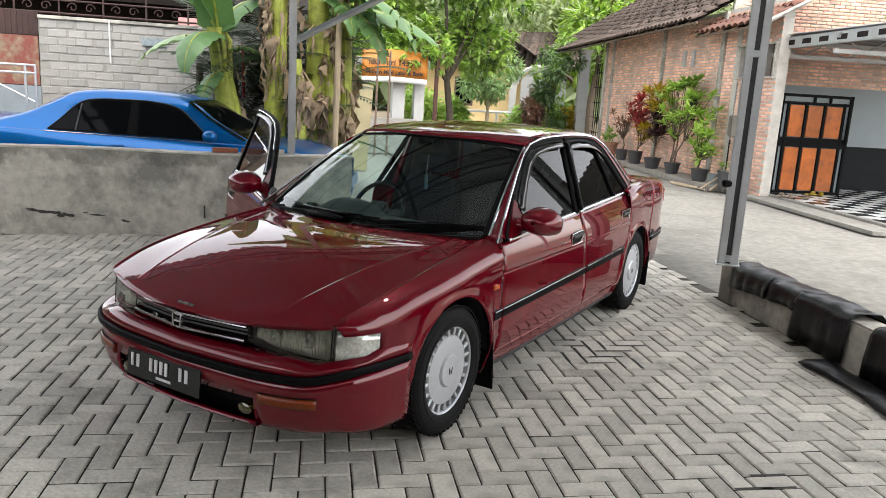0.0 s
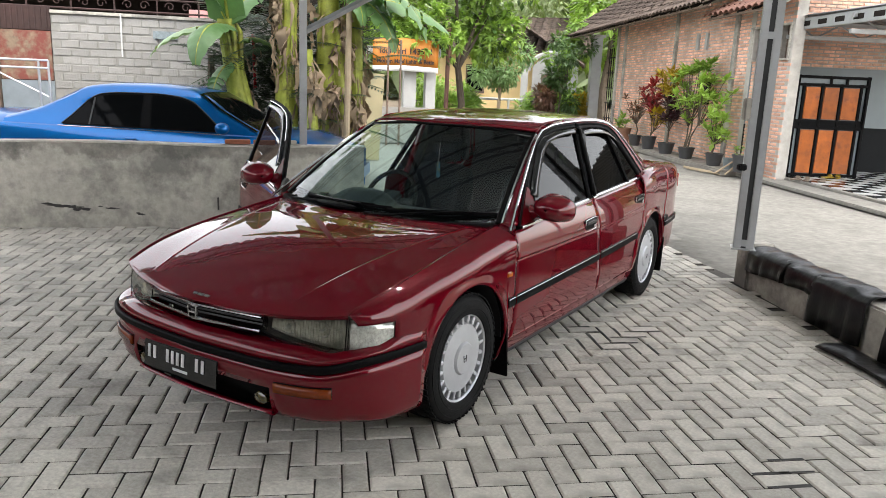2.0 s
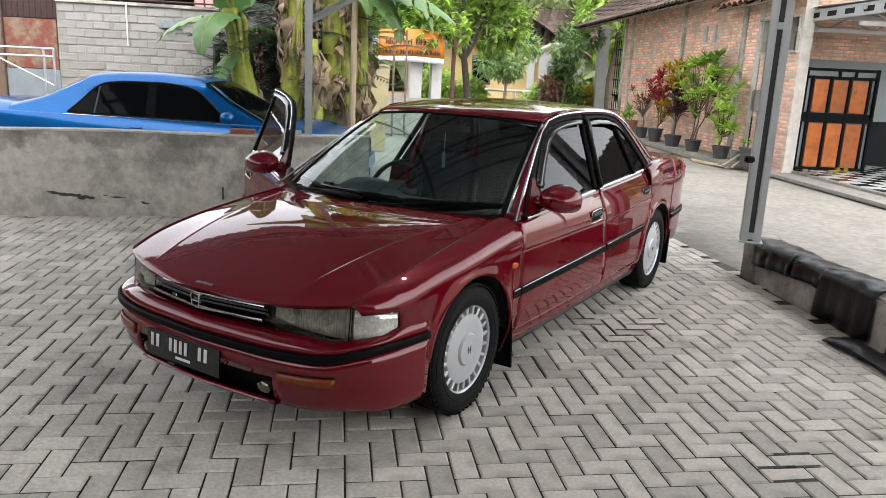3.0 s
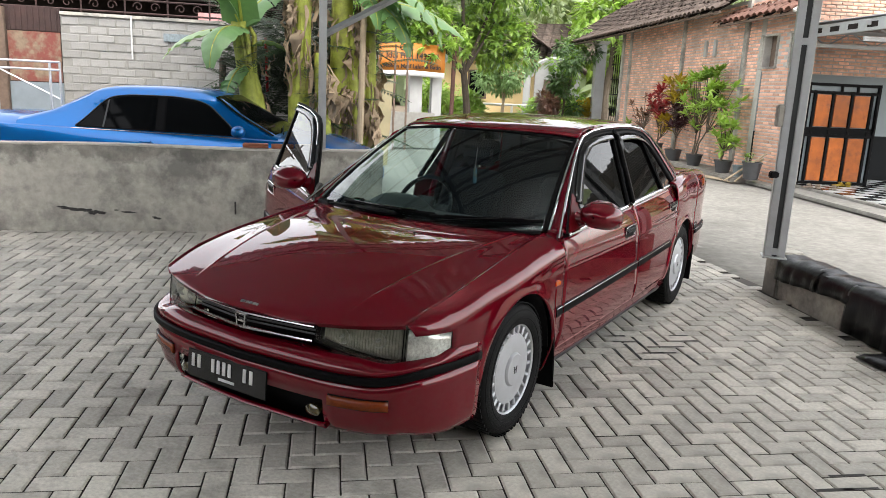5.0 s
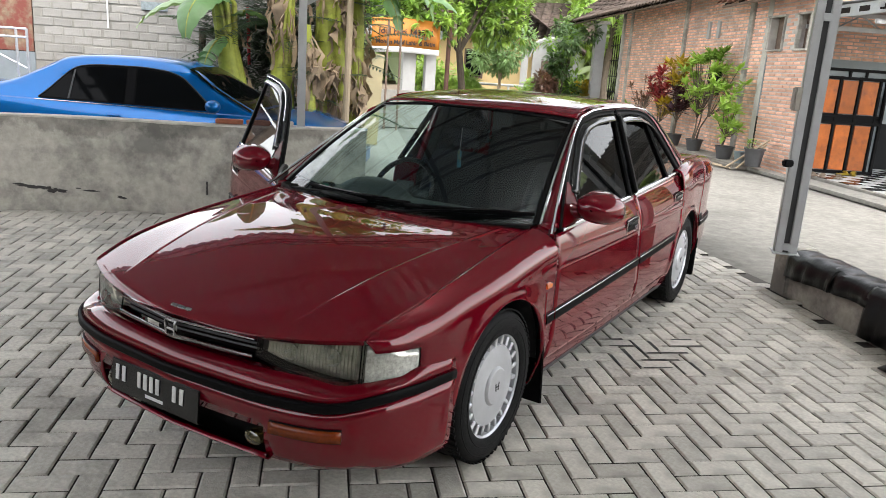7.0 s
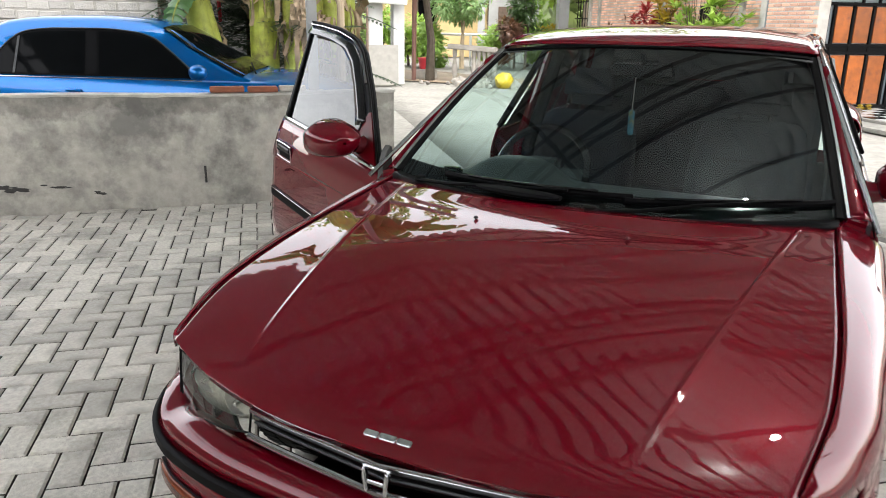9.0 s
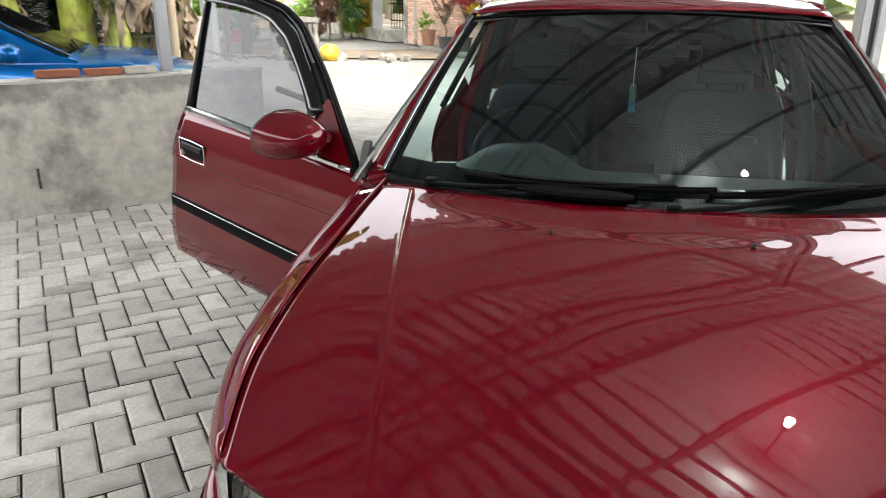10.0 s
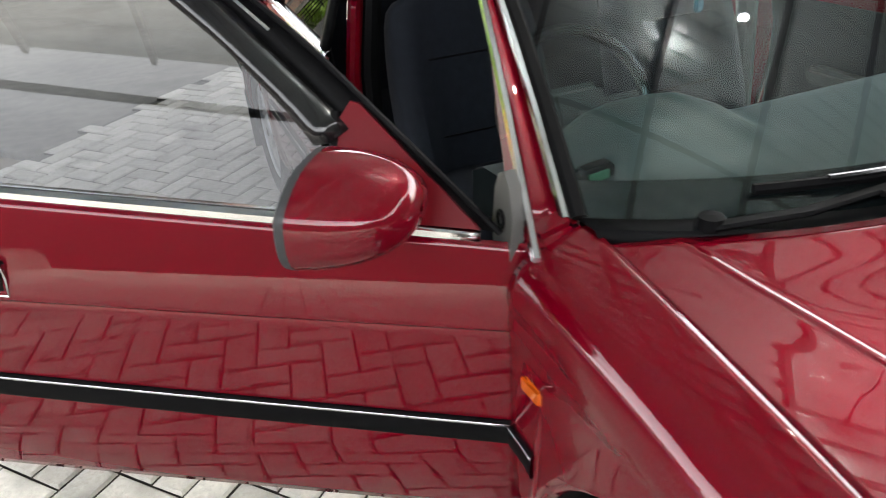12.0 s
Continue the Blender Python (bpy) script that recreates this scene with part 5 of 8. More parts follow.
def build_interior(car):
    pan = box_part("floor_pan", (0, 1.35, 0.225), (1.42, 2.2, 0.03), M_SEAT, car, bevel=0.005)
    sheets("underbody", [[[(x, y, 0.20) for x in (-0.50, 0.0, 0.50)] for y in (-0.70, -0.33)], [[(x, y, 0.21) for x in (-0.55, 0.0, 0.55)] for y in (-0.33, 0.36)], [[(x, y, 0.19) for x in (-0.74, 0.0, 0.74)] for y in (0.36, 2.36)], [[(x, y, 0.21) for x in (-0.55, 0.0, 0.55)] for y in (2.36, 3.08)], [[(x, y, 0.24) for x in (-0.70, 0.0, 0.70)] for y in (3.08, 3.70)]], M_BLACK, pan, 0.01)
    box_part("bulkhead", (0, 0.42, 0.55), (1.40, 0.05, 0.5), M_BLACK, car)
    rows = []
    for t in np.linspace(0, 1, 18):
        y = 0.30 + 0.52 * t
        row = []
        for u in np.linspace(-1, 1, 41):
            x = u * 0.70
            z = 0.815 + 0.012 * math.sin(math.pi * t) + 0.0 * x
            # hood over the instruments on the driver's side
            z += 0.075 * math.exp(-((x + 0.36) / 0.16)**4) * float(smooth(0.35, 0.72, t)) - 0.02 * float(smooth(0.9, 1.0, t))
            row.append((x, y + 0.12 * abs(u)**2.4 * (1 - t), z))
        rows.append(row)
    rows.append([(p[0], 0.83, 0.70) for p in rows[-1]])
    rows.append([(p[0], 0.72, 0.50) for p in rows[-1]])
    dash = sheets("dashboard", [rows], M_DASH, car, 0, "dark grey vinyl dashboard")
    bm = bmesh.new()
    add_box(bm, (-0.57, 0.60, 0.843), (0.075, 0.035, 0.030), (0, 0, 8), 0.008)
    gauge = part("dash_box", bm, M_GLOSSBLACK, dash, "small black box on the dashboard")
    box_part("green_label", (-0.573, 0.581, 0.843), (0.045, 0.002, 0.016), material("green_print", (0.05, 0.22, 0.12), rough=0.4, vary=0.3, scale=120), gauge, (0, 0, 8), 0)
    # steering wheel on the car's right
    hub = Matrix.Translation((-0.36, 0.985, 0.80)) @ Euler((radians(SUN_EL), 0, 0)).to_matrix().to_4x4()
    ring = [tuple(hub @ Vector((0.188 * math.cos(w), 0.188 * math.sin(w), 0))) for w in np.linspace(0, 2 * math.pi, 48, endpoint=False)]
    wheel = bar("steering_wheel", ring, 0.0145, M_GLOSSBLACK, car, 10, closed=True, label="black leather steering wheel")
    bm = bmesh.new()
    add_box(bm, (0, 0, 0), (0.15, 0.12, 0.05), (0, 0, 0), 0.02, 3)
    add_box(bm, (0, 0, -0.01), (0.36, 0.045, 0.018), (0, 0, 0), 0.006)
    add_box(bm, (0, -0.09, -0.01), (0.05, 0.17, 0.018), (0, 0, 0), 0.006)
    bm.transform(hub)
    part("wheel_hub", bm, M_DARKGREY, wheel)
    bar("steering_column", [tuple(hub @ Vector((0, 0, -0.02))), (-0.36, 0.66, 0.66)], 0.035, M_DARKGREY, wheel, 10)
    for x in (-0.36, 0.36):
        build_seat(car, x)
    bench = box_part("rear_bench", (0, 2.10, 0.43), (1.26, 0.50, 0.18), M_SEAT, car, (4, 0, 0), 0.06, "dark velour rear bench", 3)
    box_part("bench_back", (0, 2.44, 0.76), (1.26, 0.16, 0.68), M_SEAT, bench, (-20, 0, 0), 0.06, "", 3)
    for x in (-0.33, 0.33):
        box_part("rear_headrest", (x, 2.54, 1.12), (0.26, 0.10, 0.13), M_SEAT, bench, (-14, 0, 0), 0.04, "", 3)
    box_part("parcel_shelf", (0, 2.68, 0.955), (1.2, 0.36, 0.02), M_DARKGREY, car, (0, 0, 0), 0.006)
    sheets("headlining", [[[(u * 0.565, y, 1.318 - 0.035 * u * u - 0.03 * ((y - 1.7) / 0.7)**2 - 0.05 * max(y - 2.4, 0)) for u in np.linspace(-1, 1, 9)] for y in np.linspace(1.03, 2.50, 12)]], M_DARKGREY, car, 0.004)
    # inner mirror with its hanging air freshener
    mir = box_part("inner_mirror", (0.0, 1.03, 1.205), (0.235, 0.03, 0.062), M_GLOSSBLACK, car, (-10, 0, 6), 0.014, "black inner mirror with a hanging tag", 3)
    bar("mirror_stalk", [(0, 1.035, 1.215), (0, 1.02, 1.27)], 0.009, M_BLACK, mir)
    bar("tag_cord", [(-0.02, 1.02, 1.18), (-0.022, 1.01, 1.06)], 0.0015, M_WHITE, mir, 5)
    box_part("hanging_tag", (-0.022, 1.01, 1.015), (0.022, 0.012, 0.095), material("tag_print", (0.10, 0.32, 0.45), rough=0.4, vary=0.5, scale=45, dark=(0.55, 0.45, 0.05), dark_amount=0.9, dark_scale=30), mir, (0, 0, 0), 0.004, "pale blue hanging tag")
    for s in (-1, 1):
        a = [(s * 0.60, 1.70, 1.24), (s * 0.70, 1.60, 0.80), (s * 0.72, 1.58, 0.30)]
        if s > 0:
            bar("door_pillar", a, 0.035, M_DARKGREY, car, 8)
        else:
            post = bar("door_pillar", a, 0.022, M_PAINT, car, 10, label="wine red door pillar")
            bar("pillar_trim", [(x + 0.05, y + 0.012, z) for x, y, z in a], 0.030, M_BLACK, post, 10, label="black plastic pillar trim")


def hinge_cover(car):
    """Grey sheet cover at the foot of the pillar, bare while the door stands open."""
    bm = bmesh.new()
    q = [(0.452, 0.765), (0.480, 0.768), (0.505, 0.790), (0.516, 0.840), (0.515, 0.900), (0.507, 0.926), (0.492, 0.934), (0.470, 0.915), (0.455, 0.872)]
    vs = [bm.verts.new((-0.812 + 0.10 * (z - 0.775), y + 0.006, z)) for y, z in q]
    bm.faces.new(vs)
    ex = bmesh.ops.extrude_face_region(bm, geom=bm.faces[:])
    for v in [g for g in ex["geom"] if isinstance(g, bmesh.types.BMVert)]:
        v.co.x += 0.02
    bmesh.ops.recalc_face_normals(bm, faces=bm.faces[:])
    hc = part("hinge_cover", bm, material("grey_primer", (0.085, 0.083, 0.078), rough=0.6, vary=0.15), car, "grey hinge cover")
    bar("cover_hole", [(-0.806 + 0.0135 * math.cos(w) * 0.1, 0.492 + 0.011 * math.cos(w), 0.862 + 0.014 * math.sin(w)) for w in np.linspace(0, 2 * math.pi, 16, endpoint=False)], 0.003, M_BLACK, hc, 6, closed=True)


def build_wipers(car):
    cowl = sheets("cowl_panel", [[[screen_point(u, 0.0) + np.array((0, dy, dz)) for u in np.linspace(-1, 1, 31)] for dy, dz in ((-0.055, -0.018), (-0.04, -0.004), (0.0, -0.006), (0.02, -0.01))]], M_BLACK, car, 0.004, "black cowl panel under the windscreen", flip=True)
    for x0, x1 in ((-0.47, 0.12), (0.12, 0.62)):
        p = [np.array(screen_point(u / 0.668, v)) + np.array((0, -0.026, 0.016)) for u, v in ((x0 - 0.06, -0.02), (x0 + 0.06, 0.0), (0.5 * (x0 + x1) - 0.02, 0.045), (x1 - 0.14, 0.062))]
        wiper = bar("wiper", [tuple(q) for q in p], [0.012, 0.011, 0.008, 0.007], M_BLACK, car, 8, 0.6, label="black windscreen wiper")
        b = [np.array(screen_point(u / 0.668, 0.045 + 0.03 * (u - x0))) + np.array((0, -0.006, 0.010)) for u in np.linspace(x0 + 0.02, x1 + 0.04, 14)]
        bar("wiper_blade", [tuple(q) for q in b], 0.006, M_BLACK, wiper, 6, 1.6)
        bar("blade_frame", [tuple(q + np.array((0, -0.010, 0.012))) for q in b[2:-2]], 0.0045, M_GLOSSBLACK, wiper, 6)
        v, f = turned([(0.0, 0.02), (0.018, 0.018), (0.02, 0.0)], 16, "z")
        o = np.array(screen_point((x0 - 0.06) / 0.668, 0.0)) + np.array((0, -0.03, 0.0))
        join_meshes("wiper_pivot", [([tuple(np.array(q) + o) for q in v], f)], M_BLACK, wiper)
    c = [np.array(screen_point(u / 0.668, 0.022)) + np.array((0, -0.026, 0.016)) for u in np.linspace(-0.30, -0.03, 7)]
    bar("wiper_fairing", [tuple(q) for q in c], [0.012, 0.026, 0.030, 0.031, 0.031, 0.028, 0.014], M_BLACK, cowl, 10, 0.45, label="dark spoiler blade on the wiper")


DOOR_RISE = 2.6
saloon = thing("saloon_car", "wine red four-door saloon with one door open", "car")
build_hood(saloon)
for side in (-1, 1):
    build_fender(saloon, side)
    build_rear_door(saloon, side)
    for axle in (F_AXLE, R_AXLE):
        build_wheel(saloon, side * 0.712, axle, side)
build_front_door(saloon, 1)
build_front_door(saloon, -1, 58.5)
build_front_bumper(saloon)
build_front_lights(saloon)
build_glasshouse(saloon)
build_tail(saloon)
build_interior(saloon)
hinge_cover(saloon)
build_wipers(saloon)

# ---------------------------------------------------------------- plants


def leaf_material(name, colour, gloss=0.35, through=0.35, vary=0.3):
    mat = material(name, colour, rough=gloss, vary=0.15, scale=14, per_island=vary)
    nt = mat.node_tree
    b, out = nt.nodes["Principled BSDF"], nt.nodes["Material Output"]
    tr, mix = nt.nodes.new("ShaderNodeBsdfTranslucent"), nt.nodes.new("ShaderNodeMixShader")
    tr.inputs["Color"].default_value = (colour[0] * 1.2, colour[1] * 1.3, colour[2] * 0.65, 1)
    mix.inputs[0].default_value = through
    nt.links.new(b.outputs[0], mix.inputs[1])
    nt.links.new(tr.outputs[0], mix.inputs[2])
    nt.links.new(mix.outputs[0], out.inputs["Surface"])
    return mat


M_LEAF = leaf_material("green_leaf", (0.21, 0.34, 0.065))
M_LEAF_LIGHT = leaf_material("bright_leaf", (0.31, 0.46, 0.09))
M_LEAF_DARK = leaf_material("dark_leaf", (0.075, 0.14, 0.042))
# distance haze is put into this paler, greyer leaf colour
M_LEAF_HAZED = leaf_material("haze_toned_leaf", (0.30, 0.36, 0.21), 0.7)
M_LEAF_RED = leaf_material("red_leaf", (0.34, 0.04, 0.05))
M_LEAF_YELLOW = leaf_material("yellow_leaf", (0.42, 0.30, 0.03))
M_BRONZE = leaf_material("bronze_leaf", (0.17, 0.085, 0.06))
M_BANANA = leaf_material("banana_leaf", (0.12, 0.235, 0.085), 0.42, 0.18, 0.08)
M_BANANA_PALE = leaf_material("pale_banana_leaf", (0.25, 0.35, 0.20), 0.42, 0.2, 0.08)
M_STEM = material("banana_stem", (0.36, 0.40, 0.055), rough=0.6, vary=0.4, scale=6, dark=(0.10, 0.06, 0.03), dark_amount=1.0, dark_scale=4.5, bump=0.3, bump_scale=30)
M_DRY = material("dry_leaf", (0.40, 0.30, 0.20), rough=0.9, vary=0.35, scale=6, per_island=0.35, dark=(0.12, 0.075, 0.04), dark_amount=0.8, dark_scale=3)
M_BARK = material("bark", (0.15, 0.12, 0.09), rough=0.95, vary=0.3, scale=9, bump=0.7, bump_scale=35)
M_DARKBARK = material("dark_bark", (0.06, 0.048, 0.036), rough=0.95, spec=0.2, vary=0.35, scale=9, bump=0.7, bump_scale=35)
M_BAMBOO = material("bamboo_pole", (0.42, 0.33, 0.22), rough=0.7, vary=0.15, scale=9)


def leaves(name, spots, mat, parent=None, label=""):
    """Many folded leaves in one mesh: (place, direction, length, width)."""
    verts, faces = [], []
    for p, d, l, w in spots:
        d = Vector(d).normalized()
        side = d.cross(Vector((0, 0, 1)))
        side = side.normalized() if side.length > 0.01 else Vector((1, 0, 0))
        up = side.cross(d)
        p = Vector(p)
        b = len(verts)
        mid = p + d * (l * 0.45) + up * (l * 0.05)
        verts += [tuple(p), tuple(mid + side * w - up * (w * 0.35)), tuple(mid), tuple(mid - side * w - up * (w * 0.35)), tuple(p + d * l - up * (l * 0.12))]
        faces += [(b, b + 1, b + 2), (b, b + 2, b + 3), (b + 1, b + 4, b + 2), (b + 2, b + 4, b + 3)]
    me = bpy.data.meshes.new(name)
    me.from_pydata(verts, [], faces)
    me.materials.append(mat)
    ob = new(name, me)
    ob.parent = parent
    if label:
        ob["label"] = label
    return ob


def crown_spots(rnd, clumps, count, length, droop=0.4):
    """Leaf places on the outside of clumps (centre, radius)."""
    total = sum(r**2 for _, r in clumps)
    out = []
    for c, r in clumps:
        for _ in range(max(3, int(count * r**2 / total))):
            v = Vector((rnd.gauss(0, 1), rnd.gauss(0, 1), rnd.gauss(0, 0.9))).normalized()
            p = Vector(c) + v * r * rnd.uniform(0.45, 1.08)
            d = v + Vector((rnd.uniform(-0.7, 0.7), rnd.uniform(-0.7, 0.7), rnd.uniform(-0.6, 0.5) - droop))
            l = length * rnd.uniform(0.65, 1.3)
            out.append((p, d, l, l * rnd.uniform(0.2, 0.3)))
    return out


def limbs(name, base, tops, r0, mat, parent, rnd):
    """A tapered trunk that forks into limbs."""
    base = Vector(base)
    fork = base + (sum((Vector(t) for t in tops), Vector()) / len(tops) - base) * 0.42
    pieces = [tube_mesh([base, base.lerp(fork, 0.5) + Vector((rnd.uniform(-1, 1), rnd.uniform(-1, 1), 0)) * r0, fork], [r0 * 1.25, r0, r0 * 0.85], 9)]
    for t in tops:
        t = Vector(t)
        m = fork.lerp(t, 0.5) + Vector((rnd.uniform(-1, 1), rnd.uniform(-1, 1), rnd.uniform(0, 1))) * r0 * 1.5
        pieces.append(tube_mesh([fork - Vector((0, 0, r0 * 0.4)), m, t], [r0 * 0.6, r0 * 0.4, r0 * 0.12], 7))
    return join_meshes(name, pieces, mat, parent)


def tree(at, clumps, tops, r0, count, length, mat, label, seed, group="", bark=None, droop=0.4):
    rnd = random.Random(seed)
    ob = thing("tree", label, "tree", group)
    limbs("trunk", at, tops, r0, bark or M_BARK, ob, rnd)
    leaves("crown", crown_spots(rnd, clumps, count, length, droop), mat, ob)
    return ob


def banana_leaf(parent, base, heading, length, width, rise, fall, mat, tears=0, seed=0, lean=0.0):
    """A long blade on an arching midrib; rise and fall shape its arch."""
    rnd = random.Random(seed)
    h = Vector((math.cos(radians(heading)), math.sin(radians(heading)), 0))
    side = Vector((-h.y, h.x, 0))
    side = (side + Vector((0, 0, lean))).normalized()
    n = 26
    mid = []
    p, a = Vector(base), radians(rise)
    for i in range(n):
        mid.append(p.copy())
        p = p + (h * math.cos(a) + Vector((0, 0, math.sin(a)))) * (length / n)
        a -= radians((rise + fall) / n)
    grids = []
    cut = sorted(rnd.sample(range(5, n - 3), tears)) if tears else []
    for sgn in (-1, 1):
        start = 0
        for stop in cut + [n - 1]:
            if stop - start < 1:
                continue
            rows = []
            for i in range(start, stop + 1):
                t = i / (n - 1)
                w = width / 2 * min(1.0, (t / 0.12 + 0.04))**0.7 * (1 - max(0, t - 0.55) / 0.45 * 0.86)**0.8
                slip = 0.0
                if cut and i == start and start:
                    slip = 0.03
                row = [mid[i] + (h * slip if k else Vector())
                       + side * (sgn * w * k) + Vector((0, 0, (0.20 - 0.55 * k) * w * k + 0.012 * math.sin(i * 1.7 + sgn) * k)) for k in (0, 0.35, 0.7, 1.0)]
                rows.append([tuple(v) for v in row])
            grids.append(rows)
            start = stop
    leaf = sheets("banana_leaf", grids, mat, parent, 0.0)
    bar("midrib", [tuple(m + Vector((0, 0, -0.006))) for m in mid], [0.022 * (1 - 0.85 * i / n) for i in range(n)], M_STEM if mat is not M_DRY else M_DRY, leaf, 6)
    return leaf


def hanging_dry(parent, centre, r, z0, z1, count, seed, size=1.0):
    """Withered sheaths that hang round a stem."""
    rnd = random.Random(seed)
    pieces = []
    knots = [(rnd.uniform(z0 + 0.3, z1), rnd.uniform(0, 2 * math.pi)) for _ in range(max(3, count // 5))]
    for _ in range(int(count * 1.6)):
        knot = rnd.choice(knots)
        w = knot[1] + rnd.gauss(0, 0.8)
        l = rnd.uniform(0.18, 0.62) * size
        top = knot[0] + rnd.gauss(0, 0.07)
        width = rnd.choice((0.012, 0.02, 0.03, 0.05, 0.075)) * rnd.uniform(0.7, 1.2) * size
        tw = rnd.uniform(-3, 3)
        n = 9
        verts, faces = [], []
        for i in range(n):
            t = i / (n - 1)
            rr = r + 0.05 * math.sin(t * 3 + tw) + 0.08 * math.sin(math.pi * min(t * 1.4, 1)) * rnd.uniform(0.5, 1)
            a = w + tw * 0.22 * t
            rr += 0.07 * t * abs(tw) / 2
            c = Vector((centre[0] + rr * math.cos(a), centre[1] + rr * math.sin(a), max(top - l * t, z0)))
            e = Vector((-math.sin(a + tw * t), math.cos(a + tw * t), 0.15 * math.sin(i))) * width * (1 - 1.1 * abs(t - 0.4)) * rnd.uniform(0.7, 1.25)
            k = Vector((math.cos(a), math.sin(a), 0)) * rnd.uniform(-0.035, 0.035)
            verts += [tuple(c - e + k), tuple(c), tuple(c + e + k)]
        for i in range(n - 1):
            b = 3 * i
            faces += [(b, b + 1, b + 4, b + 3), (b + 1, b + 2, b + 5, b + 4)]
        pieces.append((verts, faces))
    return tagged(join_meshes("dry_sheath", pieces, M_DRY, parent, "withered brown leaf sheaths", 60), kind="stuff")


def banana_stem(at, top, r, label, dry=0, seed=0):
    ob = thing("banana_plant", label, "banana plant", "banana plants")
    a, b = Vector(at), Vector(top)
    pts = [a.lerp(b, t) + Vector((0.02 * math.sin(6 * t + seed), 0.02 * math.cos(5 * t + seed), 0)) for t in np.linspace(0, 1, 9)]
    pieces = [tube_mesh(pts, [r * (1.15 - 0.45 * t) for t in np.linspace(0, 1, 9)], 14)]
    rnd = random.Random(seed)
    for k in range(5):
        w = rnd.uniform(0, 6.28)
        off = Vector((math.cos(w), math.sin(w), 0)) * r * 0.75
        t0 = rnd.uniform(0.0, 0.4)
        q = [a.lerp(b, t) + off * (1 - 0.4 * t) for t in np.linspace(t0, 1, 6)]
        pieces.append(tube_mesh(q, [r * 0.5, r * 0.45, r * 0.4, r * 0.34, r * 0.26, r * 0.12], 8))
    join_meshes("stem", pieces, M_STEM, ob, "yellow-green stem with brown scars")
    if dry:
        hanging_dry(ob, ((a.x + b.x) / 2, (a.y + b.y) / 2), r * 1.05, a.z + 0.2, b.z, dry, seed)
    return ob


# stems behind the blue car: steps along the wall, across it, height
b1 = banana_stem(at_sn(-0.48, 7.05), at_sn(-0.90, 7.0, 2.25), 0.15, "young banana plant with broad hanging leaves", 4, 1)
c1 = at_sn(-0.84, 6.98, 2.18)
banana_leaf(b1, at_sn(-0.84, 6.94, 2.12), 285, 1.10, 0.46, 24, 100, M_BANANA, 0, 1)
banana_leaf(b1, at_sn(-0.92, 6.95, 2.12), 228, 1.10, 0.34, 10, 62, M_BANANA_PALE, 3, 2)
banana_leaf(b1, c1, 232, 1.5, 0.46, 66, -20, M_BANANA, 0, 3, 0.3)
banana_leaf(b1, c1, 300, 1.6, 0.5, 76, -10, M_BANANA, 1, 4)
banana_leaf(b1, at_sn(-0.82, 6.93, 1.70), 275, 0.66, 0.30, -25, 88, M_BANANA, 2, 5)
banana_leaf(b1, at_sn(-0.76, 7.05, 1.95), 40, 0.75, 0.28, 35, 75, M_LEAF_DARK, 1, 6)
banana_leaf(b1, c1, 80, 1.9, 0.5, 65, 60, M_BANANA, 2, 6)
for k, w in enumerate((215, 250, 285, 320, 30)):
    d = Vector((math.cos(radians(w)), math.sin(radians(w)), 0))
    q = Vector(at_sn(-0.74, 7.0, 1.35 + 0.06 * k))
    bar("leaf_stalk", [tuple(q + d * 0.05), tuple(q + d * 0.10 + Vector((-0.03, -0.03, 0.5))), tuple(Vector(c1) + d * 0.10 + Vector((0, 0, 0.02)))], [0.045, 0.032, 0.02], M_STEM, b1, 8)
hanging_dry(b1, at_sn(-0.62, 7.0)[:2], 0.20, 0.5, 1.5, 8, 11)
b2 = banana_stem(at_sn(-0.10, 6.95), at_sn(-0.04, 7.0, 3.7), 0.14, "tall banana plant with a yellow-green stem", 0, 2)
hanging_dry(b2, at_sn(-0.06, 6.98)[:2], 0.14, 1.3, 3.4, 44, 12)
for k, w in enumerate((228, 300, 345, 45, 110)):
    banana_leaf(b2, at_sn(-0.04, 7.0, 3.62), w, 1.9 + 0.1 * (k % 3), 0.56, 58 - 6 * (k % 2), 38, M_BANANA, 2 + k % 3, 30 + k)
b3 = banana_stem(at_sn(0.50, 7.1), at_sn(0.46, 7.1, 3.6), 0.16, "banana plant wrapped in withered leaves", 34, 3)
hanging_dry(b3, at_sn(0.48, 7.1)[:2], 0.22, 0.5, 3.0, 42, 13, 1.1)
b4 = banana_stem(at_sn(0.88, 7.2), at_sn(0.82, 7.2, 3.3), 0.12, "banana plant hung with dry brown leaves", 40, 4)
c4 = at_sn(0.86, 7.15, 2.72)
banana_leaf(b4, at_sn(0.56, 6.95, 2.78), 22, 1.75, 0.60, 18, 84, M_BANANA, 6, 7)
banana_leaf(b4, at_sn(0.86, 7.12, 2.62), 44, 1.50, 0.44, 8, 44, M_BANANA, 2, 8, 0.5)
banana_leaf(b4, at_sn(0.72, 6.90, 3.15), 40, 1.5, 0.46, -38, 84, M_BANANA, 5, 9)
banana_leaf(b4, at_sn(0.60, 7.0, 2.75), 350, 0.85, 0.36, 0, 95, M_BANANA, 3, 13)
banana_leaf(b4, at_sn(0.78, 7.1, 2.64), 2, 1.18, 0.46, -6, 88, M_BANANA, 5, 14)
banana_leaf(b4, c4, 120, 1.9, 0.5, 60, 60, M_BANANA, 2, 10)
banana_leaf(b3, at_sn(0.5, 7.1, 3.4), 280, 1.9, 0.55, 55, 90, M_BANANA, 2, 12)
for k, w in enumerate((235, 325, 10)):
    banana_leaf(b3, at_sn(0.47, 7.1, 3.55), w, 1.8, 0.54, 54, 36, M_BANANA, 2 + k, 40 + k)
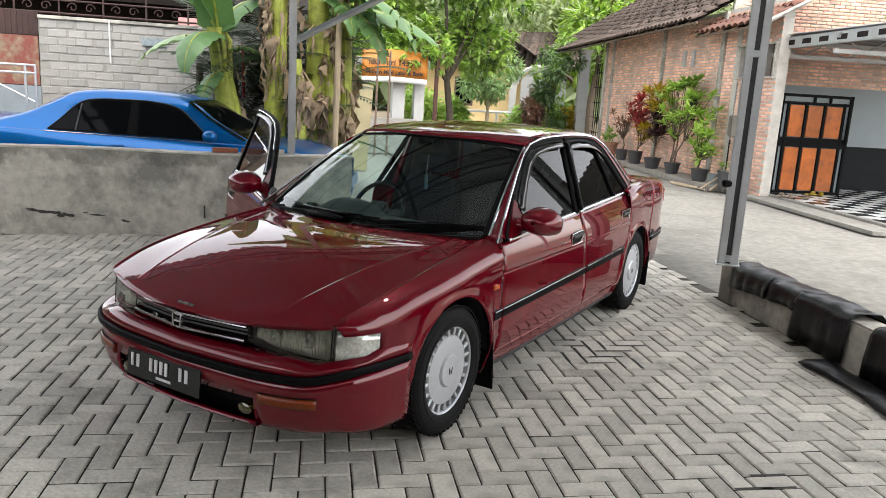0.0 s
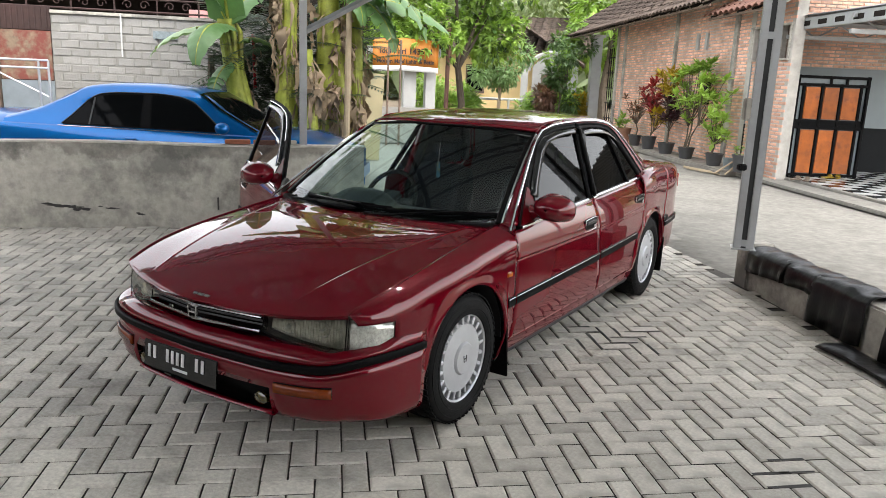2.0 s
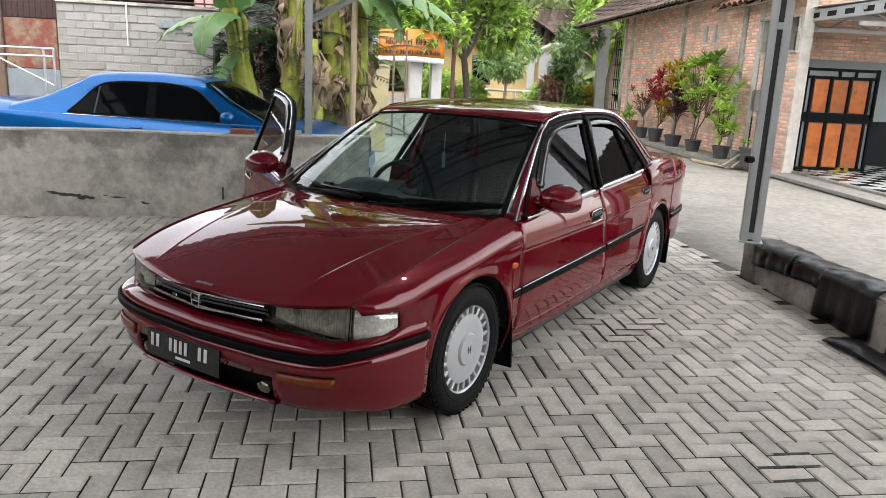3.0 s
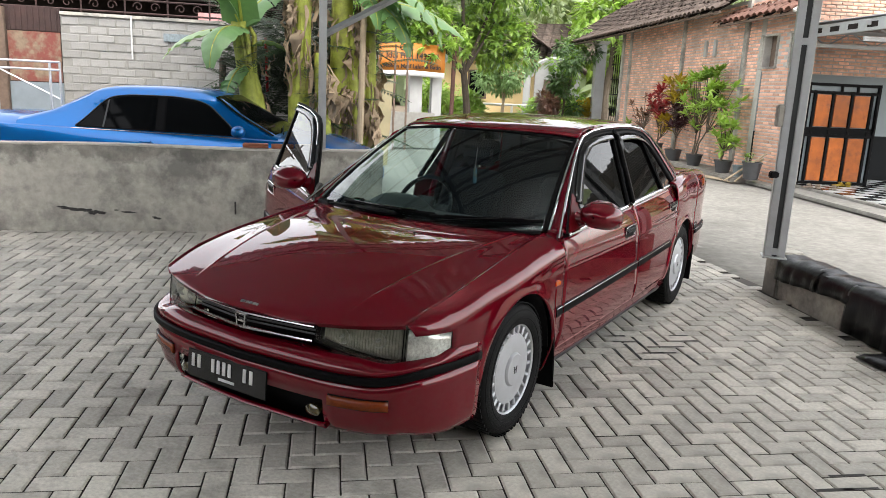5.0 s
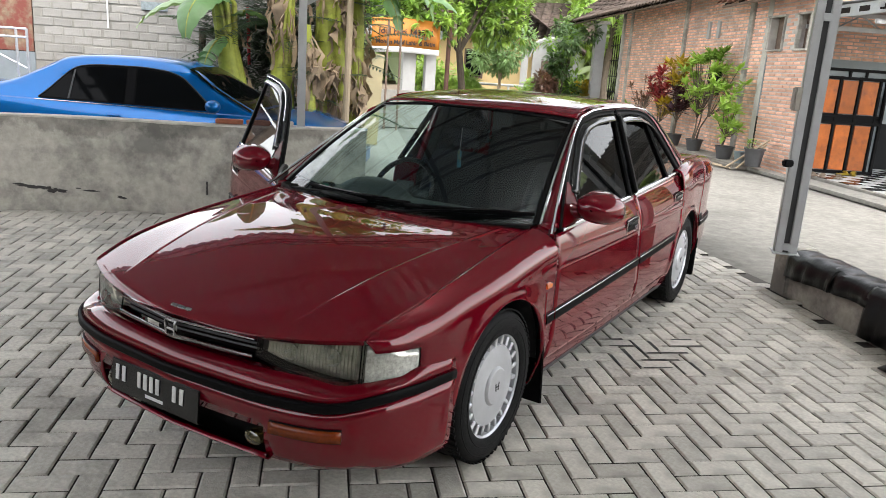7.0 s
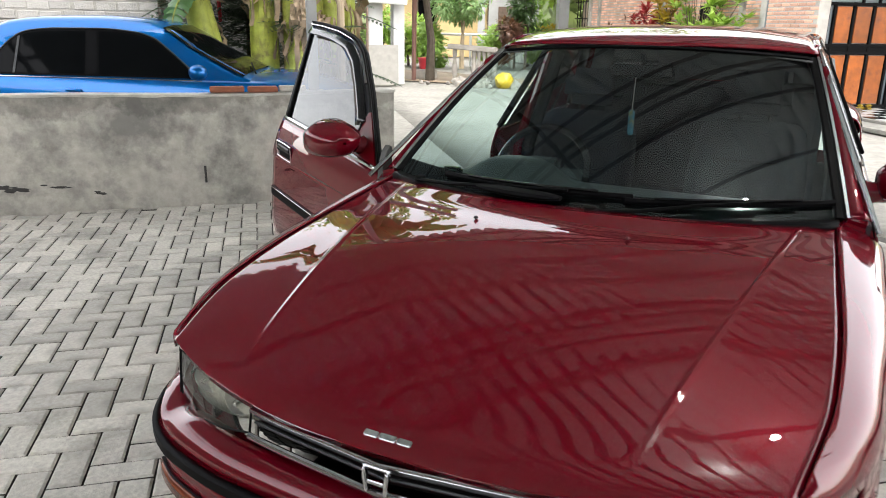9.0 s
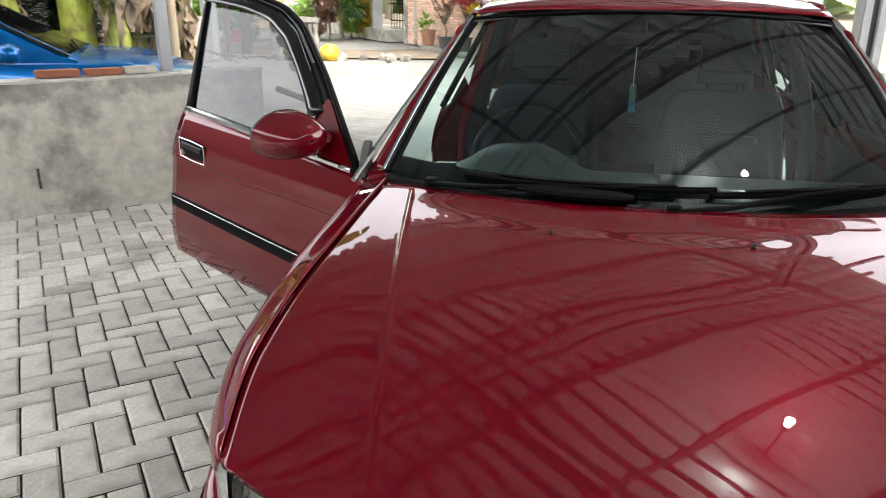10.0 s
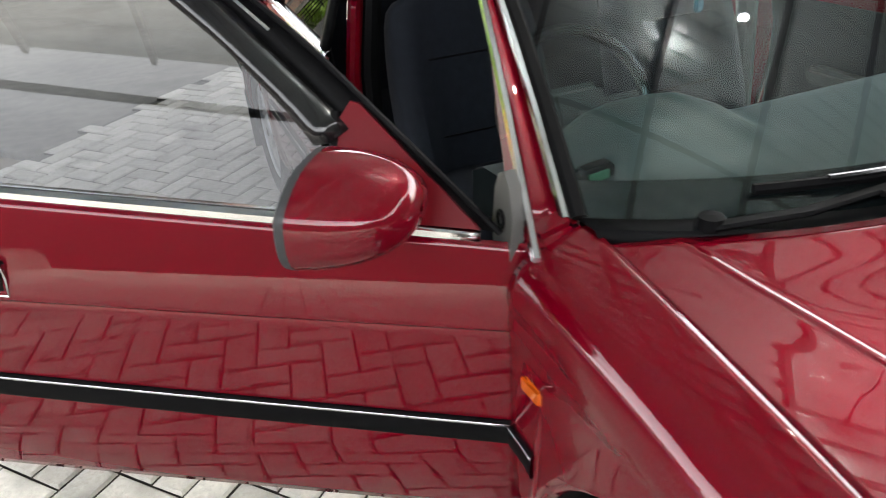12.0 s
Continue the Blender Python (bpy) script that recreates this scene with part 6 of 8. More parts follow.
banana_stem(at_sn(0.22, 6.75), at_sn(0.20, 6.85, 1.9), 0.11, "small banana shoot with a mottled stem", 12, 5)
banana_stem(at_sn(0.68, 7.0), at_sn(0.66, 7.0, 2.4), 0.09, "thin banana shoot hung with dry leaves", 40, 6)
pole = bar("bamboo_pole", [at_sn(0.70, 6.65, 0.0), at_sn(0.76, 6.85, 3.4)], [0.045, 0.038], M_BAMBOO, None, 10)
tagged(pole, "dry bamboo pole leaning among the banana plants", "pole")

# dark palm fronds behind them
rnd = random.Random(21)
palm = thing("palm_shrub", "dark feathery palm shrub", "palm")
spots = []
for k in range(150):
    w, el = rnd.uniform(0, 6.28), rnd.uniform(0.25, 1.25)
    base = Vector(at_sn(rnd.uniform(-1.0, 0.9), 7.9 + rnd.uniform(-0.3, 0.3), rnd.uniform(0.5, 2.3)))
    d = Vector((math.cos(w) * math.cos(el), math.sin(w) * math.cos(el), math.sin(el)))
    for i in range(26):
        t = i / 25
        p = base + d * (1.4 * t) + Vector((0, 0, -0.55 * t * t))
        s2 = d.cross(Vector((0, 0, 1))).normalized()
        for sg in (-1, 1):
            spots.append((p, s2 * sg + d * 0.5 + Vector((0, 0, -0.25)), 0.36 * (1 - 0.5 * t), 0.019))
leaves("fronds", spots, leaf_material("palm_frond", (0.028, 0.055, 0.022)), palm)
join_meshes("palm_stem", [tube_mesh([at_sn(s, 8.0), at_sn(s + 0.05, 8.0, 1.8)], 0.05, 7) for s in (-1.2, -0.7, -0.2, 0.4)], M_BARK, palm)
bar("red_stem", [at_sn(-0.52, 7.6, 1.35), at_sn(-0.54, 7.6, 2.1)], 0.022, material("red_sealing_stem", (0.45, 0.02, 0.02), rough=0.4, vary=0.1), palm, 8)

# broad-leaved tree over the banner
rnd = random.Random(5)
TB = Vector((-8.24, 14.96, 0))
tops = [TB + Vector(v) for v in ((-1.6, -0.9, 4.0), (-0.3, -0.3, 5.4), (0.8, 0.4, 4.6), (-0.9, 0.3, 6.0), (0.5, 0.5, 3.4))]
clumps = []
for _ in range(40):
    v = Vector((rnd.uniform(-2.9, 1.15), rnd.uniform(-1.4, 1.4), rnd.uniform(-0.35, 4.4)))
    clumps.append((TB + Vector((v.x * 0.9 + 0.1, v.y + 0.55 * v.x, 3.1 + v.z - 0.12 * abs(v.x))), rnd.uniform(0.45, 0.8)))
# inner leaves take the dark leaf: the crown's inner shade is put into colour
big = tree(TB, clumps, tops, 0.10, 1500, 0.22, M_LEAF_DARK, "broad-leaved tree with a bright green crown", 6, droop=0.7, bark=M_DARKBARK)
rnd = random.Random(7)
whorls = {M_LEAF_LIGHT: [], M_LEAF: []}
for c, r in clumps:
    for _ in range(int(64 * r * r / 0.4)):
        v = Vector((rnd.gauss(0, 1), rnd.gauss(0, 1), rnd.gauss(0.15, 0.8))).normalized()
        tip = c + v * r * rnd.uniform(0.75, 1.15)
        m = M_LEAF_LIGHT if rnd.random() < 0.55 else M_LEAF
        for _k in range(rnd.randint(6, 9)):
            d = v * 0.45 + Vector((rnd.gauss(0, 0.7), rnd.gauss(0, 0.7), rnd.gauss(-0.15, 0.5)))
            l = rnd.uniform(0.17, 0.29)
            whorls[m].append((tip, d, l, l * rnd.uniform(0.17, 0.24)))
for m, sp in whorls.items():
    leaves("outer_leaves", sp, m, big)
pole = bar("iron_pole", [TB + Vector((-0.35, -0.2, 0)), TB + Vector((-0.33, -0.2, 3.0))], 0.06, material("rusty_iron", (0.13, 0.06, 0.045), rough=0.8, vary=0.3), None, 10)
tagged(pole, "rusty brown iron pole beside the tree", "pole")

# ---------------------------------------------------------------- banner, pillars and the stuff at the far wall
M_ORANGE = material("orange_banner", (0.50, 0.17, 0.010), rough=0.6, vary=0.08, scale=4)
M_PLASTER = material("white_plaster", (0.46, 0.46, 0.445), rough=0.85, vary=0.10, scale=3, dark=(0.35, 0.34, 0.31), dark_amount=0.5, dark_scale=2)
# board toned down: the shade it stands in is put into its colour
M_BOARD = material("beige_board", (0.28, 0.24, 0.135), rough=0.75, vary=0.10, scale=3, dark=(0.35, 0.28, 0.15), dark_amount=0.5)
M_OLDWOOD = material("old_wood", (0.16, 0.11, 0.08), rough=0.85, vary=0.3, scale=12)
M_INK = material("dark_print", (0.02, 0.008, 0.006), rough=0.6)
BN = 15.3
banner = thing("banner", "orange cloth banner with dark print", "banner", at=at_sn(2.98, BN - 0.15, 2.15), rz=45)
sheets("cloth", [[[(x, 0.015 * math.sin(x * 5), z + 0.015 * math.cos(x * 3.4)) for x in np.linspace(-0.83, 0.83, 16)] for z in (0.42, 0.0, -0.24)]], M_ORANGE, banner, 0.003)
sheets("white_hem", [[[(x, 0.015 * math.sin(x * 5) - 0.004, z + 0.015 * math.cos(x * 3.4)) for x in np.linspace(-0.83, 0.83, 16)] for z in (-0.235, -0.37)]], M_WHITE, banner, 0.003)
for text, size, x, z in (("Idul Fitri 1435 H", 0.20, 0.0, 0.06), ("Mohon Maaf Lahir & Batin", 0.138, 0.0, -0.17)):
    cu = bpy.data.curves.new("lettering", "FONT")
    cu.body, cu.size, cu.align_x, cu.extrude = text, size, "CENTER", 0.002
    cu.offset = 0.004
    t = new("lettering", cu)
    cu.materials.append(M_INK)
    t.parent = banner
    t.matrix_basis = pose(x, -0.024, z, 90, 0, 0)
bar("round_mark", [(-0.25 + 0.07 * math.cos(w), -0.022, 0.33 + 0.07 * math.sin(w)) for w in np.linspace(0, 6.28, 16, endpoint=False)], 0.012, M_INK, banner, 6, closed=True)
gatew = thing("white_gateway", "white plastered gateway pillars with a low wall", "gateway")
for s, w in ((3.15, 0.32), (3.69, 0.26)):
    box_part("pillar", at_sn(s, BN + 0.25, 1.1), (w, 0.3, 2.2), M_PLASTER, gatew, (0, 0, 45), 0.01)
box_part("lintel", at_sn(3.0, BN + 0.3, 2.28), (1.9, 0.28, 0.2), M_PLASTER, gatew, (0, 0, 45), 0.01)
box_part("low_wall", at_sn(2.75, BN - 0.1, 0.45), (1.7, 0.16, 0.9), M_MORTAR, gatew, (0, 0, 45), 0.01)
for s in (2.42, 2.72):
    tagged(bar("bamboo_pole", [at_sn(s, BN - 0.9, 0), at_sn(s + 0.02, BN - 0.85, 2.5)], 0.026, M_OLDWOOD, None, 8), "thin grey pole standing before the low wall", "pole", "poles before the low wall")
tagged(box_part("leaning_board", at_sn(1.56, 11.0, 0.84), (0.50, 0.03, 1.68), M_BOARD, None, (-8, 4, 45), 0.004), "beige plywood board leaning on old timber", "board")
tagged(box_part("old_door", at_sn(1.05, 11.3, 1.05), (0.62, 0.05, 2.1), M_OLDWOOD, None, (-4, 0, 45), 0.006), "weathered dark wooden door leaning upright", "door leaf")
shed = thing("grey_shed", "grey block outbuilding behind the plants", "shed")
box_part("shed_wall", at_sn(-0.9, 12.6, 1.25), (2.6, 0.2, 2.5), M_MORTAR, shed, (0, 0, 45), 0.01)
box_part("shed_roof", at_sn(-1.5, 13.2, 2.65), (3.6, 2.2, 0.08), M_OLDWOOD, shed, (12, 0, 45), 0.01)

# broken balustrade, flower pot and rubble under the tree
bal = thing("balustrade", "broken grey concrete balustrade section", "balustrade", at=(-7.15, 15.1, 0), rz=4)
box_part("rail", (0, 0, 0.82), (1.25, 0.20, 0.12), M_OLDCON, bal, (0, 3, 0), 0.015)
for x in (-0.46, 0.05, 0.18, 0.31, 0.44, 0.56):
    v, f = turned([(0.07, 0.0), (0.07, 0.06), (0.04, 0.1), (0.075, 0.25), (0.07, 0.38), (0.035, 0.55), (0.06, 0.66), (0.06, 0.78)], 12, "z")
    join_meshes("baluster", [([(q[0] + x, q[1], q[2]) for q in v], f)], M_OLDCON, bal)
M_REDPOT = material("red_plastic", (0.42, 0.02, 0.03), rough=0.4, vary=0.08)


def pot(at, r, h, mat, label, group="pots"):
    ob = join_meshes("plant_pot", [turned([(0.0, 0.01), (r * 0.72, 0.0), (r * 0.98, h * 0.92), (r * 1.06, h * 0.92), (r * 1.06, h), (r * 0.92, h), (r * 0.9, h * 0.85), (0.0, h * 0.84)], 20, "z")], mat)
    ob.matrix_basis = pose(*at)
    return tagged(ob, label, "pot", group)


pot((-8.75, 15.6, 0.25), 0.16, 0.28, M_REDPOT, "small red plastic flower pot on a block")
box_ob = box_part("stone_block", (-8.72, 15.6, 0.12), (0.6, 0.4, 0.25), M_OLDCON, None, (0, 0, 30), 0.02)
tagged(box_ob, "rough concrete block under the pot", "block")
bag = bmesh.new()
bmesh.ops.create_icosphere(bag, subdivisions=3, radius=0.22)
for v in bag.verts:
    v.co *= 1 + 0.25 * noise.noise(v.co * 7)
    v.co.z = max(v.co.z * 0.9, -0.15)
bag_ob = part("plastic_bag", bag, material("yellow_bag", (0.65, 0.42, 0.03), rough=0.4, vary=0.2), None)
bag_ob.matrix_basis = pose(-5.95, 14.3, 0.13)
tagged(bag_ob, "crumpled yellow plastic bag on rubble", "bag")
rnd = random.Random(9)
pieces = []
for _ in range(60):
    bm = bmesh.new()
    bmesh.ops.create_icosphere(bm, subdivisions=1, radius=rnd.uniform(0.05, 0.17))
    c = Vector((-6.5 + rnd.gauss(0, 0.7), 14.4 + rnd.gauss(0, 0.35), 0.02))
    vs = [tuple(c + v.co * rnd.uniform(0.7, 1.2)) for v in bm.verts]
    pieces.append((vs, [tuple(v.index for v in f.verts) for f in bm.faces]))
    bm.free()
tagged(join_meshes("rubble", pieces, M_OLDCON), "heap of broken concrete rubble by the road", "rubble", kind="stuff")
verge = sheets("verge", [[[(-13 + 9.5 * u, 14.4 + 0.6 * u + 3.0 * v + 0.2 * math.sin(7 * u), 0.02 + 0.05 * math.sin(9 * u + 5 * v) * v) for u in np.linspace(0, 1, 16)] for v in np.linspace(0, 1, 6)]], M_EARTH, None, 0.02)
tagged(verge, "strip of bare earth beside the road", "verge", kind="structure")

# ---------------------------------------------------------------- block wall with its railing
bw = thing("block_wall", "unrendered grey block wall", "wall", kind="structure")
BW_N = 9.05
box_part("wall_core", at_sn(-1.55, BW_N + 0.08, 1.17), (4.0, 0.12, 2.34), M_MORTAR, bw, (0, 0, 45), 0.004)
bmsh = bpy.data.meshes.new("block")
_v, _f = paver_mesh(0.252, 0.116)
bmsh.from_pydata([(x, -z * 0.6 - 0.006, y) for x, y, z in _v], [], _f)
bmsh.materials.append(M_BLOCK)
BLOCKS = []
for j in range(19):
    for i in range(18):
        s = -3.42 + 0.258 * i + (0.129 if j % 2 else 0)
        if s < 0.35 and j > 5:
            BLOCKS.append((s, 0.07 + 0.1215 * j))
box_part("capping", at_sn(-1.55, BW_N + 0.07, 2.36), (4.0, 0.17, 0.05), M_RENDER, bw, (0, 0, 45), 0.006)
bar("white_pipe", [at_sn(-2.545, BW_N - 0.03, 1.735), at_sn(-2.545, BW_N - 0.03, 2.37)], 0.012, M_WHITE, bw, 8)
M_RUST = material("rusty_sheet", (0.042, 0.020, 0.017), rough=0.8, vary=0.25, scale=6, dark=(0.07, 0.03, 0.025), dark_amount=0.7)
M_OLDDOOR = material("peeling_paint", (0.25, 0.18, 0.12), rough=0.8, vary=0.35, scale=14, dark=(0.21, 0.055, 0.04), dark_amount=1.0, dark_scale=4.5, dark_edge=(0.42, 0.58))
for nm, s, z, sz, m, l in (("sheet_door", -3.92, 1.705, (0.72, 0.04, 0.73), M_OLDDOOR, "peeling painted metal door"), ("lower_sheet", -3.92, 0.66, (0.74, 0.04, 1.34), material("pale_zinc", (0.24, 0.28, 0.31), rough=0.6, vary=0.15, scale=5), "pale zinc sheet"), ("rusty_panel", -3.92, 2.255, (0.74, 0.03, 0.35), M_RUST, "rust brown corrugated panel")):
    box_part(nm, at_sn(s, BW_N + 0.02, z), sz, m, bw, (0, 0, 45), 0.004, l)
for k in range(9):
    bar("panel_rib", [at_sn(-4.24 + 0.08 * k, BW_N + 0.004, 2.09), at_sn(-4.24 + 0.08 * k, BW_N + 0.004, 2.42)], 0.012, M_RUST, bw, 6)
box_part("vent_patch", at_sn(-1.90, BW_N - 0.012, 2.09), (0.37, 0.02, 0.12), material("blue_grey_patch", (0.25, 0.30, 0.32), rough=0.8, vary=0.3, scale=30), bw, (0, 0, 45), 0.004, "blue-grey patch")
box_part("timber_post", at_sn(-4.36, BW_N, 1.2), (0.13, 0.13, 2.4), M_OLDWOOD, bw, (0, 0, 45), 0.01)
box_part("side_blocks", at_sn(-5.2, BW_N + 0.05, 1.0), (1.55, 0.14, 2.0), M_BLOCK, bw, (0, 0, 45), 0.01)
fence = thing("iron_railing", "rusty ornamental iron railing on the block wall", "railing")
for z in (2.43, 2.62):
    bar("rail", [at_sn(-4.6, BW_N + 0.07, z), at_sn(0.4, BW_N + 0.07, z)], 0.016, M_RUST, fence, 6)
for s in np.arange(-4.5, 0.4, 0.62):
    bar("rail_post", [at_sn(s, BW_N + 0.07, 2.36), at_sn(s, BW_N + 0.07, 2.72)], 0.014, M_RUST, fence, 6)
    for k in (-1, 1):
        c = at_sn(s + 0.31 + 0.12 * k, BW_N + 0.07, 2.525)
        bar("scroll", [(c[0] + 0.075 * (1 - t / 9) * math.cos(t) * 0.707 * k, c[1] + 0.075 * (1 - t / 9) * math.cos(t) * 0.707 * k, c[2] + 0.075 * (1 - t / 9) * math.sin(t)) for t in np.linspace(0, 7, 18)], 0.008, M_RUST, fence, 5)
far_house = thing("neighbour_house", "old house with a dark low roof behind the block wall", "house")
M_PINK = material("faded_pink_paint", (0.55, 0.28, 0.27), rough=0.8, vary=0.15, scale=3)
M_EAVES = material("near_black_matt", (0.022, 0.018, 0.016), rough=0.9, spec=0.1, vary=0.3, scale=6)
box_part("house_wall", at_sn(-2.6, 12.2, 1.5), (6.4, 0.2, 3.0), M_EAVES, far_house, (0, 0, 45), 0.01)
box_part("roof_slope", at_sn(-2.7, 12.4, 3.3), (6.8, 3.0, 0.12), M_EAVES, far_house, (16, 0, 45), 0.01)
for s in (-1.35, ):
    box_part("pink_board", at_sn(s, 10.9, 2.56), (0.75, 0.06, 0.16), M_PINK, far_house, (0, 0, 45), 0.01)
# towel rack at the wall
rack = thing("drying_rack", "white tubular drying rack with hung cloths", "rack", at=at_sn(-3.46, 7.3), rz=45)
for z in (1.62, 1.52, 0.88):
    bar("rack_bar", [(-0.9, 0, z), (0.30, 0, z)], 0.014, M_SILVER, rack, 8)
for x in (-0.85, 0.18, 0.30):
    bar("rack_leg", [(x, 0, 0), (x, 0, 1.62)], 0.016, M_SILVER, rack, 8)
bar("rack_stay", [(-0.5, 0, 1.55), (0.28, 0, 1.15)], 0.010, M_SILVER, rack, 6)
for x, w, m in ((-0.35, 0.3, material("pale_cloth", (0.6, 0.55, 0.5), rough=0.9, vary=0.1)), (0.0, 0.16, material("yellow_cloth", (0.6, 0.42, 0.02), rough=0.8, vary=0.1)), (-0.62, 0.2, M_WHITE)):
    sheets("cloth", [[[(x + w * u, 0.03 * math.sin(9 * u + z * 3), z) for u in np.linspace(-0.5, 0.5, 8)] for z in (0.89, 0.75, 0.6)]], m, rack, 0.006)

# ---------------------------------------------------------------- blue saloon
blue = thing("blue_car", "metallic blue saloon parked behind the wall", "car", at=at_sn(-0.42, 4.92), rz=31)
bl_belt = pchip([-3.4, -2.6, 0.0, 0.3, 1.0], [0.93, 0.915, 0.865, 0.855, 0.66])
bl_w = pchip([-3.45, -3.0, -2, 0, 0.6, 1.0], [0.72, 0.82, 0.85, 0.85, 0.80, 0.66])
BC = 0.86
st = []
for x in np.linspace(-3.45, 1.0, 48):
    b = float(bl_belt(x))
    w = float(bl_w(x))
    prof = [(0.18, w - 0.05), (0.30, w - 0.015), (0.5, w), (0.66, w), (b - 0.06, w - 0.012), (b - 0.015, w - 0.035), (b, w - 0.065)]
    deck = b + (0.095 if x < -2.3 else 0.035)
    if x > 0.0:
        deck = b + 0.045
    row = [(x, BC - a, z) for z, a in prof] + [(x, BC - w * 0.82, b + (deck - b) * 0.6), (x, BC - w * 0.5, deck), (x, BC, deck + 0.01), (x, BC + w * 0.5, deck), (x, BC + w * 0.82, b + (deck - b) * 0.6)] + [(x, BC + a, z) for z, a in reversed(prof)]
    st.append(row)
sheets("body", [st], M_BLUE, blue, 0, "metallic blue body")
box_part("nose", (0.90, BC, 0.42), (0.34, 1.44, 0.46), M_BLUE, blue, (0, 0, 0), 0.16)
# cabin: outline along the middle, then narrowed towards the roof
cab = pchip([-2.95, -2.59, -2.25, -2.05, -1.75, -1.36, -1.0, -0.78, -0.45, 0.0], [1.000, 1.098, 1.268, 1.358, 1.386, 1.392, 1.370, 1.328, 1.13, 0.90])
st = []
for x in np.linspace(-2.95, 0.0, 44):
    zt, zb = float(cab(x)), float(bl_belt(x)) - 0.01
    wb = float(bl_w(x)) - 0.055
    wt = wb - 0.52 * (zt - zb)
    st.append([(x, BC - wb, zb), (x, BC - (wb + wt) / 2, (zt + zb) / 2), (x, BC - wt - 0.02, zt - 0.05), (x, BC - wt + 0.05, zt - 0.012), (x, BC - wt * 0.5, zt + 0.004), (x, BC, zt + 0.008), (x, BC + wt * 0.5, zt + 0.004), (x, BC + wt - 0.05, zt - 0.012), (x, BC + wt + 0.02, zt - 0.05), (x, BC + (wb + wt) / 2, (zt + zb) / 2), (x, BC + wb, zb)])
sheets("cabin", [st], M_BLUE, blue, 0)


bl_arch = pchip([-2.27, -2.18, -2.10, -2.00, -1.92, -1.835, -1.65, -1.29, -0.99, -0.825, -0.68, -0.56, -0.42], [0.925, 1.005, 1.09, 1.195, 1.248, 1.270, 1.285, 1.287, 1.262, 1.215, 1.11, 1.01, 0.885])


def bl_pane(name, x0, x1, lean0, lean1, inset, mat, out, label=""):
    """Glass on the near cabin side between the belt and the arched window line; lean: how far each end moves towards the roof."""
    rows = []
    for v in np.linspace(0, 1, 9):
        row = []
        for u in np.linspace(0, 1, 22):
            x = x0 + (x1 - x0) * u + (lean0 + (lean1 - lean0) * u) * v
            zb = float(bl_belt(x)) + 0.010
            z0, z1 = zb + inset * 0.6, float(bl_arch(x)) - inset
            z = z0 + max(z1 - z0, 0.002) * v
            row.append((x, BC - (float(bl_w(x)) - 0.055 - 0.52 * (z - zb)) - out, z))
        rows.append(row)
    return sheets(name, [rows], mat, blue, 0.0, label, flip=True)


M_DARKPANE = material("black_tinted_glass", (0.004, 0.0045, 0.005), rough=0.05, spec=0.05, vary=0.1)
bl_pane("window_surround", -2.265, -0.425, 0, 0, 0.0, M_BLACK, 0.007, "black window surround")
bl_pane("rear_window_pane", -1.93, -1.375, 0.015, -0.02, 0.024, M_DARKPANE, 0.011, "black tinted window")
bl_pane("quarter_pane", -2.215, -1.965, 0.0, 0.015, 0.024, M_DARKPANE, 0.011)
bl_pane("front_window_pane", -1.255, -0.50, -0.03, 0.0, 0.024, M_DARKPANE, 0.011, "black tinted window")
bl_pane("pillar_strip", -1.362, -1.268, -0.02, -0.03, 0.02, M_BLACK, 0.014)
bl_pane("quarter_strip", -1.960, -1.940, 0.015, 0.015, 0.02, M_DARKGREY, 0.014)
edge = []
for x in np.linspace(-2.265, -0.425, 60):
    z = float(bl_arch(x))
    edge.append((x, BC - (float(bl_w(x)) - 0.055 - 0.52 * (z - float(bl_belt(x)) - 0.01)) - 0.010, z))
bar("window_trim", edge, 0.006, M_DARKGREY, blue, 6)
rows = []
for v in np.linspace(0.0, 0.94, 10):
    x = -0.03 - 0.74 * v
    wt = float(bl_w(x)) - 0.055 - 0.52 * (float(cab(x)) - float(bl_belt(x)))
    rows.append([(x - 0.03 * u * u, BC + u * (wt + 0.005), float(cab(x)) + 0.016 - 0.026 * u**4) for u in np.linspace(-1, 1, 21)])
sheets("windscreen", [rows], M_DARKPANE, blue, 0.0, "dark windscreen")
sheets("rear_screen", [[[(-2.92 + 0.80 * v, BC + u * 0.34, float(cab(-2.92 + 0.80 * v)) + 0.011) for u in np.linspace(-1, 1, 13)] for v in np.linspace(0.05, 0.95, 8)]], M_DARKPANE, blue, 0.004)
bar("bright_line", [(x, BC - float(bl_w(x)) + 0.030, float(bl_belt(x)) - 0.006) for x in np.linspace(-2.3, -0.40, 20)], 0.005, M_CHROME, blue, 6)
bmm = bmesh.new()
bmesh.ops.create_uvsphere(bmm, u_segments=20, v_segments=14, radius=1.0)
for v in bmm.verts:
    k = max(abs(v.co.y), abs(v.co.z), 0.3)
    v.co = (-0.40 + 0.075 * v.co.x, -0.075 + 0.105 * v.co.y * (0.8 + 0.25 / (0.4 + k)), 0.945 + 0.068 * v.co.z * (0.8 + 0.25 / (0.4 + k)))
part("wing_mirror", bmm, M_BLUE, blue, "blue wing mirror")
for x in (-2.70, 0.42):
    for y in (0.10, 2 * BC - 0.10):
        w = join_meshes("wheel", [turned([(0.12, 0.08), (0.2, 0.09), (0.28, 0.085), (0.30, 0.06), (0.30, -0.06), (0.28, -0.085), (0.1, -0.08)], 28)], M_RUBBER, blue)
        w.matrix_basis = pose(x, y, 0.30, 0, 0, 90)
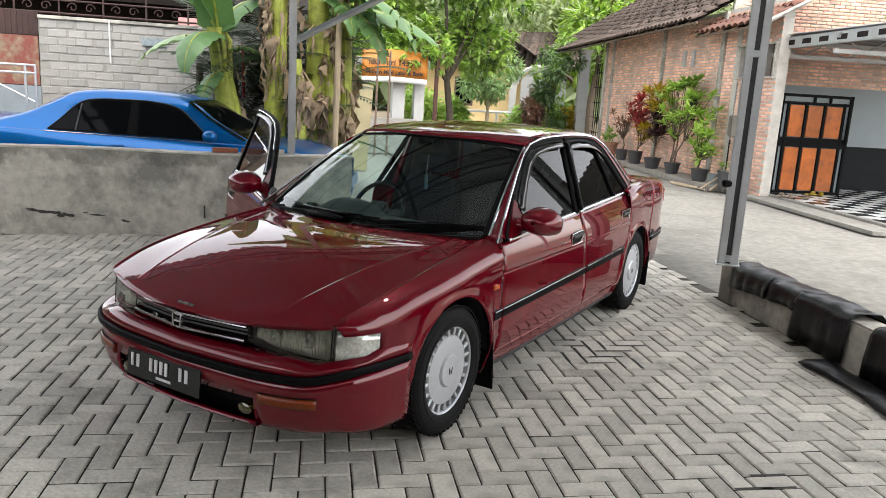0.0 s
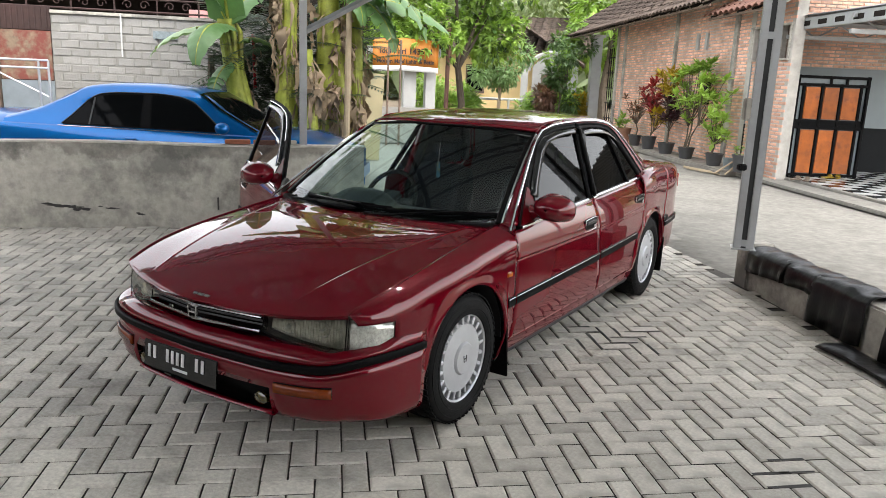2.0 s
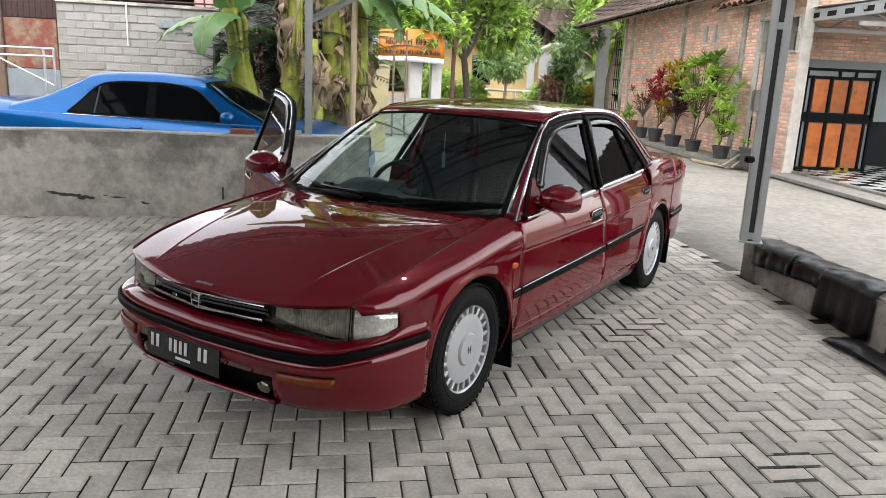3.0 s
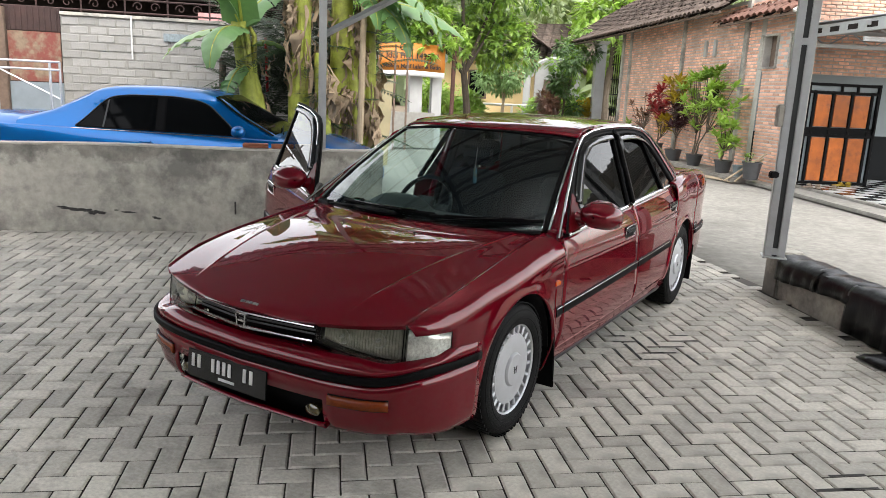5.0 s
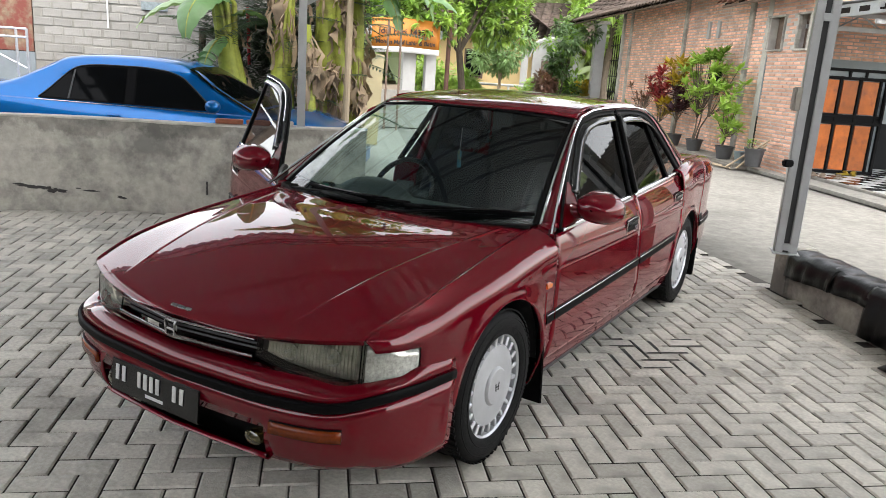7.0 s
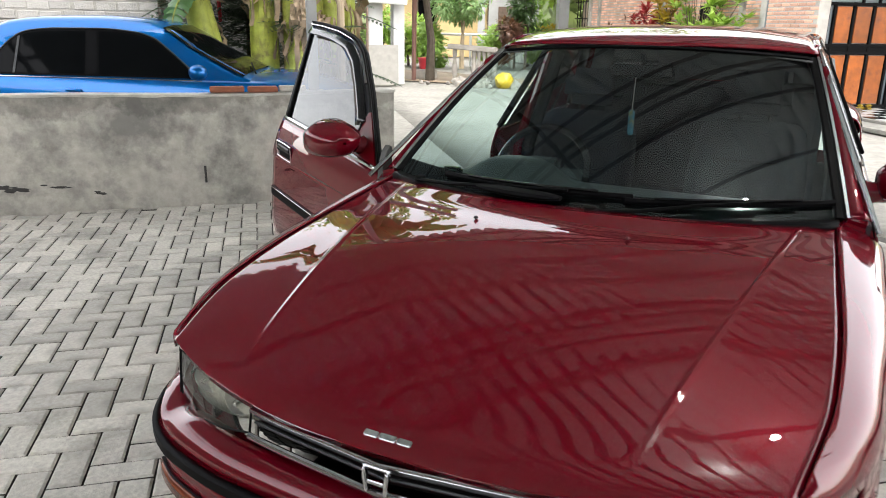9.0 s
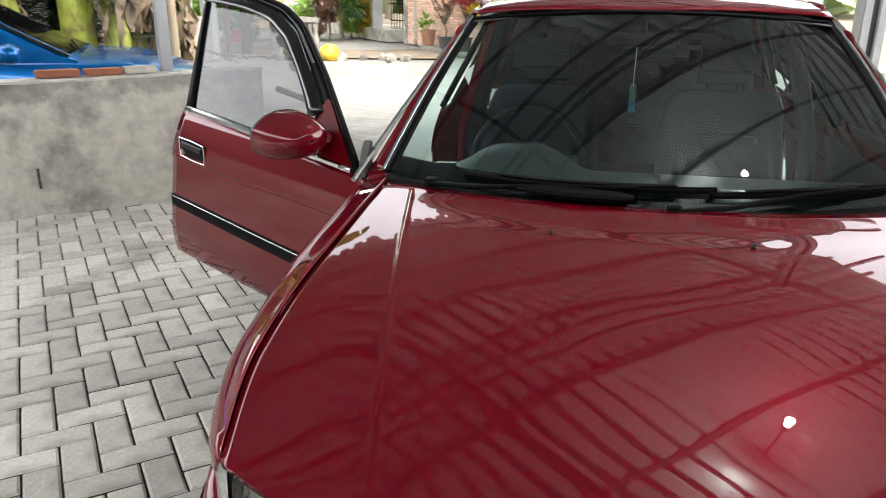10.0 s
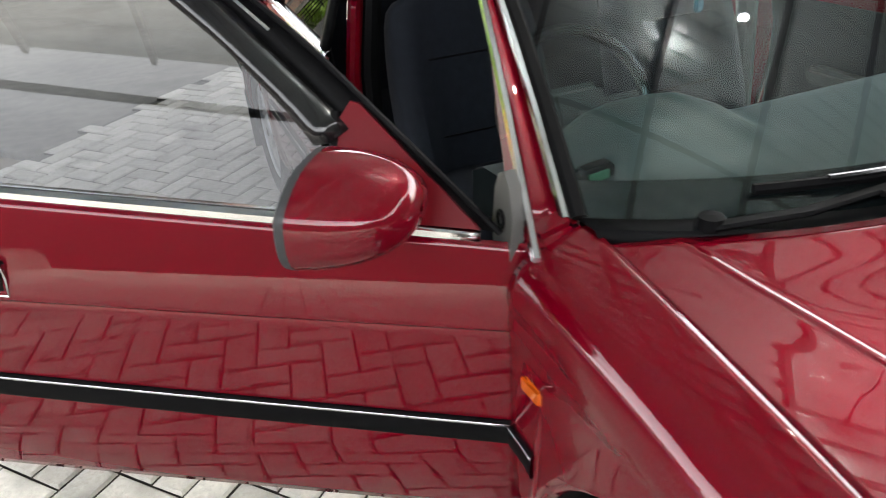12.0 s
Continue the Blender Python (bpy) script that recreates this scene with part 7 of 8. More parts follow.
for gap_x in (-2.34, -1.285, -0.33):
    sheets("door_line", [[[(x, BC - float(bl_w(gap_x)) - 0.0015 + 0.6 * max(z - 0.66, 0)**1.4, z) for z in (0.25, 0.45, 0.66, 0.74, 0.82)] for x in (gap_x, gap_x + 0.006)]], M_BLACK, blue)
bar("door_handle", [(-1.52, -0.004, 0.79), (-1.40, -0.004, 0.785)], 0.012, M_BLUE, blue, 8)
bar("antenna_wiper", [(0.02, BC - 0.6, 0.925), (-0.1, BC - 0.1, 0.985)], 0.008, M_BLACK, blue, 6)

# ---------------------------------------------------------------- brick house beyond the road
# Its own axes: x along the gate, y along the side wall, away from the yard.
M_JOINT = material("pale_joint", (0.50, 0.475, 0.43), rough=0.95, vary=0.2, scale=6, bump=0.4, bump_scale=50)
M_GREYPAINT = material("grey_wall_paint", (0.23, 0.26, 0.275), rough=0.7, vary=0.07, scale=2)
M_BLACKPAINT = material("black_wall_paint", (0.008, 0.009, 0.010), rough=0.5, spec=0.08, vary=0.2, scale=3)
M_ORANGEWOOD = material("orange_stained_wood", (0.42, 0.105, 0.009), rough=0.45, spec=0.25, vary=0.35, scale=4, coat=0.12, per_object=0.25, dark=(0.16, 0.04, 0.015), dark_amount=0.8, dark_scale=6)
M_ROOFTILE = material("old_roof_tile", (0.12, 0.092, 0.078), rough=0.95, spec=0.1, vary=0.6, scale=7, per_island=0.25, per_object=0.25, dark=(0.06, 0.055, 0.045), dark_amount=0.8, dark_scale=2.5)
M_NEWTILE = material("red_roof_tile", (0.15, 0.07, 0.048), rough=0.9, vary=0.3, scale=9, per_island=0.2, per_object=0.2, dark=(0.12, 0.06, 0.045), dark_amount=0.8, dark_scale=2.5)
house = thing("brick_house", "single-storey red brick house with tiled roofs", "house", at=(0.47, 12.25, 0), rz=36.2)
HX = -0.31
BRICKS = []
WALL_H = 3.55


def house_opening(y, z):
    return (-0.12 < y < 0.28 and 2.18 < z < 2.82) or (0.72 < y < 1.32 and 2.18 < z < 2.82)


box_part("side_wall_low", (HX + 0.13, 5.0, 1.09), (0.2, 10.4, 2.18), M_JOINT, house, bevel=0.002)
box_part("side_wall_top", (HX + 0.13, 5.0, 3.19), (0.2, 10.4, 0.74), M_JOINT, house, bevel=0.002)
for y0, y1 in ((-0.2, -0.12), (0.28, 0.72), (1.32, 10.2)):
    box_part("side_wall_mid", (HX + 0.13, (y0 + y1) / 2, 2.5), (0.2, y1 - y0, 0.64), M_JOINT, house, bevel=0.0)
for j in range(52):
    z = 0.06 + 0.068 * j
    for i in range(50):
        y = -0.10 + 0.228 * i + (0.114 if j % 2 else 0)
        if y > 10.1 or house_opening(y - 0.09, z) or house_opening(y + 0.09, z) or z > 3.5:
            continue
        BRICKS.append((y + 0.15 * abs(z - 1.6), pose(HX + 0.025, y, z, 0, 0, -90)))
for y, w in ((2.0, 0.17), (5.3, 0.16), (9.4, 0.14), (10.15, 0.18)):
    box_part("concrete_pillar", (HX + 0.05, y, WALL_H / 2), (0.16, w, WALL_H), M_RENDER, house, bevel=0.008)
for y0, y1 in ((-0.12, 0.28), (0.72, 1.32)):
    win = box_part("window", (HX + 0.17, (y0 + y1) / 2, 2.5), (0.02, y1 - y0, 0.62), M_OLDWOOD, house, bevel=0, label="dark window opening in a pale frame")
    for y in (y0 + 0.02, y1 - 0.02):
        box_part("window_frame", (HX + 0.03, y, 2.5), (0.07, 0.035, 0.66), M_RENDER, win, bevel=0.004)
    for z in (2.195, 2.805):
        box_part("window_sill", (HX + 0.02, (y0 + y1) / 2, z), (0.09, y1 - y0 + 0.06, 0.035), M_RENDER, win, bevel=0.004)
for y in (3.45, 3.95):
    box_part("vent", (HX + 0.0, y, 2.68), (0.05, 0.13, 0.36), M_PLASTER, house, bevel=0.004, label="pale vent block")
box_part("small_window", (HX + 0.01, 3.3, 1.55), (0.06, 0.55, 0.5), M_BLACK, house, bevel=0.004)
# terrace wall with its painted base
box_part("terrace_wall", (2.8, 1.33, 1.6), (6.2, 0.18, 3.2), M_JOINT, house, bevel=0.002)
box_part("grey_band", (2.8, 1.225, 1.55), (6.2, 0.03, 1.15), M_GREYPAINT, house, bevel=0.002, label="grey painted band")
box_part("black_band", (2.8, 1.222, 0.54), (6.2, 0.036, 0.88), M_BLACKPAINT, house, bevel=0.002, label="black painted base")
box_part("terrace_pillar", (0.20, 1.12, 1.475), (0.24, 0.24, 2.95), M_RENDER, house, bevel=0.008)
for j in range(16):
    z = 2.16 + 0.068 * j
    for i in range(26):
        BRICKS.append((6 + 0.1 * i, pose(0.12 + 0.228 * i + (0.114 if j % 2 else 0), 1.24, z, 0, 0, 0)))


def tiled_slope(name, x0, z0, x1, z1, y0, y1, mat, parent, pitch=0.24, row=0.26):
    """Rows of curved tiles stepping down to the eaves."""
    length = math.hypot(x1 - x0, z1 - z0)
    n = max(2, int(length / row))
    ys = np.arange(y0, y1, pitch / 6)
    grids = []
    dx, dz = (x1 - x0) / n, (z1 - z0) / n
    for i in range(n):
        rows = []
        for t, lift in ((0.0, 0.035), (0.5, 0.02), (1.12, 0.0)):
            rows.append([(x0 + dx * (i + t), y, z0 + dz * (i + t) + lift + 0.036 * math.sin(2 * math.pi * y / pitch + 0.25 * math.sin(i * 2.7)) + 0.014 * math.sin(y * 3.1 + i) + 0.012 * math.sin(y * 8.3 + i * 1.7)) for y in ys])
        grids.append(rows)
    return tagged(sheets(name, grids, mat, parent, 0.012, sharp=60), kind="stuff")


tiled_slope("main_roof", -1.05, 3.33, 3.0, 5.75, 1.9, 17.5, M_ROOFTILE, house)["label"] = "weathered dark clay roof tiles"
tiled_slope("small_roof", -0.80, 3.09, 1.4, 4.32, -0.62, 2.45, M_NEWTILE, house)["label"] = "red clay roof tiles"
# tiles along the eaves stand out one by one
tv, tf = [], []
for k in range(9):
    w = math.pi * k / 8
    tv += [(0.0, 0.10 * math.cos(w), 0.055 * math.sin(w)), (0.24, 0.09 * math.cos(w), 0.05 * math.sin(w) + 0.10)]
for k in range(8):
    tf.append((2 * k, 2 * k + 1, 2 * k + 3, 2 * k + 2))
tile_meshes = []
for nm, mm in (("tile", M_ROOFTILE), ("tile", M_NEWTILE)):
    tm = bpy.data.meshes.new(nm)
    tm.from_pydata(tv, [], tf)
    tm.shade_smooth()
    tm.materials.append(mm)
    tile_meshes.append(tm)
TILES = [(tile_meshes[0], -1.10, y, 3.335) for y in np.arange(2.0, 17.4, 0.24)] + [(tile_meshes[1], -0.85, y, 3.095) for y in np.arange(-0.5, 2.4, 0.24)]
for z, y0, y1, x in ((3.28, 1.9, 17.5, -0.98), (3.05, -0.6, 2.45, -0.74)):
    box_part("eaves_board", (x, (y0 + y1) / 2, z), (0.03, y1 - y0, 0.05), M_OLDWOOD, house, bevel=0.004)
for y in np.arange(2.2, 17.4, 0.62):
    bar("rafter", [(-1.0, y, 3.30), (0.6, y, 4.25)], 0.035, M_EAVES, house, 4)
for y in np.arange(-0.1, 2.4, 0.6):
    bar("rafter", [(-0.76, y, 3.07), (0.4, y, 3.71)], 0.03, M_EAVES, house, 4)
sheets("gable_infill", [[[(x, 2.02, z) for z in (2.9, zt)] for x, zt in ((HX + 0.1, 3.75), (3.0, 5.7))]], M_JOINT, house, 0.1)
bar("verge_board", [(-0.82, -0.63, 3.07), (1.4, -0.63, 4.31)], 0.035, M_RENDER, house, 4, label="pale verge board")
for j in range(30):
    z = 2.96 + 0.068 * j
    for i in range(14):
        x = -0.05 + 0.228 * i + (0.114 if j % 2 else 0)
        if z < 3.62 + (x - HX) * 0.59:
            BRICKS.append((9 + 0.1 * i, pose(x, 1.905, z, 0, 0, 0)))
# porch at the far end
for x, y in ((-0.25, 12.9), (-0.25, 16.4)):
    box_part("porch_post", (x, y, 1.65), (0.34, 0.34, 3.3), M_PLASTER, house, bevel=0.01, label="square concrete porch post")
    box_part("post_cap", (x, y, 3.32), (0.46, 0.46, 0.10), M_RENDER, house, bevel=0.01)
box_part("porch_floor", (0.2, 14.2, 0.18), (1.6, 6.4, 0.36), M_RENDER, house, bevel=0.01)
grille = thing("porch_grille", "black iron porch grille", "grille", at=(0.47, 12.25, 0), rz=36.2)
for y in np.linspace(10.5, 12.4, 9):
    bar("grille_bar", [(0.1, y, 0.3), (0.1, y, 2.9)], 0.014, M_BLACK, grille, 6)
for z in (0.6, 1.1, 1.6, 2.1, 2.6):
    bar("grille_rail", [(0.1, 10.4, z), (0.1, 12.6, z)], 0.018, M_BLACK, grille, 6)
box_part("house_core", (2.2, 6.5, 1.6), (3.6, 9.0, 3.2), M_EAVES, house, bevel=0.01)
# steel canopy over the terrace
M_CANOPY = material("dull_zinc_sheet", (0.24, 0.255, 0.265), rough=0.45, metal=0.35, vary=0.12, scale=4)
canopy = thing("terrace_canopy", "light steel canopy with a corrugated sheet", "canopy", at=(0.47, 12.25, 0), rz=36.2)
cross = []
for k in range(26):
    x = -0.15 + 0.19 * k
    cross += [(x, 0.0), (x + 0.085, 0.0), (x + 0.105, 0.03), (x + 0.150, 0.03), (x + 0.170, 0.0)]
sheets("canopy_sheet", [[[(x, y, 2.90 + h + 0.01 * (y + 3.6)) for y in (-3.6, 0.0, 1.2)] for x, h in cross]], M_CANOPY, canopy, 0.002, sharp=15)
for y in (-1.7, 0.2):
    z = 2.80 + 0.01 * (y + 3.6)
    for dz in (0.0, -0.24):
        box_part("canopy_chord", (2.2, y, z + dz), (4.8, 0.05, 0.07), M_STEEL, canopy, bevel=0.003)
    for k in range(11):
        x = -0.1 + 0.44 * k
        bar("canopy_web", [(x, y, z - (0.24 if k % 2 else 0)), (x + 0.44, y, z - (0 if k % 2 else 0.24))], 0.015, M_STEEL, canopy, 4)
for y in (-3.5, ):
    box_part("canopy_post", (4.5, y, 1.4), (0.08, 0.08, 2.8), M_STEEL, canopy, bevel=0.004)
box_part("canopy_fascia", (-0.10, -1.25, 2.80), (0.05, 4.7, 0.19), M_STEEL, canopy, bevel=0.006)
# dark plates on the solid beam stand in for the shade inside its holes
for k in range(9):
    box_part("fascia_slot", (-0.126, 0.75 - 0.5 * k, 2.80), (0.008, 0.26, 0.085), M_EAVES, canopy, bevel=0.003)
# gate with stained boards
gate = thing("steel_gate", "black steel gate with orange stained boards", "gate", at=(0.47, 12.25, 0.10), rz=36.2)
gf = bmesh.new()
GW, GH = 1.39, 1.84
for x in (0.03, GW - 0.03):
    add_box(gf, (x, 0, GH / 2), (0.055, 0.05, GH), (0, 0, 0), 0.004, 1)
for z in (0.03, 0.90, 1.02, GH - 0.17, GH - 0.03):
    add_box(gf, (GW / 2, 0, z), (GW, 0.05, 0.05), (0, 0, 0), 0.004, 1)
for x in (0.15, 0.50, 0.86, GW - 0.15):
    add_box(gf, (x, 0, GH / 2 - 0.06), (0.045, 0.045, GH - 0.16), (0, 0, 0), 0.004, 1)
for x in (0.68, 1.0):
    add_box(gf, (x * 0.95, 0, GH - 0.10), (0.04, 0.04, 0.12), (0, 0, 0), 0.003, 1)
part("gate_frame", gf, M_BLACK, gate, "black steel frame")
for z0, z1 in ((0.07, 0.86), (1.06, GH - 0.21)):
    for x0, x1 in ((0.19, 0.46), (0.54, 0.82), (0.90, 1.20)):
        box_part("gate_board", ((x0 + x1) / 2, 0.0, (z0 + z1) / 2), (x1 - x0, 0.025, z1 - z0), M_ORANGEWOOD, gate, bevel=0.004, label="orange stained board")
box_part("middle_plate", (GW / 2, 0.0, 0.96), (GW - 0.12, 0.02, 0.08), M_BLACK, gate, bevel=0.002)
box_part("gate_backing", (GW / 2, 0.032, GH / 2), (GW - 0.1, 0.006, GH - 0.1), M_GREYPAINT, gate, bevel=0)
bar("pull_handle", [(GW - 0.06, -0.03, 0.98), (GW - 0.06, -0.06, 1.05), (GW - 0.06, -0.06, 1.35), (GW - 0.06, -0.03, 1.42)], 0.022, M_BLACK, gate, 8)
box_part("gate_post", (-0.05, 0.02, GH / 2 + 0.03), (0.06, 0.07, GH + 0.1), M_BLACK, gate, bevel=0.004)
# terrace and its chequered tiles
terrace = thing("terrace", "raised terrace with black and white chequered tiles", "terrace", at=(0.47, 12.25, 0), rz=36.2, kind="structure")
box_part("terrace_slab", (2.6, -1.3, 0.045), (5.4, 5.2, 0.085), M_CONCRETE, terrace, bevel=0.01)
box_part("terrace_apron", (-0.32, -1.4, 0.02), (0.55, 5.0, 0.06), M_CONCRETE, terrace, bevel=0.012)
M_TILE_W = material("white_floor_tile", (0.66, 0.67, 0.66), rough=0.25, vary=0.05, scale=6, per_object=0.04)
M_TILE_B = material("black_floor_tile", (0.018, 0.018, 0.02), rough=0.2, vary=0.15, scale=6)
tile_a, tile_b = bpy.data.meshes.new("floor_tile"), bpy.data.meshes.new("floor_tile")
for me_t, mm in ((tile_a, M_TILE_W), (tile_b, M_TILE_B)):
    _v, _f = paver_mesh(0.297, 0.297)
    me_t.from_pydata([(x, y, z * 0.2) for x, y, z in _v], [], _f)
    me_t.materials.append(mm)
FLOOR = [(tile_a if (i + j) % 2 else tile_b, 0.16 + 0.3 * i, 1.05 - 0.3 * j, 0.0985) for i in range(13) for j in range(16)]
# sandals and a yellow cloth by the gate
M_SANDAL = material("brown_sandal", (0.22, 0.17, 0.13), rough=0.8, vary=0.2)
for x, y, rz, m, l in ((-0.12, -0.62, 20, M_SANDAL, "brown sandal lying by the gate"), (0.02, -0.75, 65, M_SANDAL, "brown sandal lying by the gate"), (0.25, -0.80, 40, M_SANDAL, "grey-brown sandal lying on the terrace"), (0.75, -0.15, 10, M_LEAF_YELLOW, "crumpled yellow-green cloth on the terrace"), (0.92, -0.2, 60, M_LEAF_YELLOW, "crumpled yellow-green cloth on the terrace")):
    bm = bmesh.new()
    add_box(bm, (0, 0, 0.012), (0.25, 0.09, 0.024), (0, 0, 0), 0.011, 2)
    for v in bm.verts:
        v.co.y *= 1 + 0.25 * math.sin(v.co.x * 14)
    add_box(bm, (0.05, 0, 0.045), (0.07, 0.10, 0.05), (0, 0, 0), 0.02, 2)
    o = part("sandal" if m is M_SANDAL else "cloth_heap", bm, m)
    hm = house.matrix_basis @ pose(x, y, 0.103, 0, 0, rz)
    o.matrix_basis = hm
    tagged(o, l, "sandal" if m is M_SANDAL else "cloth", "things by the gate")

# ---------------------------------------------------------------- potted plants along the side wall
HM = house.matrix_basis


def at_house(x, y, z=0.0):
    return tuple(HM @ Vector((x, y, z)))


M_POT = material("dark_pot", (0.055, 0.055, 0.058), rough=0.6, vary=0.2, scale=9)
M_POTGREY = material("grey_bucket", (0.16, 0.20, 0.21), rough=0.5, vary=0.15)
M_CLAY = material("clay_pot", (0.30, 0.16, 0.10), rough=0.85, vary=0.2)
for x, y, r, h, m, l in ((-0.66, 0.39, 0.18, 0.33, M_POT, "black plastic bucket with a plant"), (-0.68, 0.87, 0.12, 0.22, M_POTGREY, "grey-green plastic bucket on the ground"), (-0.70, 1.52, 0.18, 0.25, M_POT, "dark plant pot by the brick wall"), (-0.72, 2.95, 0.18, 0.25, M_POT, "dark plant pot by the brick wall"),
                         (-0.75, 4.12, 0.20, 0.26, M_POT, "dark plant pot by the brick wall"), (-0.75, 5.36, 0.19, 0.32, M_POT, "dark plant pot by the brick wall"), (-0.75, 6.45, 0.17, 0.28, M_POT, "dark plant pot by the brick wall"), (-0.7, 7.6, 0.2, 0.4, M_CLAY, "old stone pot by the brick wall")):
    pot(at_house(x, y, 0.10), r, h, m, l, "pots along the house wall")
ledge = box_part("stone_ledge", (0, 0, 0), (0.62, 7.0, 0.13), M_OLDCON, None, bevel=0.03)
ledge.matrix_basis = HM @ pose(-0.62, 4.2, 0.035)
tagged(ledge, "rough stone ledge along the house wall", "ledge", kind="structure")


def shrub(y0, crowns, size, count, label, seed, category="shrub"):
    """Thin stems from a pot by the house wall; each ends in a rosette of narrow leaves. crowns: (along the wall, height, radius, rosettes, material)."""
    rnd = random.Random(seed)
    ob = thing("potted_shrub", label, category, "shrubs along the house wall")
    b = Vector(at_house(-0.73, y0, 0.32))
    pieces, spots = [], {}
    for y, z, r, rosettes, mat in crowns:
        fork = b.lerp(Vector(at_house(-0.73, y, z)), 0.45)
        pieces.append(tube_mesh([b + Vector((rnd.uniform(-0.04, 0.04), rnd.uniform(-0.04, 0.04), 0)), b.lerp(fork, 0.5) + Vector((rnd.uniform(-0.04, 0.04), rnd.uniform(-0.04, 0.04), 0)), fork], [0.022, 0.018, 0.014], 6))
        for _ in range(rosettes):
            while True:
                v = Vector((rnd.uniform(-1, 1), rnd.uniform(-1, 1), rnd.uniform(-1, 1)))
                if v.length < 1:
                    break
            tip = Vector(at_house(-0.73 + 0.62 * r * v.x, y + r * v.y, z + 0.85 * r * v.z))
            way = (tip - fork).normalized()
            pieces.append(tube_mesh([fork + Vector((rnd.uniform(-0.02, 0.02), rnd.uniform(-0.02, 0.02), -0.03)), fork.lerp(tip, 0.55) + Vector((0, 0, -0.05)), tip], [0.011, 0.008, 0.005], 5))
            for k in range(count):
                w, el = k * 2.4 + rnd.uniform(-0.3, 0.3), rnd.uniform(-0.45, 1.05)
                d = Vector((math.cos(w) * math.cos(el), math.sin(w) * math.cos(el), math.sin(el))) + way * 0.25
                l = size * rnd.uniform(0.65, 1.2)
                spots.setdefault(mat, []).append((tip - way * rnd.uniform(0, 0.10), d, l, l * rnd.uniform(0.15, 0.22)))
    join_meshes("stem", pieces, M_BARK, ob)
    for m, sp in spots.items():
        leaves("foliage", sp, m, ob)
    return ob


M_PURPLE = leaf_material("purple_leaf", (0.075, 0.03, 0.045))
shrub(2.95, ((2.95, 1.50, 0.78, 26, M_LEAF_LIGHT), (2.45, 2.15, 0.30, 6, M_LEAF), (1.75, 1.60, 0.55, 11, M_LEAF_LIGHT)), 0.25, 15, "tall green shrub with narrow leaves in a pot", 31)
shrub(1.52, ((1.42, 0.88, 0.50, 17, M_LEAF_LIGHT),), 0.22, 14, "green shrub in a pot by the brick wall", 32)
shrub(4.12, ((4.40, 1.85, 0.42, 11, M_LEAF_YELLOW), (4.05, 1.10, 0.34, 8, M_PURPLE)), 0.30, 13, "croton with yellow leaves over dark purple ones", 34)
shrub(5.36, ((5.25, 1.50, 0.50, 15, M_LEAF_RED), (4.85, 0.90, 0.32, 7, M_LEAF_YELLOW)), 0.28, 12, "croton with red and yellow leaves", 35)
shrub(6.45, ((6.60, 1.15, 0.62, 24, M_BRONZE),), 0.16, 8, "sparse bronze-brown shrub in a pot", 36)
shrub(7.60, ((7.60, 0.62, 0.25, 4, M_LEAF),), 0.26, 10, "small green plant in a stone pot", 37)
shrub(0.39, ((0.39, 0.55, 0.20, 5, M_LEAF),), 0.10, 8, "small plant in a bucket", 38)
for a, b, l in (((-1.0, 0.75), (-0.42, 0.35), 0.6), ((-0.85, 0.62), (-0.42, 0.45), 0.5)):
    tagged(bar("wooden_stick", [at_house(a[0], a[1], 0.02), at_house(b[0], b[1], l)], 0.02, M_BAMBOO, None, 6), "stick leaning on the house wall", "stick", "sticks by the house")
tagged(bar("bamboo_stick", [at_house(-1.15, 1.9, 0.02), at_house(-0.95, 1.0, 0.02)], 0.025, M_BAMBOO, None, 6), "bamboo stick lying at the road's edge", "stick", "sticks by the house")
tagged(bar("garden_hose", [at_house(-1.05 - 0.12 * math.sin(t * 1.9), 2.1 - 0.55 * t, 0.012) for t in np.linspace(0, 2.6, 16)], 0.012, M_BAMBOO, None, 6), "pale garden hose lying by the pots", "hose")

# ---------------------------------------------------------------- gardens and houses further off
M_YELLOW = material("yellow_house_paint", (0.78, 0.58, 0.28), rough=0.8, vary=0.08, scale=2)
yh = thing("yellow_house", "yellow rendered house under a tiled roof", "house", at=(-14.2, 28.5, 0), rz=20)
box_part("house_wall", (0, 0, 1.7), (6.5, 0.3, 3.4), M_YELLOW, yh, bevel=0.01)
tiled_slope("roof", -4.0, 0, 4.0, 0.001, -1.2, 3.4, M_ROOFTILE, yh, 0.3, 0.4).matrix_basis = pose(0, -0.2, 3.45, 24, 0, 0)
for x in (-1.2, 1.9):
    win = box_part("window", (x, -0.16, 1.8), (0.9, 0.06, 1.3), M_OLDWOOD, yh, bevel=0.005)
    box_part("pane", (x, -0.20, 1.8), (0.72, 0.02, 1.12), M_DARKPANE, win, bevel=0)
wh = thing("white_house", "white gabled house with an arched porch", "house", at=(-11.6, 28.0, 0), rz=22)
bm = bmesh.new()
vs = [bm.verts.new(p) for p in ((-0.7, 0, 0), (0.9, 0, 0), (0.9, 0, 2.4), (0.1, 0, 3.3), (-0.7, 0, 2.4))]
bm.faces.new(vs)
ex = bmesh.ops.extrude_face_region(bm, geom=bm.faces[:])
for v in [g for g in ex["geom"] if isinstance(g, bmesh.types.BMVert)]:
    v.co.y += 0.3
part("gable_wall", bm, M_PLASTER, wh)
for x in (-0.95, 1.15):
    box_part("porch_pillar", (x, -1.2, 1.2), (0.28, 0.28, 2.4), M_PLASTER, wh, bevel=0.01)
arch = [(0.15 + 0.95 * math.cos(w), -1.2, 2.2 + 0.75 * math.sin(w)) for w in np.linspace(0, math.pi, 14)]
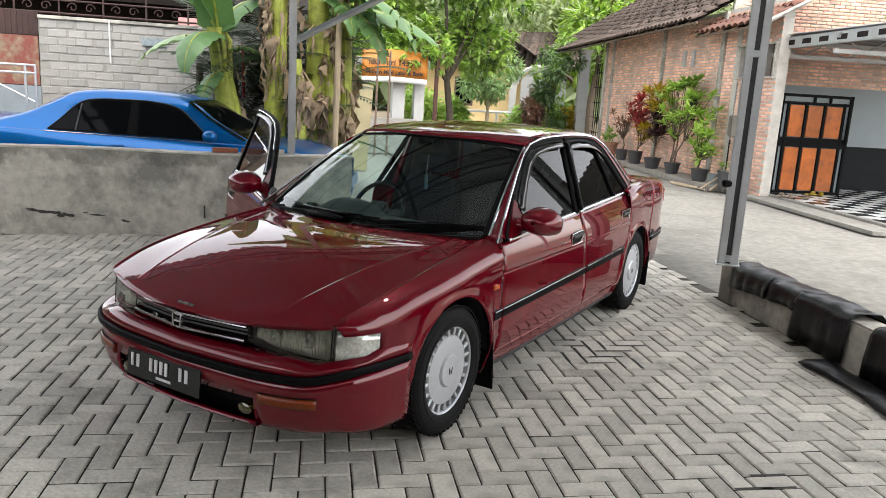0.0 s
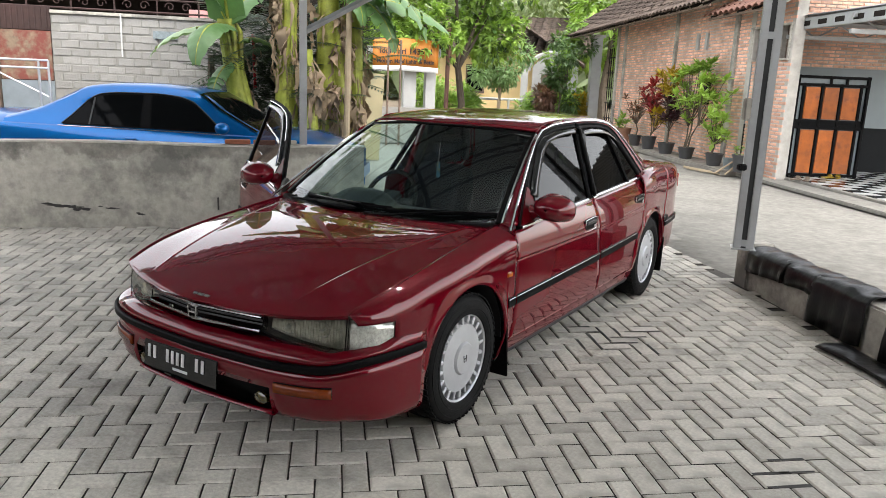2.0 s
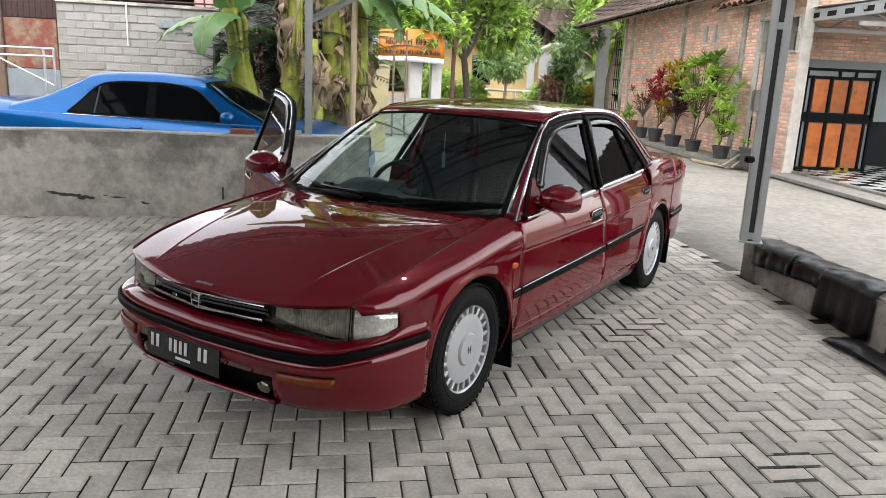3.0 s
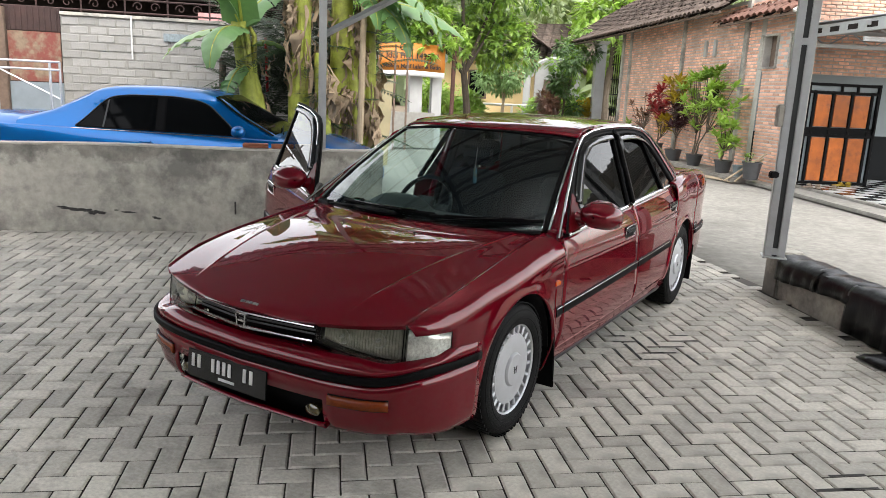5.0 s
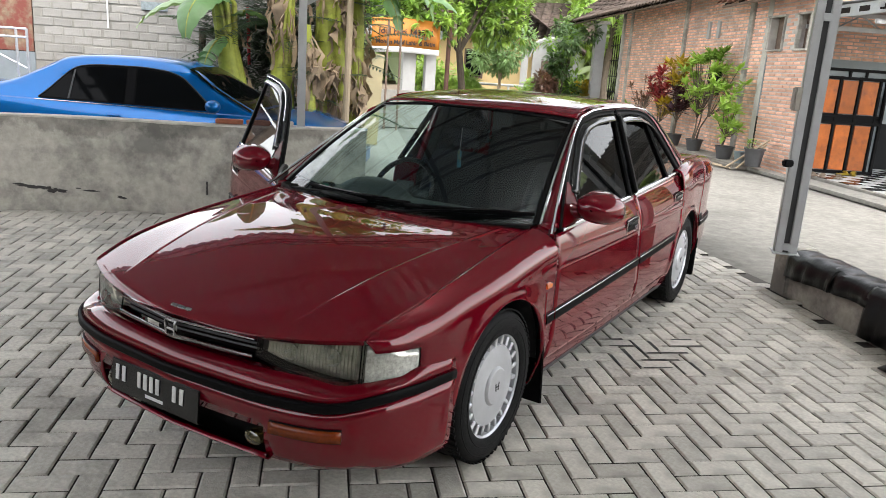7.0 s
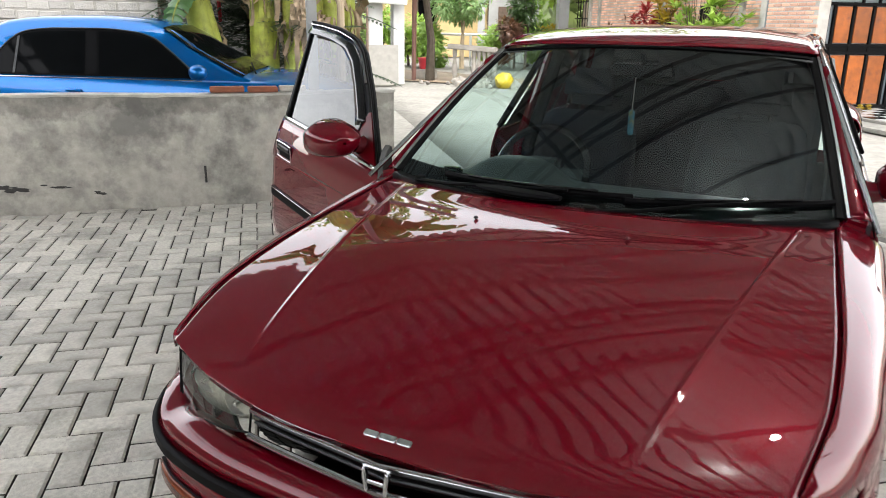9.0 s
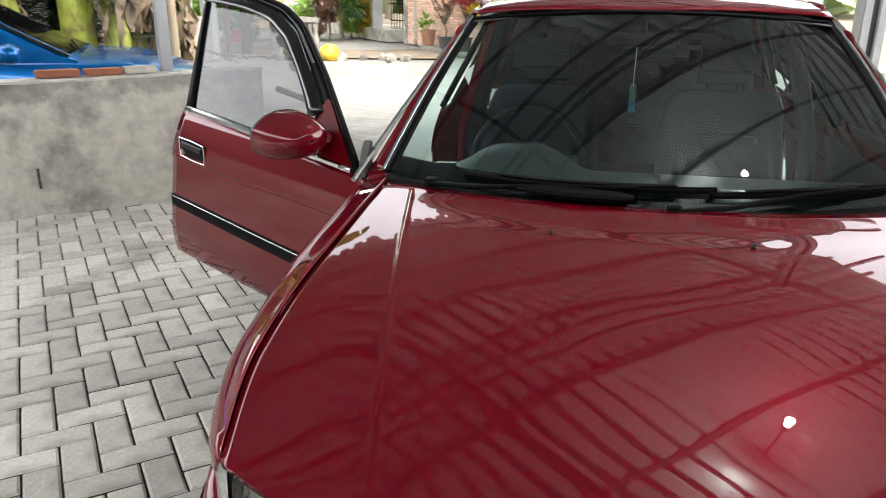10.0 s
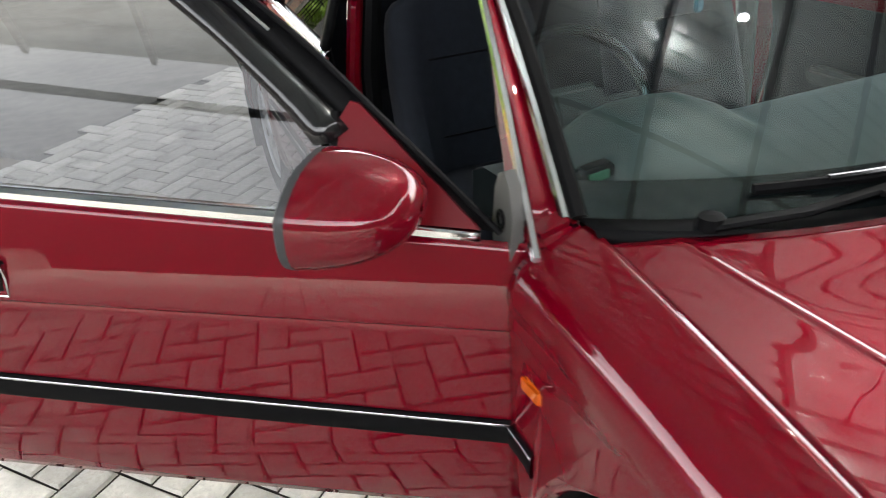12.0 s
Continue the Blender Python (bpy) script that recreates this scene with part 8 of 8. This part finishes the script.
bar("arch", arch, 0.09, M_PLASTER, wh, 6)
box_part("door", (0.15, -0.03, 1.05), (0.9, 0.06, 2.1), M_OLDWOOD, wh, bevel=0.005)
tiled_slope("roof", -1.6, 0, 1.6, 0.001, -1.6, 3.0, M_ROOFTILE, wh, 0.3, 0.4).matrix_basis = pose(0.1, 1.0, 3.35, 0, 30, 0)
box_part("red_curtain", (0.75, -0.06, 1.1), (0.3, 0.05, 1.8), M_RUST, wh, bevel=0.005)
rail = thing("pipe_fence", "white pipe fence along the garden", "fence")
for z in (1.05, 0.6):
    bar("fence_pipe", [(-12.6, 20.6, z), (-9.2, 22.6, z)], 0.045, M_WHITE, rail, 8)
for t in (0, 0.33, 0.66, 1):
    bar("fence_post", [(-12.6 + 3.4 * t, 20.6 + 2 * t, 0), (-12.6 + 3.4 * t, 20.6 + 2 * t, 1.1)], 0.045, M_WHITE, rail, 8)
rnd = random.Random(77)
P = Vector((-9.9, 20.3, 0))
cl = [(P + Vector((rnd.uniform(-0.7, 0.7), rnd.uniform(-0.7, 0.7), rnd.uniform(1.7, 2.9))), rnd.uniform(0.3, 0.45)) for _ in range(9)]
tree(P, cl, [P + Vector((0.3, 0, 2.4)), P + Vector((-0.35, 0.1, 2.5)), P + Vector((0, 0.2, 2.8))], 0.07, 2600, 0.17, leaf_material("soft_leaf", (0.25, 0.38, 0.17)), "small tree with soft pale green leaves", 71, "garden trees", M_BAMBOO)
for i, (x, y, h, r, m, l) in enumerate(((-8.2, 21.5, 3.4, 0.75, M_LEAF_DARK, "tall dark green garden shrub beyond the road"),
                                        (-7.8, 22.7, 1.7, 0.62, M_LEAF_YELLOW, "yellow-green croton bush beyond the road"),
                                        (-9.7, 22.5, 1.3, 0.55, M_LEAF_LIGHT, "bright green garden bush beyond the road"),
                                        (-8.5, 21.3, 1.5, 0.55, M_BRONZE, "bronze-leaved garden bush beyond the road"),
                                        (-8.2, 22.5, 1.3, 0.60, M_LEAF_LIGHT, "green garden bush beyond the road"),
                                        (-12.2, 20.9, 1.5, 0.80, M_LEAF_LIGHT, "bright green garden bush beyond the road"),
                                        (-10.8, 20.0, 1.3, 0.70, M_LEAF, "green garden bush beyond the road"),
                                        (-12.6, 19.8, 1.6, 0.90, M_LEAF_LIGHT, "bright green garden bush beyond the road"),
                                        (-8.7, 23.1, 4.2, 0.80, M_LEAF, "tall green garden shrub beyond the road"))):
    b = Vector((x, y, 0))
    cl = [(b + Vector((rnd.gauss(0, r * 0.42), rnd.gauss(0, r * 0.42), h * rnd.uniform(0.25, 0.95))), rnd.uniform(0.3, 0.5) * r) for _ in range(9)]
    t = tree(b, cl, [b + Vector((rnd.uniform(-0.3, 0.3), rnd.uniform(-0.3, 0.3), h * 0.8)) for _ in range(3)], 0.04, 1300, 0.20, m, l, 80 + i, "garden shrubs")
for i, (x, y, h, r, m) in enumerate(((-10.4, 32, 8.5, 2.2, M_LEAF_LIGHT), (-17.5, 34, 12.0, 3.2, M_LEAF_HAZED), (-6.0, 40, 15, 3.8, M_LEAF_HAZED), (-13, 44, 16, 4.2, M_LEAF_HAZED), (-21, 40, 15, 4.0, M_LEAF_HAZED), (-16.5, 19.5, 9.0, 2.2, M_LEAF), (-0.5, 46, 15, 4.2, M_LEAF_HAZED), (-13.5, 16.5, 8.5, 2.0, M_LEAF_DARK))):
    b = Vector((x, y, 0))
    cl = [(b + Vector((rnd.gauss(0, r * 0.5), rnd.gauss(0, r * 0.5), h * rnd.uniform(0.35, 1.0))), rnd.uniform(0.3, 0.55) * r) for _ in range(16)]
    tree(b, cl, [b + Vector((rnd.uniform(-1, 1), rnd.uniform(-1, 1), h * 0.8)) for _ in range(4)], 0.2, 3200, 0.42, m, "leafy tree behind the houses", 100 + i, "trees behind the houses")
# far woods on rising ground
sp = []
for _ in range(9000):
    a = rnd.uniform(radians(70), radians(150))
    d = rnd.uniform(60, 120)
    z = rnd.uniform(0, 1)
    sp.append((Vector((d * math.cos(a), d * math.sin(a), z * (3 + 0.16 * d))), Vector((rnd.uniform(-1, 1), rnd.uniform(-1, 1), rnd.uniform(-0.8, 0.6))), rnd.uniform(2.2, 4.6), rnd.uniform(0.7, 1.5)))
woods = leaves("far_woods", sp, M_LEAF_HAZED)
tagged(woods, "hazy green woods on the hillside", "woods", kind="stuff")

# ---------------------------------------------------------------- herringbone pavers
PU, PA = 0.105, radians(40.5)
P0, Q0 = -0.79, 1.735
paving = thing("paving", "grey concrete pavers laid in a herringbone", "paving", kind="structure")


pv, pf = paver_mesh(2 * PU - 0.0064, PU - 0.0064)
pm = bpy.data.meshes.new("paver")
pm.from_pydata(pv, [], pf)
pm.materials.append(M_PAVER)
pm.materials.append(M_SAND)
pm.polygons.foreach_set("material_index", [0, 1, 1, 1, 1, 0, 0, 0, 0])  # sandy dirt on the sides, down in the joints
spots = []
for r in range(-110, 60):
    for k in range(-50, 45):
        for c, rr, w, h, turn in ((r + 4 * k, r, 2, 1, 0), (r + 3 + 4 * k, r, 1, 2, 90)):
            p, q = P0 + PU * (c + w / 2), Q0 + PU * (rr + h / 2)
            x, y = p * math.cos(PA) - q * math.sin(PA), p * math.sin(PA) + q * math.cos(PA)
            s, n = (x + y) * 0.70711, (y - x) * 0.70711
            beyond = kn.dot(Vector((x, y, 0)) - KA)
            if -6.6 < s < 3.9 and -6.2 < n < WALL_N - 0.02 and beyond < -0.04 and s + 0.35 * n < 4.6:
                near = min(math.hypot(x - 1.55, y - 0.1), math.hypot(x + 1.6, y - 0.75))
                spots.append((near, x, y, turn))
spots.sort()
jig = random.Random(4)
rest_v, rest_f = [], []
for i, (near, x, y, turn) in enumerate(spots):
    m = pose(x, y, 0.0 + jig.uniform(-0.002, 0.001), jig.uniform(-0.45, 0.45), jig.uniform(-0.45, 0.45), 40.5 + turn + jig.uniform(-0.7, 0.7))
    if i < 300:
        ob = new("paver", pm)
        ob.parent = paving
        ob.matrix_basis = m
    else:
        b = len(rest_v)
        rest_v += [tuple(m @ Vector(v)) for v in pv]
        rest_f += [tuple(j + b for j in f) for f in pf]
# black oil and damp in the joints of a few patches
stain_v, stain_f = [], []
for near, x, y, turn in spots:
    if any(math.hypot(x - a, y - b) < r * jig.uniform(0.5, 1.1) for a, b, r in ((0.98, 1.52, 0.24), (1.06, 1.89, 0.16), (2.16, 0.38, 0.13))):
        m = pose(x, y, 0.0012, 0, 0, 40.5 + turn)
        for k in (-1, 1):
            w0, w1 = jig.uniform(0.004, 0.012), jig.uniform(0.004, 0.016)
            a0, a1 = -PU * jig.uniform(0.5, 1.0), PU * jig.uniform(0.5, 1.0)
            b = len(stain_v)
            stain_v += [tuple(m @ Vector(q)) for q in ((a0, k * (PU / 2 - w0), 0), (a1, k * (PU / 2 - w1), 0), (a1, k * (PU / 2 + w1), 0), (a0, k * (PU / 2 + w0), 0))]
            stain_f.append((b, b + 1, b + 2, b + 3) if k < 0 else (b + 3, b + 2, b + 1, b))
stm = bpy.data.meshes.new("oil_stain")
stm.from_pydata(stain_v, [], stain_f)
stm.materials.append(M_STAIN)
tagged(new("oil_stain", stm), "black oil stains in the joints", kind="stuff").parent = paving
rm = bpy.data.meshes.new("further_pavers")
rm.from_pydata(rest_v, [], rest_f)
rm.materials.append(M_PAVER)
rm.materials.append(M_SAND)
rm.polygons.foreach_set("material_index", [0, 1, 1, 1, 1, 0, 0, 0, 0] * (len(rest_f) // 9))
tagged(new("further_pavers", rm), "grey concrete pavers", kind="stuff").parent = paving

# blocks of the far wall
for s, z in BLOCKS[:300]:
    ob = new("block", bmsh)
    ob.parent = bw
    ob.matrix_basis = pose(*at_sn(s + jig.uniform(-0.014, 0.014), BW_N + 0.02 + jig.uniform(-0.009, 0.004), z + jig.uniform(-0.007, 0.007)), 0, jig.uniform(-1.3, 1.3), 45 + jig.uniform(-1, 1)) @ Matrix.Diagonal((jig.uniform(0.88, 1.0), 1, jig.uniform(0.84, 0.98), 1))

# bricks of the house: the nearest as pieces, the rest joined
brm = bpy.data.meshes.new("brick")
_v, _f = paver_mesh(0.207, 0.047)
BRICK_V = [(x, -z * 0.5 - 0.005, y) for x, y, z in _v]
BRICK_F = _f
brm.from_pydata(BRICK_V, [], BRICK_F)
brm.materials.append(M_BRICK)
BRICKS.sort(key=lambda b: b[0])
far_v, far_f = [], []
for i, (key, m) in enumerate(BRICKS):
    m = m @ pose(jig.uniform(-0.004, 0.004), jig.uniform(-0.004, 0.004), 0, 0, 0, jig.uniform(-0.6, 0.6))
    if i < 300:
        ob = new("brick", brm)
        ob.parent = house
        ob.matrix_basis = m
    else:
        b = len(far_v)
        far_v += [tuple(m @ Vector(v)) for v in BRICK_V]
        far_f += [tuple(k + b for k in f) for f in BRICK_F]
fm = bpy.data.meshes.new("further_bricks")
fm.from_pydata(far_v, [], far_f)
fm.materials.append(M_BRICK)
tagged(new("further_bricks", fm), "red bricks", kind="stuff").parent = house

# roof tiles on the eaves and floor tiles of the terrace
for me_t, x, y, z in TILES:
    ob = new("tile", me_t)
    ob.parent = house
    ob.matrix_basis = pose(x, y, z, 0, -8, jig.uniform(-3, 3))
for me_t, x, y, z in FLOOR:
    ob = new("floor_tile", me_t)
    ob.parent = terrace
    ob.matrix_basis = pose(x, y, z)
